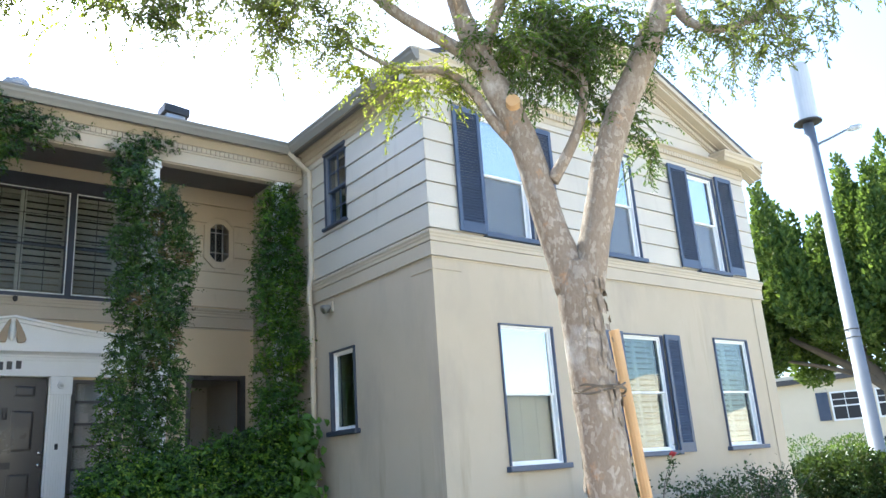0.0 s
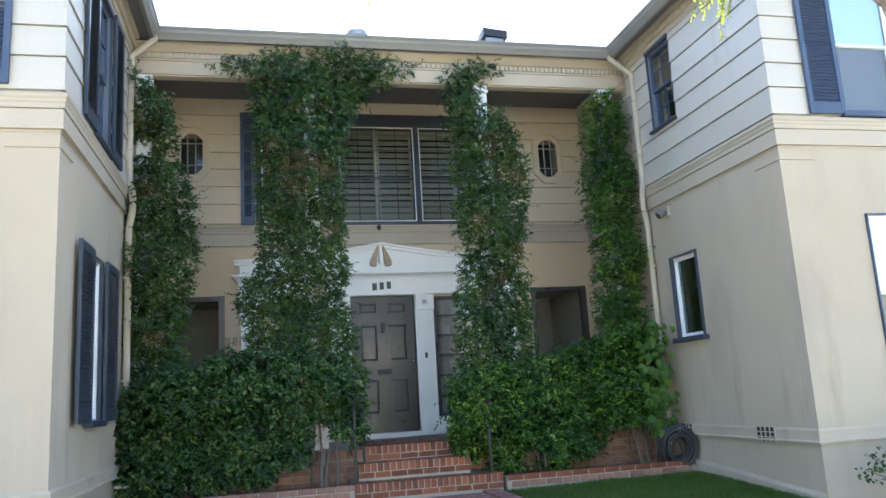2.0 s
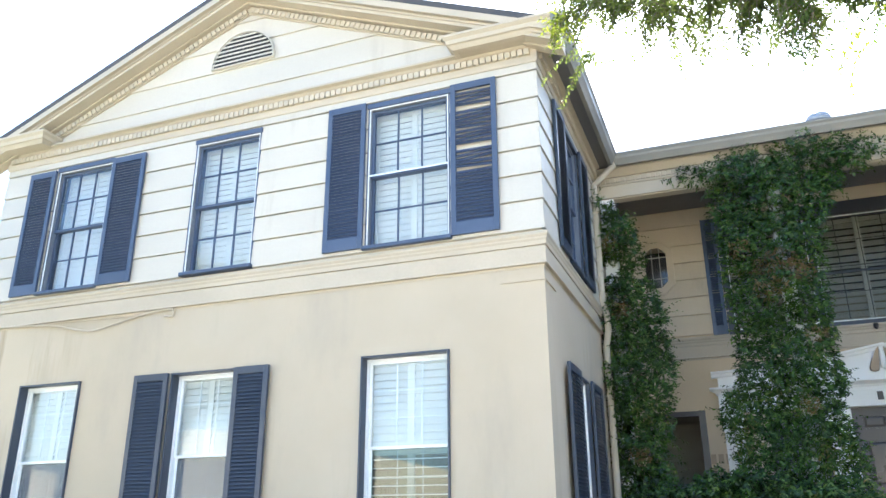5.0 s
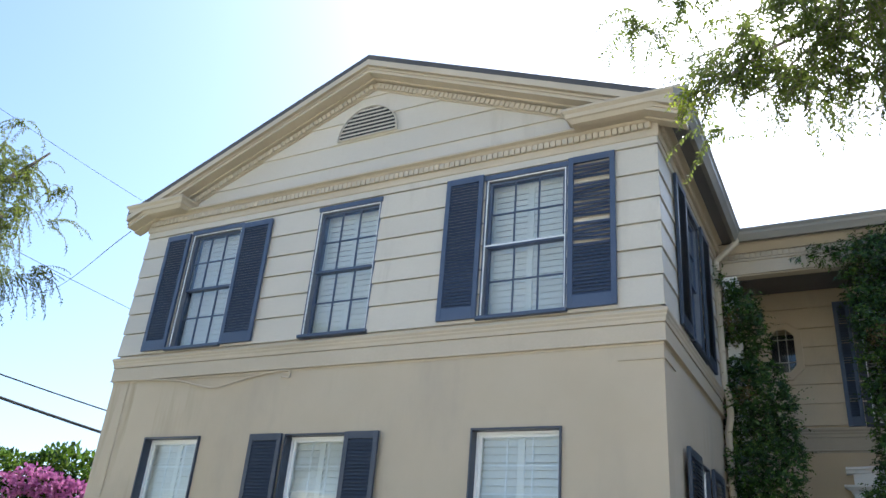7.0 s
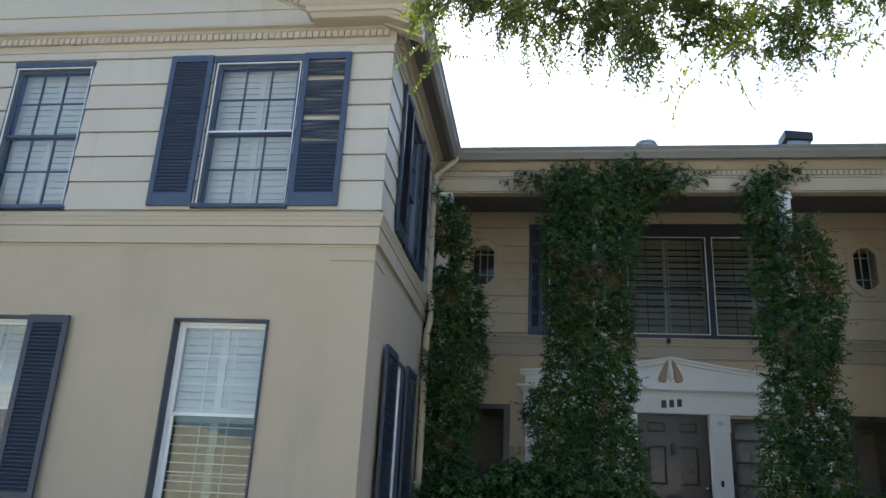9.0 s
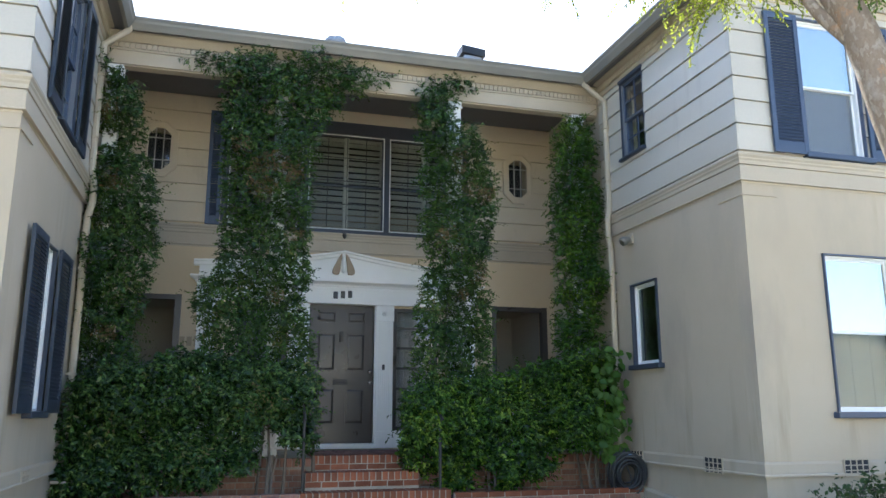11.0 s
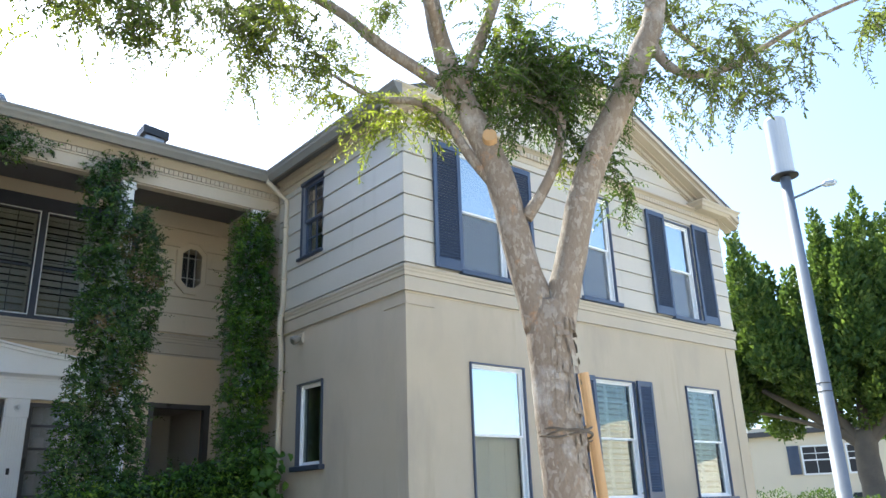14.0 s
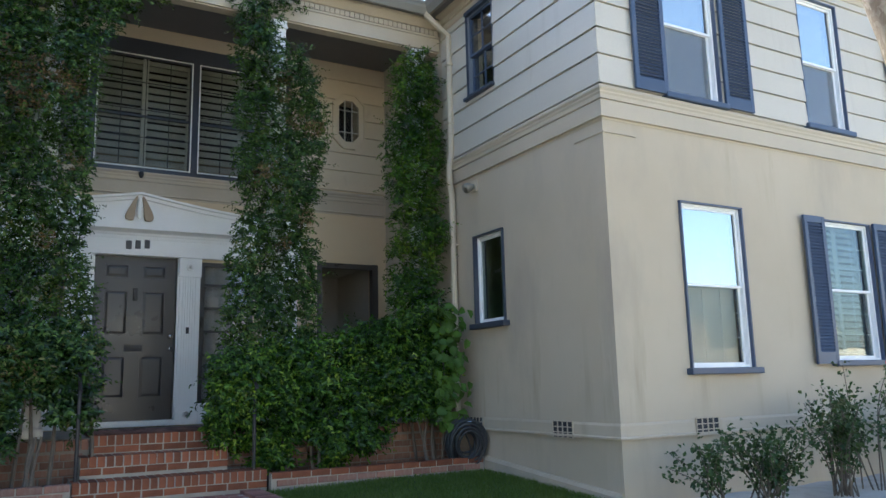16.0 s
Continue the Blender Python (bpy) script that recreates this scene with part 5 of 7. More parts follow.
def course(parent, x0, x1, y, z, kind, material="brick"):
    """One row of bricks facing the courtyard: stretchers laid flat or headers on edge."""
    w, h = (BW, BH) if kind == "flat" else (0.062, 0.098)
    dd = BD if kind == "flat" else 0.30
    step = w + 0.013
    n = max(1, round((x1 - x0) / step))
    st = (x1 - x0) / n
    me = brick_mesh((kind, material, round(st, 3)), st - 0.013, dd, h, material)
    for k in range(n):
        shared("brick", me, parent, jit(pose(x0 + st * (k + 0.5), y + dd / 2, z + h / 2)))


steps = thing("brick_steps", pose(0, 0, 0), "three red brick steps with edge-laid treads and pale mortar", "steps")
levels = [(0.472, PY, -0.68, 0.45), (0.295, PY - 0.30, -0.79, 0.58), (0.095, PY - 0.60, -0.87, 0.90)]
rows_m = []
for z, y, a, b in levels:
    rows_m.append((a + 0.005, b - 0.005, y + 0.0065, PY + 0.12, GROUND - 0.1, z - 0.006))
part("mortar_bed", boxes(*rows_m), "mortar", steps, "pale mortar core")
for z, y, a, b in levels:
    course(steps, a, b, y, z - 0.098, "edge")
    course(steps, a, b, y + 0.001, z - 0.098 - 0.010 - BH, "flat")
# treads behind the edge course of the porch
for k in range(3):
    course(steps, -0.68, 0.60, PY + 0.315 + k * 0.31, 0.472 - 0.098, "edge", "paver")

for nm, a, b in (("porch_wall_left", XL + 0.01, -0.69), ("porch_wall_right", 0.46, XR - 0.01)):
    w = finish(nm, boxes((a, b, PY + 0.007, PY + 0.11, -0.3, PF - 0.03)), "old_mortar")
    tagged(w, "low red brick porch wall behind the vines", "wall", kind="structure")
    z = -0.10
    for r in range(7):
        if z + BH > 0.36:
            break
        off = 0.1 if r % 2 else 0.0
        course(w, a + off * 0.5, b - off * 0.5, PY, z, "flat", "old_brick")
        z += BH + 0.011
    course(w, a, b, PY - 0.01, 0.345, "edge", "old_brick")
for nm, a, b, zt in (("planter_left", XL + 0.06, -0.88, 0.10), ("planter_right", 0.91, XR - 0.06, 0.065)):
    t = thing("planter", pose(0, 0, 0), "low brick-edged planting bed below the porch", "planter")
    part("soil", boxes((a, b, PY - 0.60, PY + 0.01, -0.3, zt - 0.06)), "soil", t)
    part("mortar_bed", boxes((a, b, PY - 0.693, PY - 0.61, -0.3, zt - 0.006)), "mortar", t)
    if a < 0:
        course(t, a, b, PY - 0.70, zt - BH, "flat", "pale_brick")
        course(t, a + 0.05, b - 0.05, PY - 0.70, zt - 2 * BH - 0.011, "flat", "pale_brick")
        course(t, a, b, PY - 0.70, zt - 3 * BH - 0.022, "flat", "pale_brick")
    else:
        course(t, a, b, PY - 0.70, zt - BH, "flat")
        course(t, a + 0.05, b - 0.05, PY - 0.70, zt - 2 * BH - 0.011, "flat", "pale_brick")

for x in (-0.83, 0.80):
    t = thing("handrail", pose(x, PY - 0.45, 0.08), "slim dark iron step handrail caught in the vines", "handrail", "step handrails")
    bm = bmesh.new()
    tube(bm, [(0, 0, 0, 0.018), (0, 0, 0.86, 0.018)], 8)
    part("post", bm, "metal", t)
    bm = bmesh.new()
    tube(bm, smooth_line([(0, -0.10, 0.82, 0.016), (0, 0.0, 0.87, 0.016), (0, 0.35, 1.08, 0.016), (0, 0.5, 1.18, 0.016)], 4), 8)
    part("rail", bm, "metal", t)

# ---- ground ----
ground = finish("ground", boxes((-600, 600, -600, 600, -1.2, -0.46)), "earth")
tagged(ground, "dry ground reaching the horizon", "ground", kind="structure")


def patch(name, x0, x1, y0, y1, zf, material, label, category, nx=24, ny=24):
    bm = bmesh.new()
    g = [[bm.verts.new((x0 + (x1 - x0) * i / nx, y0 + (y1 - y0) * j / ny, zf(x0 + (x1 - x0) * i / nx, y0 + (y1 - y0) * j / ny))) for j in range(ny + 1)] for i in range(nx + 1)]
    for i in range(nx):
        for j in range(ny):
            bm.faces.new((g[i][j], g[i + 1][j], g[i + 1][j + 1], g[i][j + 1]))
    ob = finish(name, bm, material)
    return tagged(ob, label, category, kind="structure")


def lawn_z(x, y):
    base = -0.12 + 0.03 * max(0.0, min(1.0, (x - 0.8) / 2.5))
    fall = -0.05 * max(0.0, -2.7 - y)
    return base + fall + 0.012 * noise.noise(Vector((x * 1.3, y * 1.3, 0)))


patch("lawn_right", 0.78, XR + 0.05, -9.4, PY - 0.55, lawn_z, "lawn", "green lawn beside the brick path", "lawn")
patch("lawn_left", XL - 0.05, -0.86, -9.4, PY - 0.55, lawn_z, "earth", "worn patchy lawn with bare earth beside the brick path", "lawn")
patch("gravel_bed", XR + 0.05, XRO + 1.0, -7.2, YR + 0.05, lambda x, y: -0.22 + 0.02 * noise.noise(Vector((x * 3, y * 3, 1))), "gravel", "bed of white gravel below the windows", "ground", 60, 20)
patch("planting_bed", XLO, XL - 0.05, -7.2, YL + 0.05, lambda x, y: -0.22 + 0.02 * noise.noise(Vector((x * 3, y * 3, 1))), "soil", "bare planting bed below the windows", "ground", 40, 12)
patch("pavement", -40, 60, -13.6, -9.4, lambda x, y: -0.33, "concrete", "pale concrete pavement", "pavement", 30, 3)
patch("verge_right", XR + 0.05, 40, -9.4, -7.0, lambda x, y: -0.30, "lawn", "dry grass verge", "lawn", 20, 4)
patch("verge_left", -40, XL - 0.05, -9.4, -7.0, lambda x, y: -0.30, "lawn", "dry grass verge", "lawn", 20, 4)
# Unseen street, made of pale concrete to bounce sunlight at the shaded front.
patch("road", -120, 120, -26, -14.2, lambda x, y: -0.44, "street", "unseen street, its concrete made pale to bounce sunlight", "road", 20, 4)
tagged(finish("kerb", boxes((-60, 80, -14.2, -13.6, -0.6, -0.325)), "concrete"), "concrete kerb", "kerb", kind="structure")
# Unseen paving beyond it, added pale and warm for more bounced light.
tagged(finish("pavement_far", boxes((-120, 120, -60, -26, -0.6, -0.36)), "concrete"), "unseen pale paving added to bounce sunlight", "pavement", kind="structure")

path = finish("path", boxes((-0.86, 0.78, -9.4, PY - 0.585, -0.4, GROUND - 0.012)), "joint_sand")
tagged(path, "red brick garden path with edge-laid borders", "path", kind="structure")
y = PY - 0.66
r = 0
far = bmesh.new()
meP = brick_mesh("path", BW, 0.092, 0.05, "paver")
while y > -9.3:
    off = (BW + 0.010) / 2 if r % 2 else 0.0
    x = -0.66 + off
    while x < 0.60 - off * 0.2:
        if y > -6.6:
            shared("brick", meP, path, jit(pose(x + 0.0, y, GROUND - 0.033)))
        else:
            box(far, x - BW / 2, x + BW / 2, y - 0.046, y + 0.046, GROUND - 0.058, GROUND - 0.008)
        x += BW + 0.010
    y -= 0.102
    r += 1
meE = brick_mesh("pathedge", 0.062, 0.195, 0.09, "paver")
for x in (-0.80, 0.72):
    for k in range(62):
        yy = PY - 0.66 - 0.0725 * k
        shared("brick", meE, path, jit(pose(x, yy, GROUND - 0.025, 0, 0, 90)))
    for k in range(62, 92):
        yy = PY - 0.66 - 0.0725 * k
        box(far, x - 0.097, x + 0.097, yy - 0.031, yy + 0.031, GROUND - 0.07, GROUND + 0.02)
tagged(part("far_bricks", far, "paver", path), kind="stuff")


def grass(name, x0, x1, y0, y1, n, parent):
    g = np.random.default_rng(11)
    at = np.stack([g.uniform(x0, x1, n), g.uniform(y0, y1, n), np.zeros(n)], 1)
    at[:, 2] = [lawn_z(a, b) for a, b in at[:, :2]]
    ax = np.stack([g.normal(0, 0.45, n), g.normal(0, 0.45, n), np.ones(n)], 1)
    up = unit(g.normal(0, 1, (n, 3)))
    ob = leaf_mesh(name, at, ax, up, g.uniform(0.025, 0.06, n), 0.13, "grass", None, 0.1)
    return tagged(ob, "short green lawn grass with dry blades", "grass", kind="stuff")


grass("grass", 0.84, XR - 0.06, -6.6, PY - 0.71, 42000, None)
grass("grass", XL + 0.06, -0.92, -5.4, PY - 0.71, 8000, None)


# ---- climbing vines ----
def vine(label, rows, count, material, y0=-1.86, depth=0.27, power=3.0, size=(0.044, 0.082), wide=0.42, stems=(), seed=1, blobs=(), bites=(), category="vine", ragged=1.0, rusty=()):
    """A climber made of short leafy shoots over a ragged upright mass. Rows give its left and right edge at each height, bites the bare places."""
    g = np.random.default_rng(seed)
    t = thing("climbing_vine", pose(0, 0, 0), label, category, "porch vines")
    zs_, x0s, x1s = (np.array(c, float) for c in zip(*rows))
    per = 9
    want = int(count * 1.35) // per
    zz = g.uniform(zs_[0] - 0.05, zs_[-1] + 0.04, want * 3)
    wd = np.interp(zz, zs_, x1s - x0s)
    zz = zz[g.random(want * 3) < wd / wd.max()][: int(want * 1.25)]
    n = len(zz)
    sway = lambda z, k: ragged * (0.07 * noise.noise(Vector((z * 1.9, seed * 3.1 + k, 0))) + 0.06 * noise.noise(Vector((z * 5.5, seed * 1.7 + k, 4))))
    lo = np.interp(zz, zs_, x0s) + np.array([sway(z, 0.0) for z in zz])
    hi = np.interp(zz, zs_, x1s) + np.array([sway(z, 9.0) for z in zz])
    u = g.uniform(-1, 1, n)
    xx = (lo + hi) / 2 + u * (hi - lo) / 2
    lump = np.array([noise.noise(Vector((x * 2.0, seed, z * 2.0))) + 0.6 * noise.noise(Vector((x * 5.2, seed, z * 5.2))) for x, z in zip(xx, zz)])
    keep = lump > -0.78 + 0.5 * np.abs(u) ** 4
    for bx, bz, rx, rz in bites:
        keep &= ((xx - bx) / rx) ** 2 + ((zz - bz) / rz) ** 2 > 1 + 0.9 * lump
    xx, zz, u, lump = xx[keep], zz[keep], u[keep], lump[keep]
    n = len(xx)
    bulge = (1 - np.abs(u) ** power) ** (1 / power)
    cy = y0 - depth * bulge * np.clip(0.75 + 0.9 * lump, 0.05, 1.9) + g.normal(0, 0.055, n)
    cen = np.stack([xx, cy, zz], 1)
    # a layer of inner shoots fills the shade behind
    inner = g.random(n) < 0.42
    cen[inner, 1] += g.uniform(0.10, 0.30, inner.sum())
    way = unit(np.stack([0.55 * u ** 3, -0.55 * np.ones(n), 0.22 * np.ones(n)], 1) + g.normal(0, 0.55, (n, 3)))
    for bx, by, bz, sx, sy, sz, k in blobs:
        k = max(k // per, 3)
        d_ = unit(g.normal(0, 1, (k, 3)))
        cen = np.concatenate([cen, np.array([bx, by, bz]) + d_ * np.array([sx, sy, sz]) * g.uniform(0.2, 1.0, (k, 1))])
        way = np.concatenate([way, unit(d_ + np.array([0, -0.5, 0.1]) + g.normal(0, 0.4, (k, 3)))])
    # some shoots run out long and loose
    reach = np.where(g.random(len(cen)) < 0.07, 2.3, 1.0)
    P, A_, U, S = [], [], [], []
    p, d = cen.copy(), way.copy()
    for k in range(per):
        p = p + d * (0.0135 * reach)[:, None]
        d = unit(d + np.array([0, 0, -0.07]) + g.normal(0, 0.10, d.shape))
        sd_ = unit(np.cross(d, unit(g.normal(0, 0.5, d.shape) + np.array([0, -0.3, 1.0])))) * (1 if k % 2 else -1)
        P.append(p.copy())
        A_.append(unit(sd_ + 0.75 * d + g.normal(0, 0.3, d.shape) + np.array([0, -0.05, -0.22])))
        U.append(unit(np.array([0, -0.55, 0.75]) + 0.35 * d + g.normal(0, 0.42, d.shape)))
        S.append(g.uniform(*size, len(p)) * (1.0 if k < per - 2 else 0.72))
    P, A_, U, S = (np.concatenate(q) for q in (P, A_, U, S))
    old = np.zeros(len(P), bool)
    for bx, bz, rx, rz in rusty:
        old |= (((P[:, 0] - bx) / rx) ** 2 + ((P[:, 2] - bz) / rz) ** 2 < 1) & (g.random(len(P)) < 0.42)
    leaf_mesh("foliage", P[~old], A_[~old], U[~old], S[~old], wide, material, t)
    if old.any():
        leaf_mesh("withered_foliage", P[old], A_[old], U[old], S[old], wide, "ivy_rust", t, label="rusty withered leaves")
    for st in stems:
        bm = bmesh.new()
        tube(bm, smooth_line(st, 6), 6, 0.25, 12)
        part("stem", bm, "stem", t)
    return t


LEAF = (0.030, 0.060)          # length of the climbers' leaves


def stems_at(xs_, y, z1, seed):
    g = random.Random(seed)
    return [[(x, y, -0.12, 0.022), (x + g.uniform(-0.05, 0.05), y + 0.08, z1 * 0.4, 0.018), (x + g.uniform(-0.1, 0.1), y + 0.15, z1, 0.012)] for x in xs_]


vine("dense dark green climbing vine covering the post by the wing", [(0.15, -3.42, -2.55), (1.0, -3.43, -2.80), (2.0, -3.43, -2.82), (2.33, -3.43, -2.79), (2.68, -3.43, -2.72), (3.03, -3.43, -2.69), (3.38, -3.43, -2.70), (3.74, -3.43, -2.76), (4.11, -3.41, -2.84), (4.48, -3.41, -2.90), (4.85, -3.40, -2.99), (5.10, -3.40, -3.20), (5.2, -3.40, -3.28)], 25000, "ivy", seed=11, size=LEAF, stems=stems_at((-3.2, -2.9), -2.2, 1.0, 1), rusty=((-3.2, 3.7, 0.12, 0.14), (-3.1, 1.9, 0.14, 0.10), (-3.25, 4.6, 0.10, 0.10)))
vine("wide dark green vine with rusty leaves covering post and beam", [(0.85, -1.70, -0.66), (1.24, -1.88, -0.66), (1.6, -1.95, -0.72), (1.94, -2.03, -0.74), (2.3, -2.10, -0.84), (2.65, -1.96, -0.82), (3.02, -1.89, -0.84), (3.4, -1.86, -0.87), (3.76, -1.89, -0.86), (4.14, -1.87, -0.85), (4.52, -1.88, -0.77), (4.91, -1.93, -0.65), (5.12, -1.98, -0.46), (5.28, -1.98, -0.10), (5.44, -2.05, 0.0), (5.54, -1.85, 0.02), (5.60, -1.6, -0.5)], 40000, "ivy", seed=12, size=LEAF, stems=stems_at((-1.35, -1.15, -1.05, -0.7), -2.3, 1.0, 2), blobs=((-2.16, -1.90, 5.42, 0.14, 0.06, 0.12, 330), (-2.4, -1.90, 5.46, 0.12, 0.04, 0.06, 90), (0.10, -1.90, 5.48, 0.12, 0.06, 0.06, 150)), rusty=((-1.35, 4.05, 0.28, 0.16), (-1.45, 3.75, 0.2, 0.12), (-1.05, 3.95, 0.16, 0.14), (-1.7, 4.3, 0.12, 0.10), (-1.0, 3.2, 0.14, 0.10), (-1.2, 2.4, 0.1, 0.1)))
vine("green climbing vine covering the porch post beside the door", [(0.4, 0.60, 1.60), (0.8, 0.50, 1.62), (1.2, 0.49, 1.58), (1.5, 0.58, 1.56), (1.8, 0.63, 1.62), (2.1, 0.60, 1.64), (2.4, 0.66, 1.55), (2.62, 0.75, 1.56), (3.0, 0.76, 1.59), (3.4, 0.75, 1.66), (3.78, 0.67, 1.70), (4.18, 0.67, 1.70), (4.58, 0.70, 1.58), (4.80, 0.69, 1.42), (4.88, 0.68, 1.10), (5.14, 0.68, 1.04), (5.38, 0.82, 1.16), (5.52, 0.90, 1.28)], 31000, "ivy", seed=13, size=LEAF, stems=stems_at((1.2, 1.5), -2.3, 1.0, 3), blobs=((0.66, -1.90, 5.05, 0.10, 0.06, 0.16, 130), (0.72, -1.90, 5.40, 0.12, 0.05, 0.06, 110), (1.35, -1.90, 5.50, 0.14, 0.05, 0.05, 120)), rusty=((1.18, 4.35, 0.10, 0.2), (1.35, 3.95, 0.14, 0.10), (1.58, 3.9, 0.12, 0.10), (1.5, 2.85, 0.14, 0.14), (0.95, 3.3, 0.12, 0.10), (1.2, 2.5, 0.1, 0.08)))
vine("light green climbing vine covering the corner post", [(0.7, 2.62, 3.27), (1.8, 2.66, 3.29), (2.2, 2.66, 3.27), (2.6, 2.62, 3.26), (3.0, 2.69, 3.26), (3.8, 2.63, 3.26), (4.6, 2.74, 3.25), (5.0, 2.74, 3.22), (5.16, 2.86, 3.12)], 21000, "ivy_light", seed=14, depth=0.22, size=LEAF, stems=stems_at((2.8, 3.05), -2.2, 0.9, 4))
vine("thick dark green vine hedge in front of the porch", [(0.10, -3.40, -2.9), (0.16, -3.41, -1.95), (0.42, -3.41, -0.95), (0.65, -3.41, -0.72), (0.95, -3.42, -0.68), (1.25, -3.42, -0.70), (1.42, -3.1, -0.85), (1.52, -2.7, -1.0), (1.62, -2.35, -1.9)], 29000, "ivy", -2.16, 0.26, 6.0, size=(0.042, 0.076), seed=15, stems=stems_at((-2.4, -1.25, -1.2, -1.18), -2.45, 0.5, 5), bites=((-1.24, 0.62, 0.15, 0.34), (-1.05, 0.42, 0.16, 0.22), (-1.62, 0.16, 0.20, 0.14), (-2.75, 0.10, 0.22, 0.09)), category="hedge")
vine("bright green vine hedge in front of the porch", [(0.12, 0.75, 1.8), (0.25, 0.55, 2.15), (0.42, 0.45, 2.5), (0.52, 0.43, 3.08), (0.75, 0.42, 3.16), (1.15, 0.48, 3.15), (1.30, 0.9, 3.14), (1.40, 1.62, 3.14), (1.55, 2.02, 3.12), (1.66, 2.5, 3.08)], 29000, "ivy_light", -2.16, 0.26, 6.0, size=(0.042, 0.076), seed=16, stems=stems_at((1.5, 2.8, 2.85, 2.9), -2.45, 0.5, 6), bites=((1.35, 0.18, 0.18, 0.16), (2.62, 0.30, 0.30, 0.20), (0.98, 0.55, 0.07, 0.2)), category="hedge")
# a broad-leaved climber in the corner
g9 = np.random.default_rng(21)
n9 = 130
at9 = np.stack([g9.normal(3.06, 0.12, n9), g9.uniform(-2.62, -2.42, n9), g9.uniform(0.45, 1.85, n9)], 1)
t = thing("broad_leaf_vine", pose(0, 0, 0), "pale green climber with broad lobed leaves in the corner", "vine")
leaf_mesh("foliage", at9, unit(np.stack([g9.normal(0, 0.6, n9), g9.normal(-0.2, 0.3, n9), g9.normal(-0.6, 0.4, n9)], 1)), unit(np.stack([g9.normal(0, 0.3, n9), -np.ones(n9), g9.normal(0.5, 0.3, n9)], 1)), g9.uniform(0.09, 0.15, n9), 0.85, "broad_leaf", t)
bm = bmesh.new()
tube(bm, smooth_line([(3.0, -2.4, -0.1, 0.014), (3.05, -2.42, 0.8, 0.011), (3.0, -2.42, 1.9, 0.006)], 6), 6)
part("stem", bm, "stem", t)

# ---- downspouts, vents, lamp, hose, wires ----
def pipe(name, pts, r, material, label, category, seg=8, per=1):
    bm = bmesh.new()
    line = [np.array((*p, r)) for p in pts] if per == 1 else smooth_line([(*p, r) for p in pts], per)
    tube(bm, line, seg)
    return tagged(finish(name, bm, material), label, category)


for sx, xw, y, gx in ((1, XR, -2.15, GX_R - 0.06), (-1, XL, -2.13, GX_L + 0.06)):
    t = thing("downspout", pose(0, 0, 0), "cream painted downspout running down the wing's corner", "downspout", "downspouts")
    o = -sx * 0.06
    bm = bmesh.new()
    tube(bm, [np.array(q) for q in ((gx, GY - 0.04, 5.78, 0.042), (gx, GY - 0.04, 5.70, 0.042), (xw + o, y, 5.42, 0.042), (xw + o, y, 3.80, 0.042), (xw + o * 1.8, y - 0.02, 3.62, 0.042), (xw + o * 1.8, y - 0.02, 3.42, 0.042), (xw + o * 1.1, y, 3.22, 0.042), (xw + o * 1.1, y, 0.42, 0.042), (xw + o * 2.2, y - 0.02, 0.18, 0.042), (xw + o * 3.0, y - 0.04, 0.10, 0.042))], 8)
    part("pipe", bm, "trim", t)
    for z in (5.0, 4.2, 2.6, 1.4):
        part("strap", boxes((xw + o - 0.05, xw + o + 0.05, y - 0.048, y + 0.048, z, z + 0.025)), "trim", t)


def grid_vent(m, w, h):
    t = thing("foundation_vent", m, "square-celled foundation vent in the stucco", "vent", "foundation vents")
    part("backing", boxes((-w / 2, w / 2, -0.036, -0.030, 0, h)), "dark", t)
    part("frame", frame_bars(w + 0.012, h + 0.012, 0.008, -0.046, -0.028, 0, -0.006), "stucco", t)
    for k in range(1, 4):
        x = -w / 2 + w * k / 4
        part("bar", boxes((x - 0.005, x + 0.005, -0.046, -0.034, 0, h)), "stucco", t)
    for k in range(1, 3):
        z = h * k / 3
        part("bar", boxes((-w / 2, w / 2, -0.045, -0.035, z - 0.005, z + 0.005)), "stucco", t)


grid_vent(mRI @ pose(2.54, 0, 0.348), 0.28, 0.15)
grid_vent(mRI @ pose(4.17, 0, 0.345), 0.31, 0.155)
grid_vent(mR @ pose(4.505, 0, 0.355), 0.30, 0.155)
grid_vent(mR @ pose(9.6, 0, 0.36), 0.30, 0.16)
grid_vent(mL @ pose(-4.29, 0, 0.33), 0.32, 0.15)
grid_vent(mLI @ pose(-3.75, 0, 0.36), 0.24, 0.12)
t = thing("wall_lamp", mRI @ pose(2.62, 0, 3.27), "small cream floodlight on the courtyard wall", "lamp")
part("plate", boxes((-0.06, 0.06, -0.03, 0.0, -0.07, 0.07), bevel=0.006), "trim", t)
bm = bmesh.new()
tube(bm, [(0.0, -0.03, 0.0, 0.03), (0.0, -0.08, -0.02, 0.05), (0.0, -0.13, -0.04, 0.062), (0.0, -0.15, -0.05, 0.06), (0, -0.145, -0.048, 0.02)], 12)
part("head", bm, "gutter", t, smooth=True)

h = thing("garden_hose", pose(XR - 0.22, -2.55, 0.23, 8, 0, -12), "coiled dark rubber garden hose hung by the corner", "hose")
hr = random.Random(8)
line = []
for k in range(520):
    a = k * 0.21
    rr = 0.17 + 0.05 * math.sin(k * 0.043) + 0.012 * math.sin(k * 0.31) + hr.uniform(-0.003, 0.003)
    line.append((rr * math.cos(a), -0.09 + 0.10 * math.sin(k * 0.029) + 0.01 * math.sin(k * 0.37), rr * 1.2 * math.sin(a) + 0.02 * math.sin(k * 0.05), 0.0125))
bm = bmesh.new()
tube(bm, line, 6)
part("coil", bm, "hose", h, smooth=True)
bm = bmesh.new()
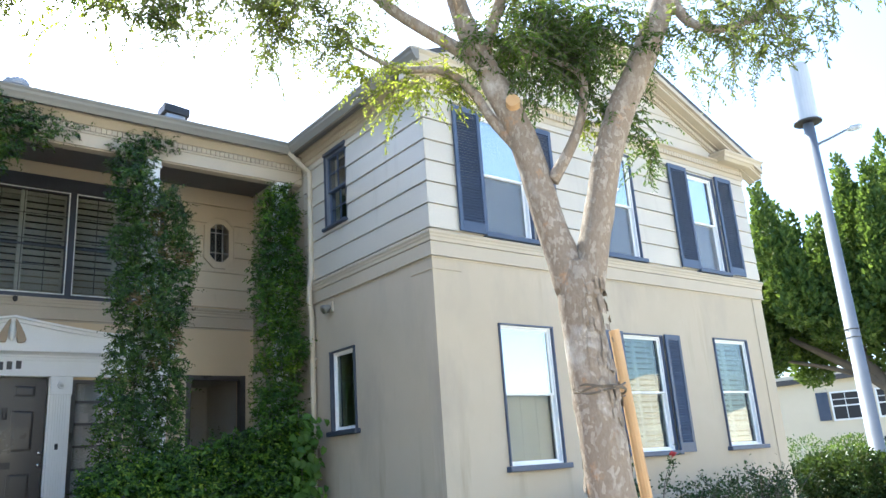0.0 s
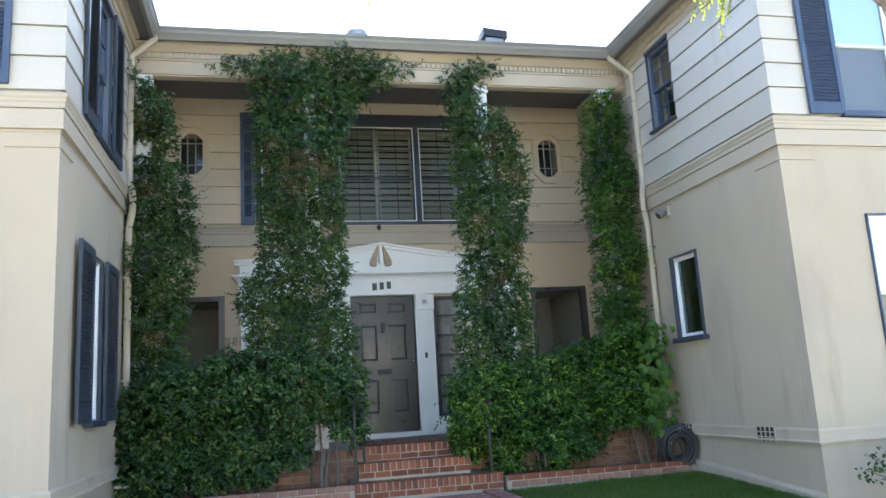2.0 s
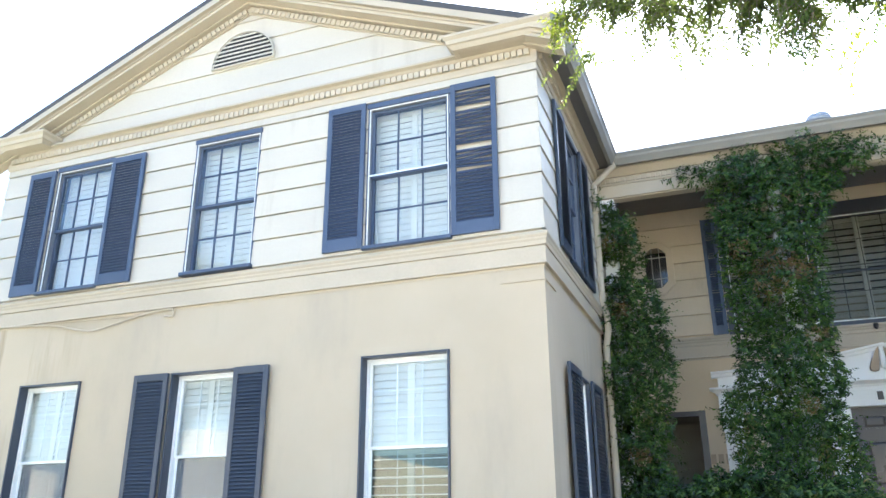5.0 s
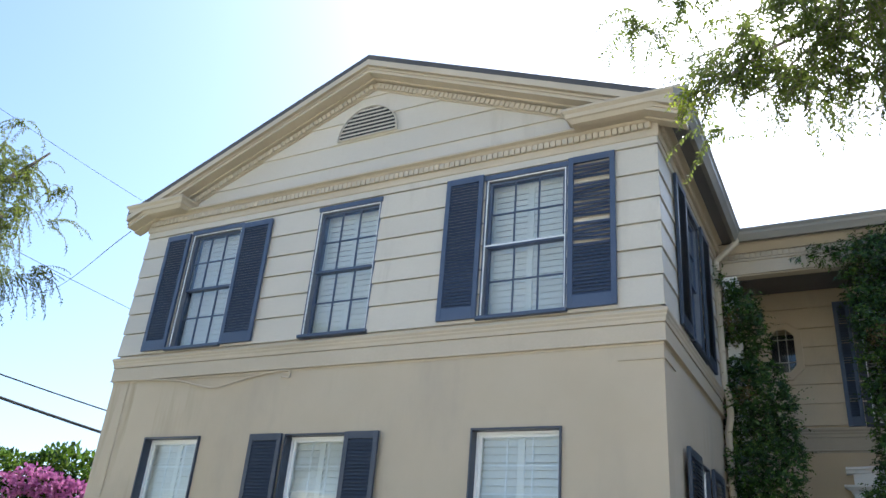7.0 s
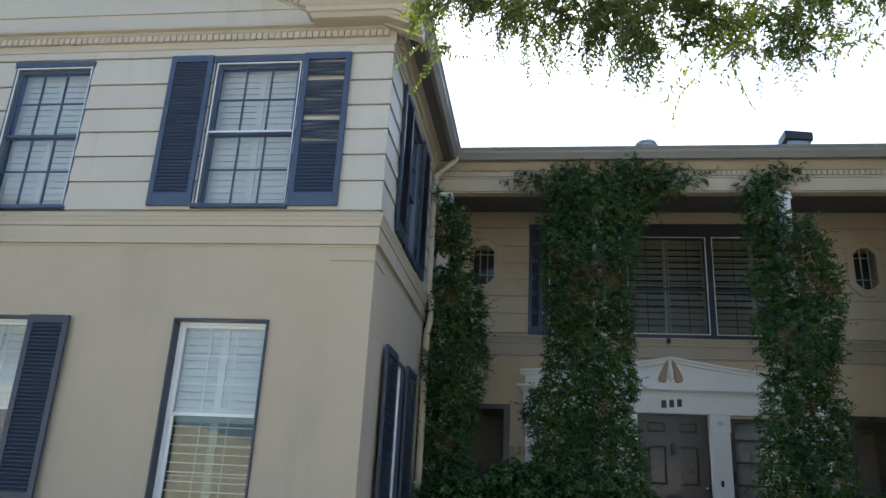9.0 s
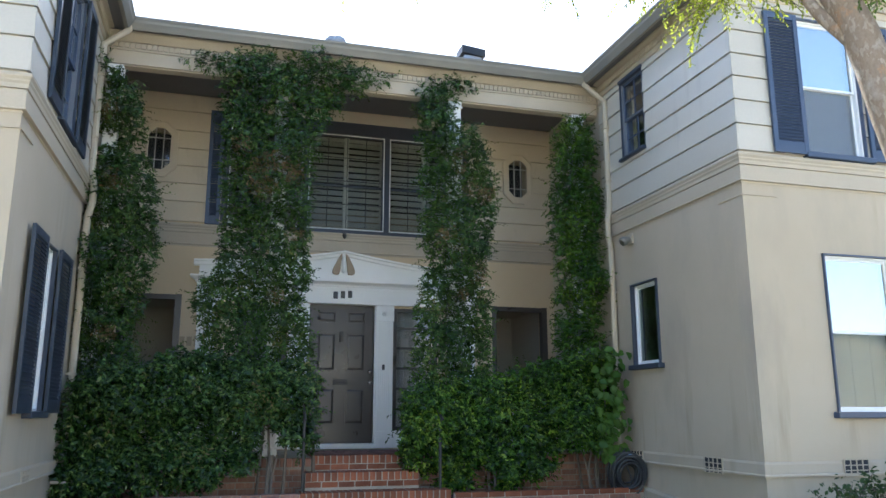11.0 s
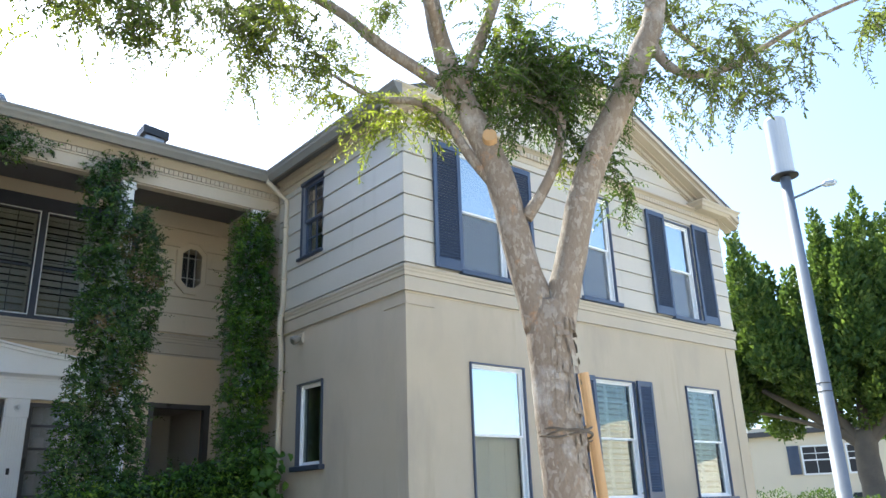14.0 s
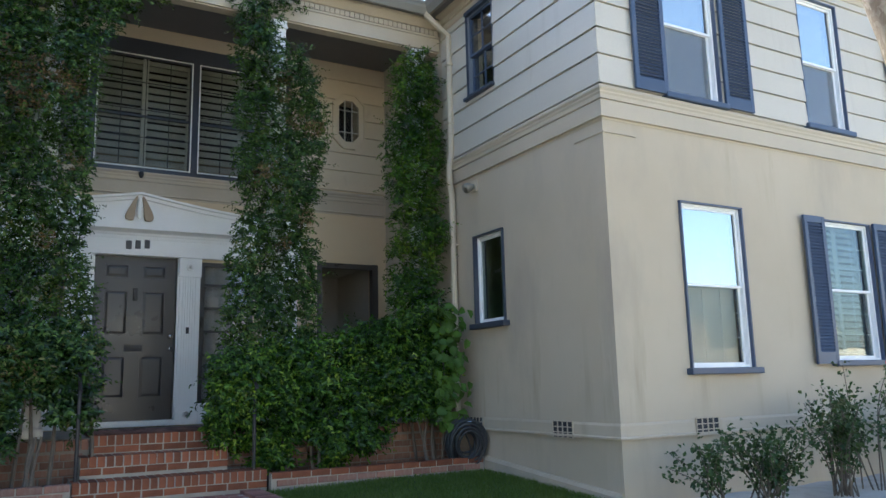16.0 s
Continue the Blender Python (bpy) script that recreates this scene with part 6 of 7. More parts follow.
tube(bm, smooth_line([(0.0, 0.02, 0.30, 0.0115), (-0.05, -0.08, 0.2, 0.0115), (0.05, -0.1, -0.1, 0.0115), (-0.12, -0.1, -0.30, 0.0115)], 6), 6)
part("tail", bm, "hose", h, smooth=True)
part("hanger", boxes((-0.03, 0.03, 0.02, 0.09, 0.20, 0.30)), "metal", h)
bm = bmesh.new()
tube(bm, [(0.02, -0.09, 0.24, 0.016), (0.07, -0.10, 0.25, 0.018)], 8)
part("fitting", bm, "chrome", h)
pipe("water_tap_pipe", [(XL + 0.03, -2.55, 0.27), (XL + 0.10, -2.55, 0.27), (XL + 0.17, -2.52, 0.26)], 0.016, "trim", "small cream tap pipe at the wall's foot", "pipe")
pipe("wall_cable", [(-10.54, YL - 0.02, 3.43), (-9.46, YL - 0.03, 3.37), (-8.95, YL - 0.03, 3.27), (-8.70, YL - 0.03, 3.245), (-8.3, YL - 0.03, 3.32), (-7.97, YL - 0.02, 3.375), (-7.67, YL - 0.02, 3.39), (-7.63, YL - 0.03, 3.31), (-7.75, YL - 0.02, 3.32)], 0.012, "trim", "loose painted cable sagging below the belt course", "cable", 6, 5)
pipe("wall_cable", [(-10.53, YL - 0.012, 3.415), (-9.4, YL - 0.02, 3.39), (-8.2, YL - 0.02, 3.365), (-7.9, YL - 0.015, 3.395)], 0.006, "trim", "second thin painted cable along the wall", "cable", 6, 5)
pipe("wall_cable", [(-10.25, YL - 0.01, 3.40), (-10.26, YL - 0.01, 0.0)], 0.005, "stucco", "thin painted cable running down the wall", "cable", 6)
pipe("wall_cable", [(10.12, YR - 0.01, 3.42), (10.12, YR - 0.01, 0.0)], 0.006, "stucco", "thin painted cable running down the wall", "cable", 6)

# ---- roof vents ----
t = thing("roof_vent", pose(-0.42, -0.95, 6.33), "round zinc mushroom roof vent", "vent")
bm = bmesh.new()
tube(bm, [(0, 0, -0.15, 0.10), (0, 0, 0.12, 0.10)], 16)
part("pipe", bm, "zinc", t)
bm = bmesh.new()
tube(bm, [(0, 0, 0.05, 0.15), (0, 0, 0.06, 0.165), (0, 0, 0.10, 0.162), (0, 0, 0.14, 0.148), (0, 0, 0.175, 0.12), (0, 0, 0.20, 0.075), (0, 0, 0.208, 0.01)], 20)
part("cap", bm, "zinc", t, smooth=True)
for k in range(3):
    bm = bmesh.new()
    tube(bm, [((0.168, 0.158, 0.138)[k] * math.cos(a), (0.168, 0.158, 0.138)[k] * math.sin(a), 0.085 + 0.035 * k, 0.006) for a in np.linspace(0, 6.28, 20)], 5)
    part("ring", bm, "zinc", t)
t = thing("roof_vent", pose(1.72, -0.95, 6.33), "square metal chimney cap on a short flue", "vent")
part("flue", boxes((-0.14, 0.14, -0.12, 0.12, -0.2, 0.12)), "zinc", t)
part("base", boxes((-0.25, 0.25, -0.2, 0.2, -0.12, 0.02)), "gutter", t)
bm = prism(bmesh.new(), [(-0.19, 0.14), (0.19, 0.10), (0.19, 0.22), (-0.19, 0.26)], -0.17, 0.17)
part("cap", bm, "metal", t)


# ---- the street tree ----
TREE = pose(-0.072, -0.468, 0.042) @ Matrix.Scale(0.96, 4) @ pose(0.052, -0.293, 0.006, 0, 0, -1.4) @ Matrix.Scale(0.95, 4)
tree = thing("street_tree", TREE, "street tree with forked flaking pale bark and drooping small-leaved sprays", "tree")
BOUGHS = {
    "trunk": [(1.70, -9.10, -0.60, 0.19), (1.70, -9.10, -0.40, 0.18), (1.71, -9.10, 0.0, 0.145), (1.71, -9.12, 0.6, 0.130), (1.69, -9.10, 1.3, 0.126), (1.68, -9.09, 1.8, 0.118), (1.69, -9.10, 2.06, 0.128), (1.69, -9.10, 2.2, 0.10)],
    "left": [(1.67, -9.08, 2.04, 0.110), (1.61, -9.02, 2.38, 0.096), (1.57, -8.97, 2.70, 0.093), (1.52, -8.92, 3.06, 0.090), (1.42, -8.80, 3.42, 0.086), (1.31, -8.69, 3.85, 0.074), (1.25, -8.62, 4.30, 0.06), (1.22, -8.55, 5.0, 0.045), (1.1, -8.4, 5.8, 0.03)],
    "left_fork": [(1.37, -8.76, 3.70, 0.05), (1.44, -8.83, 3.95, 0.042), (1.53, -8.93, 4.30, 0.038), (1.7, -9.0, 4.9, 0.03), (1.9, -9.0, 5.6, 0.018)],
    "long_left": [(1.45, -8.83, 3.42, 0.06), (1.32, -8.70, 3.66, 0.05), (1.16, -8.53, 3.87, 0.044), (0.98, -8.34, 4.10, 0.040), (0.79, -8.13, 4.40, 0.036), (0.3, -7.95, 4.62, 0.032), (-0.5, -7.95, 4.60, 0.026), (-1.4, -8.0, 4.52, 0.018), (-2.1, -8.05, 4.35, 0.010), (-2.62, -8.05, 4.08, 0.005)],
    "right": [(1.72, -9.13, 2.04, 0.100), (1.79, -9.20, 2.40, 0.093), (1.86, -9.28, 2.80, 0.090), (1.94, -9.37, 3.12, 0.088), (2.03, -9.47, 3.42, 0.085), (2.14, -9.58, 3.74, 0.082), (2.23, -9.68, 4.04, 0.07), (2.3, -9.75, 4.6, 0.055), (2.45, -9.8, 5.5, 0.035)],
    "middle": [(1.63, -9.03, 2.74, 0.045), (1.70, -9.10, 2.88, 0.036), (1.75, -9.16, 3.02, 0.033), (1.79, -9.20, 3.20, 0.030), (1.79, -9.20, 3.42, 0.026), (1.70, -9.10, 3.54, 0.018), (1.52, -8.95, 3.66, 0.010)],
    "right_branch": [(2.20, -9.65, 3.86, 0.040), (2.27, -9.72, 3.68, 0.032), (2.36, -9.82, 3.60, 0.027), (2.48, -9.95, 3.61, 0.024), (2.62, -10.09, 3.70, 0.020), (2.8, -10.4, 3.85, 0.014), (2.95, -10.9, 3.9, 0.007)],
    "low_left": [(1.50, -8.90, 3.00, 0.050), (1.40, -8.78, 3.20, 0.034), (1.28, -8.66, 3.48, 0.030), (1.15, -8.52, 3.62, 0.027), (1.00, -8.36, 3.66, 0.024), (0.88, -8.23, 3.76, 0.016), (0.75, -8.1, 3.9, 0.008)],
    "high_left": [(1.30, -8.66, 3.95, 0.035), (0.9, -8.9, 4.3, 0.028), (0.2, -9.1, 4.55, 0.022), (-0.6, -9.2, 4.55, 0.015), (-1.3, -9.2, 4.4, 0.008)],
    "arch_left": [(-0.30, -7.96, 4.61, 0.026), (-0.60, -8.05, 4.46, 0.022), (-0.78, -8.05, 4.28, 0.020), (-0.88, -8.05, 4.11, 0.017), (-1.04, -8.06, 3.99, 0.013), (-1.10, -8.06, 3.82, 0.008), (-1.12, -8.06, 3.70, 0.004)],
    "arch_far": [(-0.55, -7.96, 4.60, 0.020), (-1.10, -8.06, 4.37, 0.017), (-1.38, -8.06, 4.31, 0.014), (-1.63, -8.07, 4.36, 0.011), (-1.95, -8.10, 4.24, 0.007), (-2.2, -8.1, 4.0, 0.004)],
    "high_right": [(2.25, -9.70, 4.15, 0.035), (2.6, -9.5, 4.4, 0.028), (3.1, -9.3, 4.5, 0.02), (3.6, -9.3, 4.4, 0.01)],
}
for pts in BOUGHS.values():           # the trunk bows a little below its fork
    for k, (x, y, z, r_) in enumerate(pts):
        bow = float(np.interp(z, (1.2, 2.0, 3.1, 3.4), (0.0, 0.026, 0.026, 0.0)))
        pts[k] = (x - 0.60 * bow, y + 0.80 * bow, z, r_ * (1.05 if z < 2.3 else 1.0))
for nm, pts in BOUGHS.items():
    bm = bmesh.new()
    tube(bm, smooth_line(pts, 8), 18 if nm in ("trunk", "left", "right") else 10, 0.08 if nm in ("trunk", "left", "right") else 0.05, 7.0)
    part("trunk" if nm == "trunk" else "limb", bm, "bark", tree, smooth=True)
bm = bmesh.new()
tube(bm, [(1.47, -8.88, 3.24, 0.046), (1.415, -8.94, 3.255, 0.047), (1.392, -8.965, 3.26, 0.044)], 16)
part("pruning_cut", bm, "wood", tree, "pale round pruning cut")

# bark flakes standing proud of the trunk
fl = bmesh.new()
fr = random.Random(4)
for k in range(420):
    z = fr.uniform(0.3, 2.6)
    a = fr.uniform(0, 6.283)
    R = 0.134 if z < 1.5 else 0.127
    c0 = Vector((1.70 - 0.02 * max(0.0, z - 1.2) + R * math.cos(a), -9.10 + R * math.sin(a), z))
    tang = Vector((-math.sin(a), math.cos(a), 0))
    out = Vector((math.cos(a), math.sin(a), 0))
    w, hgt = fr.uniform(0.010, 0.03), fr.uniform(0.012, 0.045)
    if z > 2.1:
        continue
    vs = [fl.verts.new(c0 + tang * sx * w * fr.uniform(0.7, 1.1) + Vector((0, 0, sz * hgt * fr.uniform(0.7, 1.1))) + out * o) for sx, sz, o in ((-1, -1, 0.006), (1, -1, 0.002), (1, 1, -0.004), (-1, 1, 0.0))]
    fl.faces.new(vs)
tagged(part("bark_flaking", fl, "bark", tree), kind="stuff")


def spray_set(name, material, seeds, parent, leaflet=(0.032, 0.052), seed=1, wide=0.42, droop=0.16):
    """Drooping sprays of paired leaflets. A seed row: x, y, z of a bough's place, spread, how many, length."""
    g = np.random.default_rng(seed)
    P, A_, U, S = [], [], [], []
    tw = bmesh.new()
    step = 0.0145
    for x, yy, z, spread, n, ln in seeds:
        for q in range(int(n)):
            if q % 7 == 0:
                knot = np.array([x, yy, z]) + g.normal(0, 1, 3) * np.array([spread, spread, spread * 0.6])
                lead = unit(g.normal(0, 1, 3) * np.array([1, 1, 0.4]))
            p = knot + g.normal(0, 1, 3) * 0.035
            dvec = unit(lead + g.normal(0, 0.55, 3))
            steps_ = int(ln * g.uniform(0.6, 1.15) / step)
            line_ = []
            for k in range(steps_):
                p = p + dvec * step
                dvec = unit(dvec + np.array([0, 0, -droop * 0.43]) + g.normal(0, 0.06, 3))
                line_.append((*p, 0.0022))
                sd_ = np.cross(dvec, np.array([0, 0, 1.0]))
                sd_ = unit(sd_ + g.normal(0, 0.25, 3)) * (1 if k % 2 else -1)
                P.append(p.copy()), A_.append(unit(sd_ + dvec * 0.55 + np.array([0, 0, -0.25]))), U.append(unit(np.array([0, 0, 1.0]) + g.normal(0, 0.45, 3))), S.append(g.uniform(*leaflet) * (1 - 0.35 * k / steps_))
            if len(line_) > 4:
                tube(tw, [np.array(r_) for r_ in line_[::3]], 3, cap=False)
    leaf_mesh(name, np.array(P), np.array(A_), np.array(U), np.array(S), wide, material, parent, 0.12)
    tagged(part("twig_growth", tw, "stem", parent), kind="stuff")


def along(limb, f0, f1, n, lift, spread, count, ln):
    line_ = smooth_line(BOUGHS[limb], 8)
    rows_ = []
    for k in range(n):
        q = line_[int((f0 + (f1 - f0) * k / max(n - 1, 1)) * (len(line_) - 1))]
        rows_.append((q[0], q[1], q[2] + lift, spread, count, ln))
    return rows_


seeds = along("long_left", 0.50, 0.80, 7, -0.30, 0.20, 22, 0.40)
seeds += along("long_left", 0.62, 0.95, 7, -0.02, 0.24, 24, 0.42)
seeds += along("high_left", 0.55, 1.0, 5, -0.1, 0.24, 22, 0.42)
seeds += along("right_branch", 0.30, 1.0, 8, -0.08, 0.18, 18, 0.40)
seeds += along("high_right", 0.1, 1.0, 6, 0.1, 0.28, 20, 0.42)
seeds += along("left_fork", 0.45, 1.0, 5, 0.2, 0.30, 24, 0.42)
seeds += along("right", 0.80, 1.0, 4, 0.3, 0.34, 24, 0.42)
seeds += along("left", 0.80, 1.0, 4, 0.3, 0.34, 26, 0.42)
low = ((-2.3, 3.86), (-1.7, 3.72), (-1.3, 3.60), (-1.0, 3.48), (-0.6, 3.44), (-0.2, 3.46), (0.2, 3.46), (0.5, 3.52), (0.8, 3.55))
for k in range(20):
    x = -2.25 + 3.0 * k / 19 + 0.09 * math.sin(k * 5.1)
    zl = float(np.interp(x, [q[0] for q in low], [q[1] for q in low]))
    thin = 0.35 if k % 3 == 2 else 1.0
    seeds.append((x, -8.15 + 0.2 * math.sin(k * 2.3), zl + 0.40 + 0.10 * math.sin(k * 1.7), 0.075, 8 * thin, 0.32))
    seeds.append((x, -8.25 + 0.3 * math.sin(k * 1.3), zl + 0.68, 0.15, 15 * thin, 0.38))
seeds += [(-1.5, -8.25, 4.2, 0.16, 70, 0.36), (-1.35, -8.2, 3.88, 0.13, 34, 0.32), (-1.05, -8.2, 3.80, 0.10, 26, 0.30), (-1.25, -8.2, 4.05, 0.2, 60, 0.38), (-1.6, -8.2, 4.5, 0.25, 90, 0.42), (-1.3, -8.3, 4.8, 0.25, 80, 0.42), (-1.7, -8.1, 4.75, 0.2, 60, 0.42), (-0.6, -8.2, 3.66, 0.08, 18, 0.3), (-2.1, -8.1, 4.05, 0.20, 46, 0.40), (-1.7, -8.2, 4.2, 0.20, 46, 0.40), (-1.9, -8.2, 4.08, 0.12, 22, 0.34), (-2.45, -8.1, 4.45, 0.15, 22, 0.36), (-3.0, -8.1, 4.85, 0.10, 14, 0.34), (-2.6, -8.15, 4.7, 0.14, 22, 0.36), (3.4, -9.5, 4.1, 0.22, 24, 0.42), (4.0, -9.6, 4.2, 0.20, 16, 0.42), (2.8, -9.6, 3.75, 0.14, 16, 0.40), (0.5, -8.1, 4.0, 0.15, 26, 0.36), (0.15, -8.1, 3.9, 0.14, 24, 0.36)]
spray_set("foliage", "leaf", seeds, tree, seed=31)
# Sprays in the pale leaf copy, coloured as if the sun caught them.
spray_set("young_foliage", "leaf_sunlit", along("low_left", 0.5, 1.0, 5, -0.10, 0.08, 13, 0.36) + [(1.35, -8.35, 3.55, 0.10, 22, 0.34), (1.0, -8.3, 3.5, 0.06, 8, 0.34), (-2.65, -8.1, 4.03, 0.06, 16, 0.16), (-2.50, -8.1, 4.06, 0.06, 12, 0.16), (-2.3, -8.1, 4.12, 0.06, 6, 0.16), (0.35, -8.1, 3.92, 0.18, 34, 0.36), (-0.9, -8.15, 3.62, 0.10, 9, 0.30), (-0.3, -8.15, 3.66, 0.10, 9, 0.3), (-1.0, -8.2, 3.9, 0.2, 18, 0.34), (1.85, -9.2, 3.1, 0.06, 10, 0.26), (1.7, -8.9, 4.3, 0.2, 20, 0.36)], tree, seed=33)
# Clumps round the fork; their shade is put into a darker leaf colour.
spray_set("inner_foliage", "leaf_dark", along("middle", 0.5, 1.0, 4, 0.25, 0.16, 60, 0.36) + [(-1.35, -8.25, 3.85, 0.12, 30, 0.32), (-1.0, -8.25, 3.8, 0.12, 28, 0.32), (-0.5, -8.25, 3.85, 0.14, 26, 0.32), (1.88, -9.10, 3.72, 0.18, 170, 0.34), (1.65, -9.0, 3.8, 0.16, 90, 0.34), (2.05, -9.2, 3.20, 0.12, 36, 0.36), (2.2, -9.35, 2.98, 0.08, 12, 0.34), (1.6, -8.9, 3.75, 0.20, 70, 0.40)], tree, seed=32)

stake = thing("tree_stake", TREE, "round yellow-brown timber stake tied to the tree", "stake")
bm = bmesh.new()
tube(bm, [(2.277, -8.956, -0.6, 0.036), (2.235, -8.92, 0.6, 0.036), (2.20, -8.89, 1.3, 0.036), (2.17, -8.87, 1.85, 0.035), (2.169, -8.87, 1.855, 0.028)], 12, 0.06, 9)
part("pole", bm, "wood", stake)
tie = thing("tree_tie", TREE @ pose(1.69, -9.10, 1.44), "twisted rusty wire tie round the trunk", "tie")
for k in range(3):
    bm = bmesh.new()
    tube(bm, [((0.134 + 0 + 0.004 * math.sin(a * 9 + k)) * math.cos(a), (0.134 + (0.05 if -1.1 < a - 5.3 < 0.5 else 0)) * math.sin(a), 0.014 * (k - 1) + 0.012 * math.sin(a * 3 + k * 2), 0.007) for a in np.linspace(0, 6.283, 40)], 5)
    part("strand", bm, "stem", tie)


bm = bmesh.new()
tube(bm, smooth_line([(0.09, 0.10, 0.0, 0.006), (0.30, 0.20, -0.03, 0.006), (0.52, 0.20, 0.0, 0.006)], 5), 5)
part("strand", bm, "stem", tie)


# ---- rose bushes under the windows ----
def rose_bush(x, y_, hgt, n, seed, flower=False):
    g = np.random.default_rng(seed)
    t = thing("rose_bush", pose(x, y_, -0.23), "leggy rose bush in the gravel bed" + (" with one red bloom" if flower else ""), "shrub", "rose bushes")
    P, A_, U, S = [], [], [], []
    tips = []
    for k in range(n):
        a, r_ = g.uniform(0, 6.283), g.uniform(0.12, 0.50)
        tip = (r_ * math.cos(a) * 1.3, r_ * math.sin(a) * 0.8, hgt * g.uniform(0.6, 1.0))
        line_ = smooth_line([(g.normal(0, 0.07), g.normal(0, 0.06), 0, 0.009), (tip[0] * 0.45 + g.normal(0, 0.04), tip[1] * 0.45, tip[2] * 0.62, 0.006), (*tip, 0.003)], 8)
        bm = bmesh.new()
        tube(bm, line_, 5)
        part("cane", bm, "stem", t)
        tips.append(tip)
        for q in line_[5:]:
            for _ in range(int(g.integers(1, 9))):
                P.append(np.array(q[:3]) + g.normal(0, 0.045, 3)), A_.append(g.normal(0, 1, 3) + np.array([0, 0, 0.1])), U.append(g.normal(0, 0.6, 3) + np.array([0, -0.3, 0.8])), S.append(g.uniform(0.028, 0.062))
    leaf_mesh("foliage", np.array(P), unit(np.array(A_)), unit(np.array(U)), np.array(S), 0.62, "rose", t)
    if flower:
        tip = max(tips, key=lambda q: q[2])
        m_ = 24
        leaf_mesh("bloom", np.array(tip) + g.normal(0, 0.012, (m_, 3)), unit(g.normal(0, 1, (m_, 3)) + np.array([0, 0, 0.4])), unit(g.normal(0, 1, (m_, 3))), g.uniform(0.03, 0.045, m_), 0.8, "red_petal", t)


rose_bush(3.90, -5.67, 0.62, 7, 1)
rose_bush(3.74, -5.65, 0.80, 2, 9)
rose_bush(4.44, -5.70, 0.68, 20, 2)
rose_bush(5.50, -5.70, 0.96, 24, 3)
rose_bush(6.02, -5.62, 1.24, 6, 4, True)
rose_bush(6.75, -5.70, 0.90, 22, 5)
rose_bush(7.45, -5.70, 1.02, 22, 6)
rose_bush(8.30, -5.70, 1.06, 22, 7)
rose_bush(8.95, -5.65, 0.98, 12, 8)


# ---- street side: pole, far tree, house, hedges ----
def polar(az, dist, z=0.0):
    return Vector((-1.72 + dist * math.sin(radians(az + 1.35)), -11.77 + dist * math.cos(radians(az + 1.35)), z))


p0 = polar(64.6, 18.0)
t = thing("street_lamp", pose(p0.x, p0.y, -0.4), "tall galvanised street lamp pole carrying a white cylindrical antenna", "street lamp")
bm = bmesh.new()
tube(bm, [(0.0, 0, 0, 0.19), (0, 0, 0.35, 0.19), (0, 0, 0.36, 0.155), (0, 0, 8.3, 0.115)], 18)
part("pole", bm, "pole", t, smooth=True)
bm = bmesh.new()
tube(bm, [(0, 0, 8.32, 0.30), (0, 0, 8.345, 0.30)], 24)
part("mount_ring", bm, "metal", t)
bm = bmesh.new()
tube(bm, [(0, 0, 8.36, 0.235), (0, 0, 8.37, 0.24), (0, 0, 9.72, 0.24), (0, 0, 9.76, 0.22), (0, 0, 9.77, 0.02)], 24)
part("antenna", bm, "antenna", t, "white cylindrical antenna shell")
for z in (3.45, 3.62):
    bm = bmesh.new()
    tube(bm, [(0, 0, z, 0.147), (0, 0, z + 0.02, 0.147)], 18)
    part("band", bm, "metal", t)
side = Vector((math.cos(radians(64.6)), -math.sin(radians(64.6)), 0))
bm = bmesh.new()
tube(bm, smooth_line([(0, 0, 7.75, 0.03), (side.x * 0.35, side.y * 0.35, 7.85, 0.028), (side.x * 0.75, side.y * 0.75, 7.98, 0.025)], 5), 8)
part("arm", bm, "pole", t)
bm = bmesh.new()
tube(bm, [(side.x * 0.70, side.y * 0.70, 7.97, 0.03), (side.x * 0.78, side.y * 0.78, 7.985, 0.075), (side.x * 0.95, side.y * 0.95, 7.985, 0.075), (side.x * 1.02, side.y * 1.02, 7.985, 0.03)], 10)
part("lamp_head", bm, "antenna", t)


def leafy_mass(parent, blobs, n, size, material, seed, name="crown", wide=0.6, up_bias=0.4):
    """A crown of many small leaf clumps round lumpy boughs, thinner at its rim."""
    g = np.random.default_rng(seed)
    w = np.array([b[3] * b[4] + b[4] * b[5] + b[3] * b[5] for b in blobs])
    B_ = np.array(blobs)[g.choice(len(blobs), n, p=w / w.sum())]
    dv = unit(g.normal(0, 1, (n, 3)))
    rad = np.clip(1 - np.abs(g.normal(0, 0.18, n)), 0.3, 1) + (g.random(n) < 0.1) * g.uniform(0, 0.12, n)
    lump = np.array([noise.noise(Vector(B_[i, :3] + dv[i] * B_[i, 3:6]) * 1.7) for i in range(n)])
    at_ = B_[:, :3] + dv * B_[:, 3:6] * (rad * (1 + 0.28 * lump))[:, None]
    ax_ = unit(dv + g.normal(0, 0.6, (n, 3)) + np.array([0, 0, up_bias]))
    leaf_mesh(name, at_, ax_, unit(g.normal(0, 1, (n, 3)) + np.array([0, 0, 0.6])), g.uniform(*size, n), wide, material, parent)


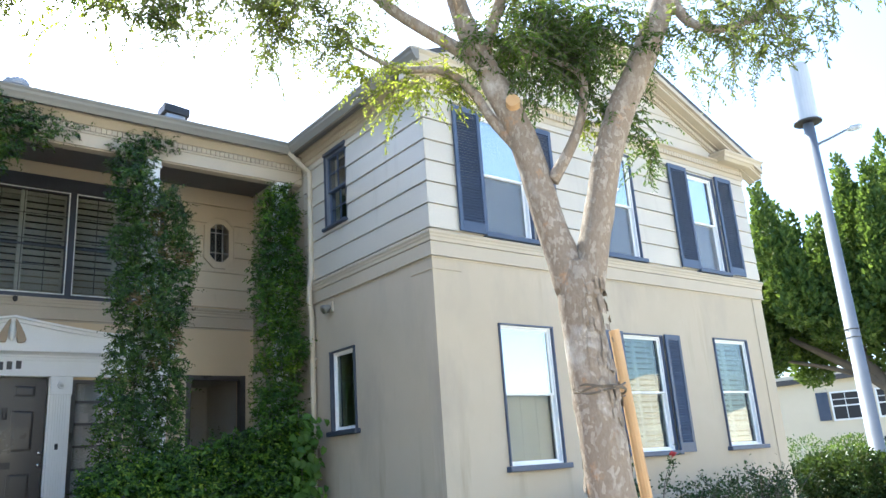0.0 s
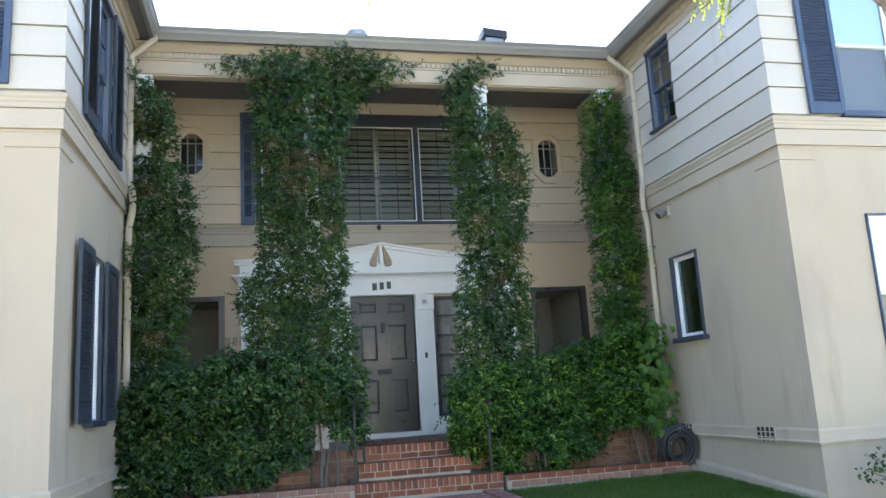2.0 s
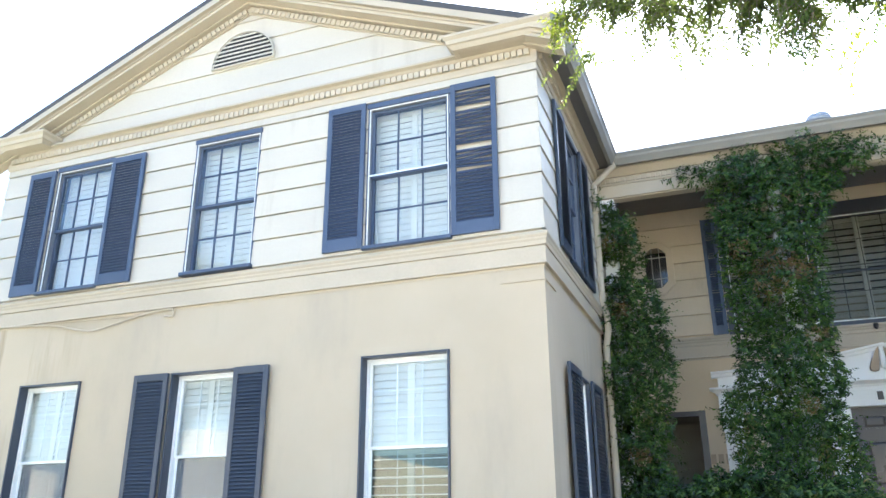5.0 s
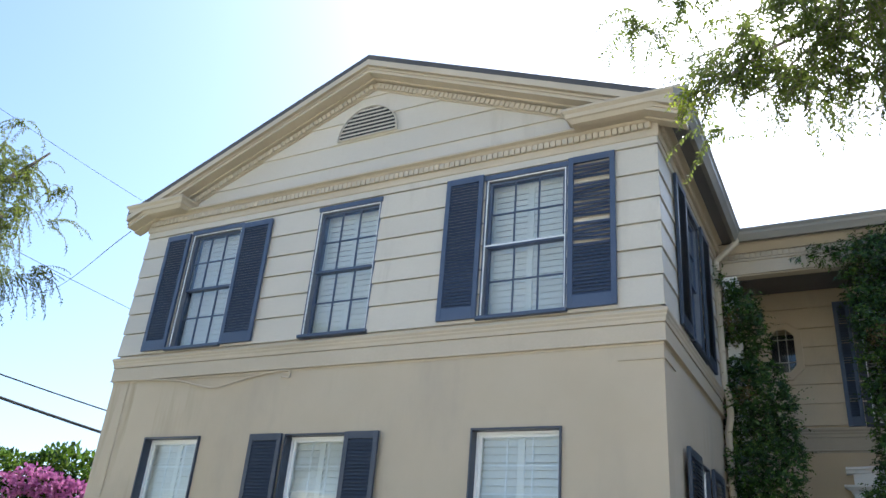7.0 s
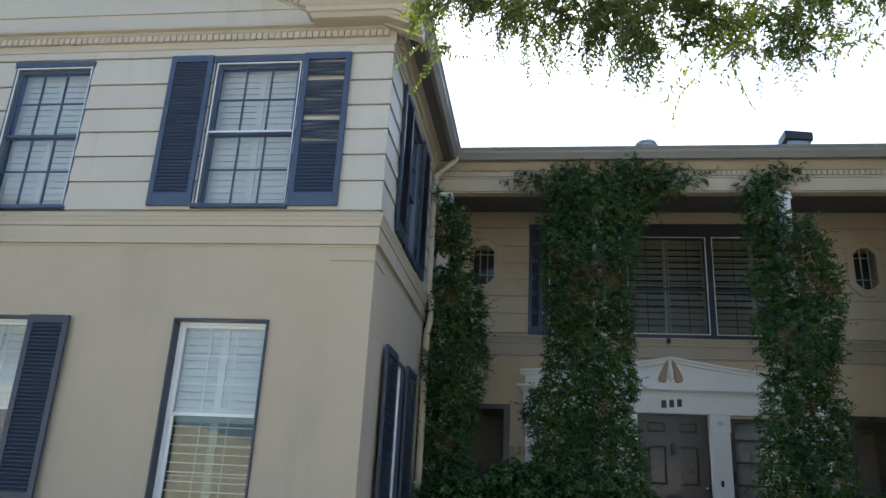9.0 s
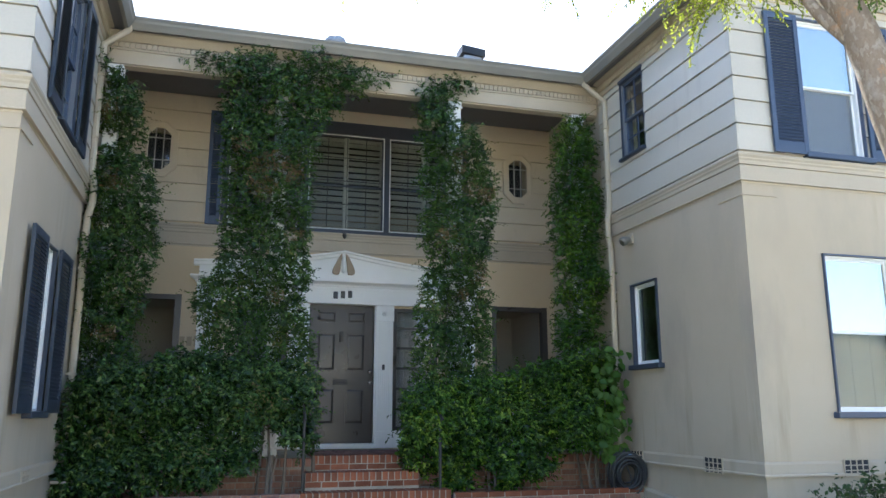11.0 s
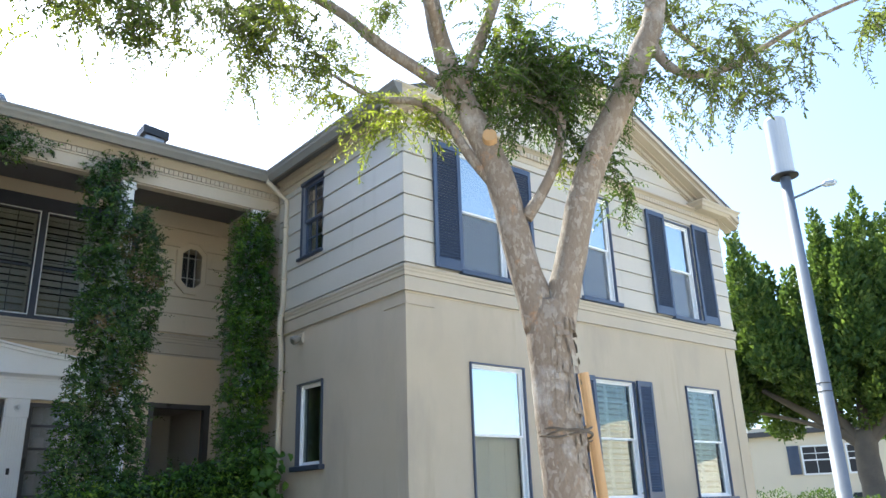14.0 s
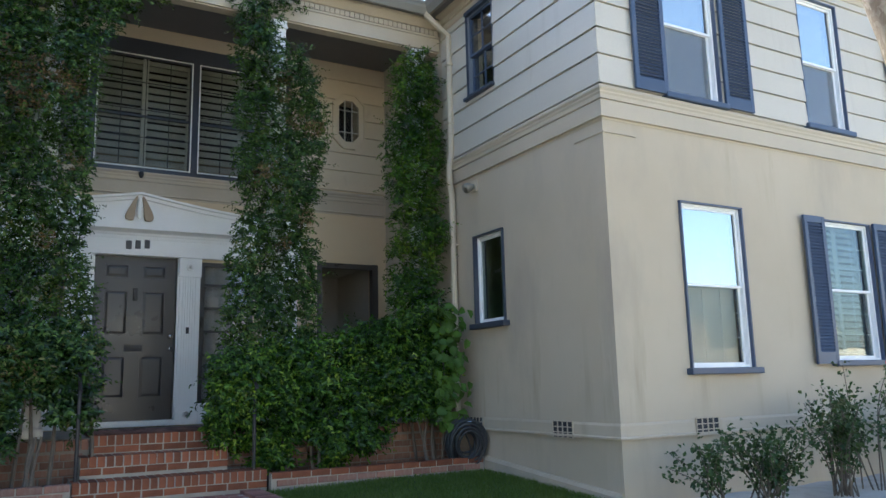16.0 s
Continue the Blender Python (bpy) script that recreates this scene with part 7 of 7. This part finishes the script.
t = thing("far_tree", pose(0, 0, 0), "large dense dark green street tree with upright sunlit plumes", "tree")
c = polar(66.3, 33.0)
bm = bmesh.new()
tube(bm, smooth_line([(c.x, c.y, -0.4, 0.55), (c.x, c.y, 1.0, 0.42), (c.x, c.y, 2.6, 0.42), (c.x + 0.1, c.y, 3.2, 0.36)], 5), 14, 0.12, 2)
part("trunk", bm, "far_bark", t, smooth=True)
side = Vector((math.cos(radians(66.3)), -math.sin(radians(66.3)), 0))
for off, zt, rr in ((-3.2, 5.0, 0.22), (-1.6, 6.5, 0.24), (0.3, 7.0, 0.24), (2.0, 5.6, 0.22), (3.2, 4.6, 0.18), (-4.3, 4.4, 0.12)):
    q = c + side * off
    bm = bmesh.new()
    tube(bm, smooth_line([(c.x, c.y, 2.6, rr), ((c.x * 2 + q.x) / 3, (c.y * 2 + q.y) / 3, 3.5, rr * 0.8), (q.x, q.y, zt, rr * 0.4)], 5), 8, 0.1, 2)
    part("limb", bm, "far_bark", t, smooth=True)
gt = random.Random(9)
blobs = []
back = Vector((side.y, -side.x, 0))
for k in range(76):
    off, dep = gt.uniform(-4.9, 5.8), gt.uniform(-2.6, 2.6)
    edge = max(0.0, 1 - (off / 6.2) ** 2)
    foot = 4.0 + gt.random() * (0.6 + 4.3 * edge)
    tall, wide_ = gt.uniform(2.0, 3.4), gt.uniform(0.60, 0.95)
    lean = gt.uniform(-0.25, 0.25)
    for j in range(4):
        f = j / 3
        q = c + side * (off + lean * f) + back * dep
        r_ = wide_ * (1 - 0.72 * f)
        blobs.append((q.x, q.y, foot + tall * f, r_, r_, tall * 0.28))
leafy_mass(t, blobs, 138000, (0.13, 0.26), "far_leaf", 41, up_bias=1.1)

house = thing("far_house", pose(0, 0, 0), "cream stucco house across the side street with dark windows", "house")
hc = polar(64, 52.0)
dx = Vector((math.cos(radians(64)), -math.sin(radians(64)), 0))
ang = -64


def hloc(u, v, z):
    return pose(hc.x, hc.y, 0, 0, 0, ang) @ pose(u, v, z)


def hpart(name, bm, material, label="", par=None):
    ob = part(name, bm, material, par or house, label)
    if par is None:
        ob.matrix_local = pose(hc.x, hc.y, 0, 0, 0, ang)
    return ob


hpart("wall", boxes((-4.2, 14, 0, 6, -0.5, 5.0)), "far_wall")
hpart("wall", boxes((-8.5, -4.2, 1.2, 6, -0.5, 4.3)), "far_wall")
hpart("roof", prism(bmesh.new(), [(-9, 4.3), (14.5, 5.0), (14.5, 5.25), (-9, 4.6)], -0.35, 6.4), "shingle")
for u, w, z0, z1 in ((-0.6, 1.4, 2.25, 3.75), (1.6, 1.0, 2.25, 3.75), (7.2, 1.2, 2.25, 3.75)):
    wd = hpart("window", frame_bars(w + 0.2, z1 - z0 + 0.2, 0.1, -0.08, 0.02, u, z0 - 0.1), "vinyl")
    bm = plate(bmesh.new(), u - w / 2, u + w / 2, -0.03, z0, z1)
    part("pane", bm, "dark", wd)
    bm = boxes((u - 0.02, u + 0.02, -0.06, -0.028, z0, z1), (u - w / 2, u + w / 2, -0.061, -0.027, (z0 + z1) / 2 - 0.04, (z0 + z1) / 2 + 0.04), (u - w / 2, u + w / 2, -0.059, -0.029, z0 + (z1 - z0) * 0.75 - 0.02, z0 + (z1 - z0) * 0.75 + 0.02))
    part("muntins", bm, "vinyl", wd)
wd = hpart("window", frame_bars(2.0, 1.4, 0.1, 1.1, 1.22, -5.6, 2.5), "vinyl")
part("pane", plate(bmesh.new(), -6.5, -4.7, 1.15, 2.6, 3.8), "dark", wd)
part("muntins", boxes(*[(-6.5 + 0.6 * k - 0.02, -6.5 + 0.6 * k + 0.02, 1.10, 1.148, 2.6, 3.8) for k in (1, 2)], (-6.5, -4.7, 1.101, 1.147, 3.15, 3.22)), "vinyl", wd)
hpart("shutter", boxes((-2.15, -1.5, -0.08, 0.0, 2.2, 3.85)), "blue", "slate blue shutter")
hpart("wall_light", boxes((3.2, 3.5, -0.2, 0.0, 3.9, 4.3)), "metal")
hpart("foundation_vent", boxes((1.0, 1.7, -0.05, 0.0, 0.75, 1.1)), "dark")


def shrub(az, dist, w, hgt, n, material, seed, label, category="hedge", depth=0.8):
    q = polar(az, dist)
    t = thing("hedge" if category == "hedge" else "shrub", pose(0, 0, 0), label, category)
    g = random.Random(seed)
    sd2 = Vector((math.cos(radians(az)), -math.sin(radians(az)), 0))
    bl = []
    for k in range(9):
        p = q + sd2 * g.uniform(-w, w) + Vector((-sd2.y, sd2.x, 0)) * g.uniform(-depth, depth) * 0.4
        bl.append((p.x, p.y, hgt * g.uniform(0.35, 0.62) - 0.4, w * 0.45, depth * 0.7, hgt * 0.42))
    leafy_mass(t, bl, n, (0.05, 0.10), material, seed, "foliage", 0.55)
    for k in range(4):
        p = q + sd2 * g.uniform(-w * 0.7, w * 0.7)
        bm = bmesh.new()
        tube(bm, smooth_line([(p.x, p.y, -0.42, 0.03), (p.x + 0.05, p.y, hgt * 0.2, 0.02), (p.x, p.y + 0.1, hgt * 0.4, 0.012)], 4), 6)
        part("stem", bm, "stem", t)


shrub(62.6, 17.0, 1.3, 1.25, 16000, "rose", 51, "clipped green hedge beside the pavement")
shrub(64.5, 24.0, 3.2, 1.6, 9000, "leaf_dark", 52, "dark green hedge beyond the pavement")
shrub(70.0, 30.0, 4.0, 1.5, 6000, "leaf_dark", 53, "low dark hedge before the house")

# ---- street side to the left: fence, flowers, lines ----
q = polar(-56.3, 23.0)
t = thing("flowering_hedge", pose(0, 0, 0), "bougainvillea hedge with magenta blossom over a pale fence", "hedge")
sd3 = Vector((math.cos(radians(-56.3)), -math.sin(radians(-56.3)), 0))
g = random.Random(61)
green, pink = [], []
for k in range(16):
    p = q + sd3 * (-4.5 + 9 * (k + g.uniform(-0.3, 0.3)) / 15)
    green.append((p.x, p.y, g.uniform(3.0, 3.6), 0.7, 0.7, 0.6))
    green.append((p.x, p.y, 2.4, 0.6, 0.6, 0.55))
    pink.append((p.x + 0.45, p.y - 0.5, g.uniform(2.75, 3.1), 0.6, 0.5, 0.32))
leafy_mass(t, green, 16000, (0.10, 0.18), "ivy_light", 62, "foliage")
leafy_mass(t, pink, 7000, (0.07, 0.12), "petal", 63, "blossom", 0.8)
for k in range(5):
    p = q + sd3 * (-4 + 2 * k)
    bm = bmesh.new()
    tube(bm, [(p.x, p.y, -0.4, 0.06), (p.x + 0.1, p.y, 2.2, 0.04)], 6)
    part("stem", bm, "stem", t)
t = thing("fence", pose(q.x, q.y, -0.46, 0, 0, 54.95), "pale cream boarded fence under the blossom", "fence")
for k in range(40):
    part("board", boxes((-6 + 0.3 * k, -6 + 0.3 * k + 0.285, -0.75, -0.72, 0, 2.55)), "antenna", t)
part("cap_rail", boxes((-6, 6, -0.78, -0.69, 2.55, 2.62)), "antenna", t)


def overhead(az0, el0, az1, el1, dist, r_, sag=0.15):
    a, b = polar(az0, dist, 0), polar(az1, dist, 0)
    a.z, b.z = 1.1 + el0 * dist, 1.1 + el1 * dist
    m_ = (a + b) / 2
    pipe("overhead_cable", [tuple(a), (m_.x, m_.y, m_.z - sag), tuple(b)], r_, "cable", "dark overhead utility cable", "cable", 5, 8)


overhead(-75, 0.242, -49, 0.160, 24, 0.022)
overhead(-75, 0.222, -49, 0.134, 24, 0.045)
overhead(-75, 0.40, -48, 0.27, 26, 0.010)
overhead(-75, 0.56, -48, 0.40, 26, 0.008)
pipe("overhead_cable", [(-26.1, 1.7, 8.8), (-18.0, -1.6, 6.9), (-10.90, -5.16, 5.62)], 0.006, "cable", "thin dark service cable strung to the eave", "cable", 5, 8)
t = thing("side_tree", pose(0, 0, 0), "thin-leaved street tree with hanging sprays at the pavement", "tree")
q = polar(-71.4, 9.5)
bm = bmesh.new()
tube(bm, smooth_line([(q.x, q.y, -0.4, 0.17), (q.x + 0.1, q.y, 1.4, 0.13), (q.x + 0.2, q.y + 0.1, 2.6, 0.11)], 6), 12, 0.1, 5)
part("trunk", bm, "bark", t, smooth=True)
rows_ = []
for ex, ey, ez in ((1.6, 0.6, 4.2), (1.3, 1.0, 5.2), (0.2, 0.4, 5.6), (-1.5, 0.5, 4.8), (1.7, -0.4, 3.5)):
    bm = bmesh.new()
    ln_ = smooth_line([(q.x + 0.2, q.y + 0.1, 2.5, 0.07), (q.x + ex * 0.5, q.y + ey * 0.5, (2.5 + ez) / 2 + 0.3, 0.045), (q.x + ex, q.y + ey, ez, 0.012)], 6)
    tube(bm, ln_, 8, 0.05, 5)
    part("limb", bm, "bark", t, smooth=True)
    for r3 in ln_[5::2]:
        rows_.append((r3[0], r3[1], r3[2] - 0.1, 0.30, 95, 0.45))
spray_set("foliage", "leaf", rows_, t, seed=71)
# Unseen house fronts, added to bounce sunlight and fill the windows' reflections.
roofline = [(-150, -0.5), (150, -0.5)]
for k in range(24):
    x0, hgt = 150 - k * 12.5, (4.6, 3.4, 5.6, 4.0, 3.2, 5.0)[k % 6]
    roofline += [(x0, 2.6), (x0 - 1.5, 2.6), (x0 - 1.5, hgt), (x0 - 6, hgt + 0.9), (x0 - 10.5, hgt), (x0 - 10.5, 2.6)]
ob = finish("backdrop", prism(bmesh.new(), roofline + [(-150, 2.6)], -33.4, -33.0), "bounce_white")
tagged(ob, "unseen pale house fronts added to bounce light at the porch", "backdrop", kind="structure")
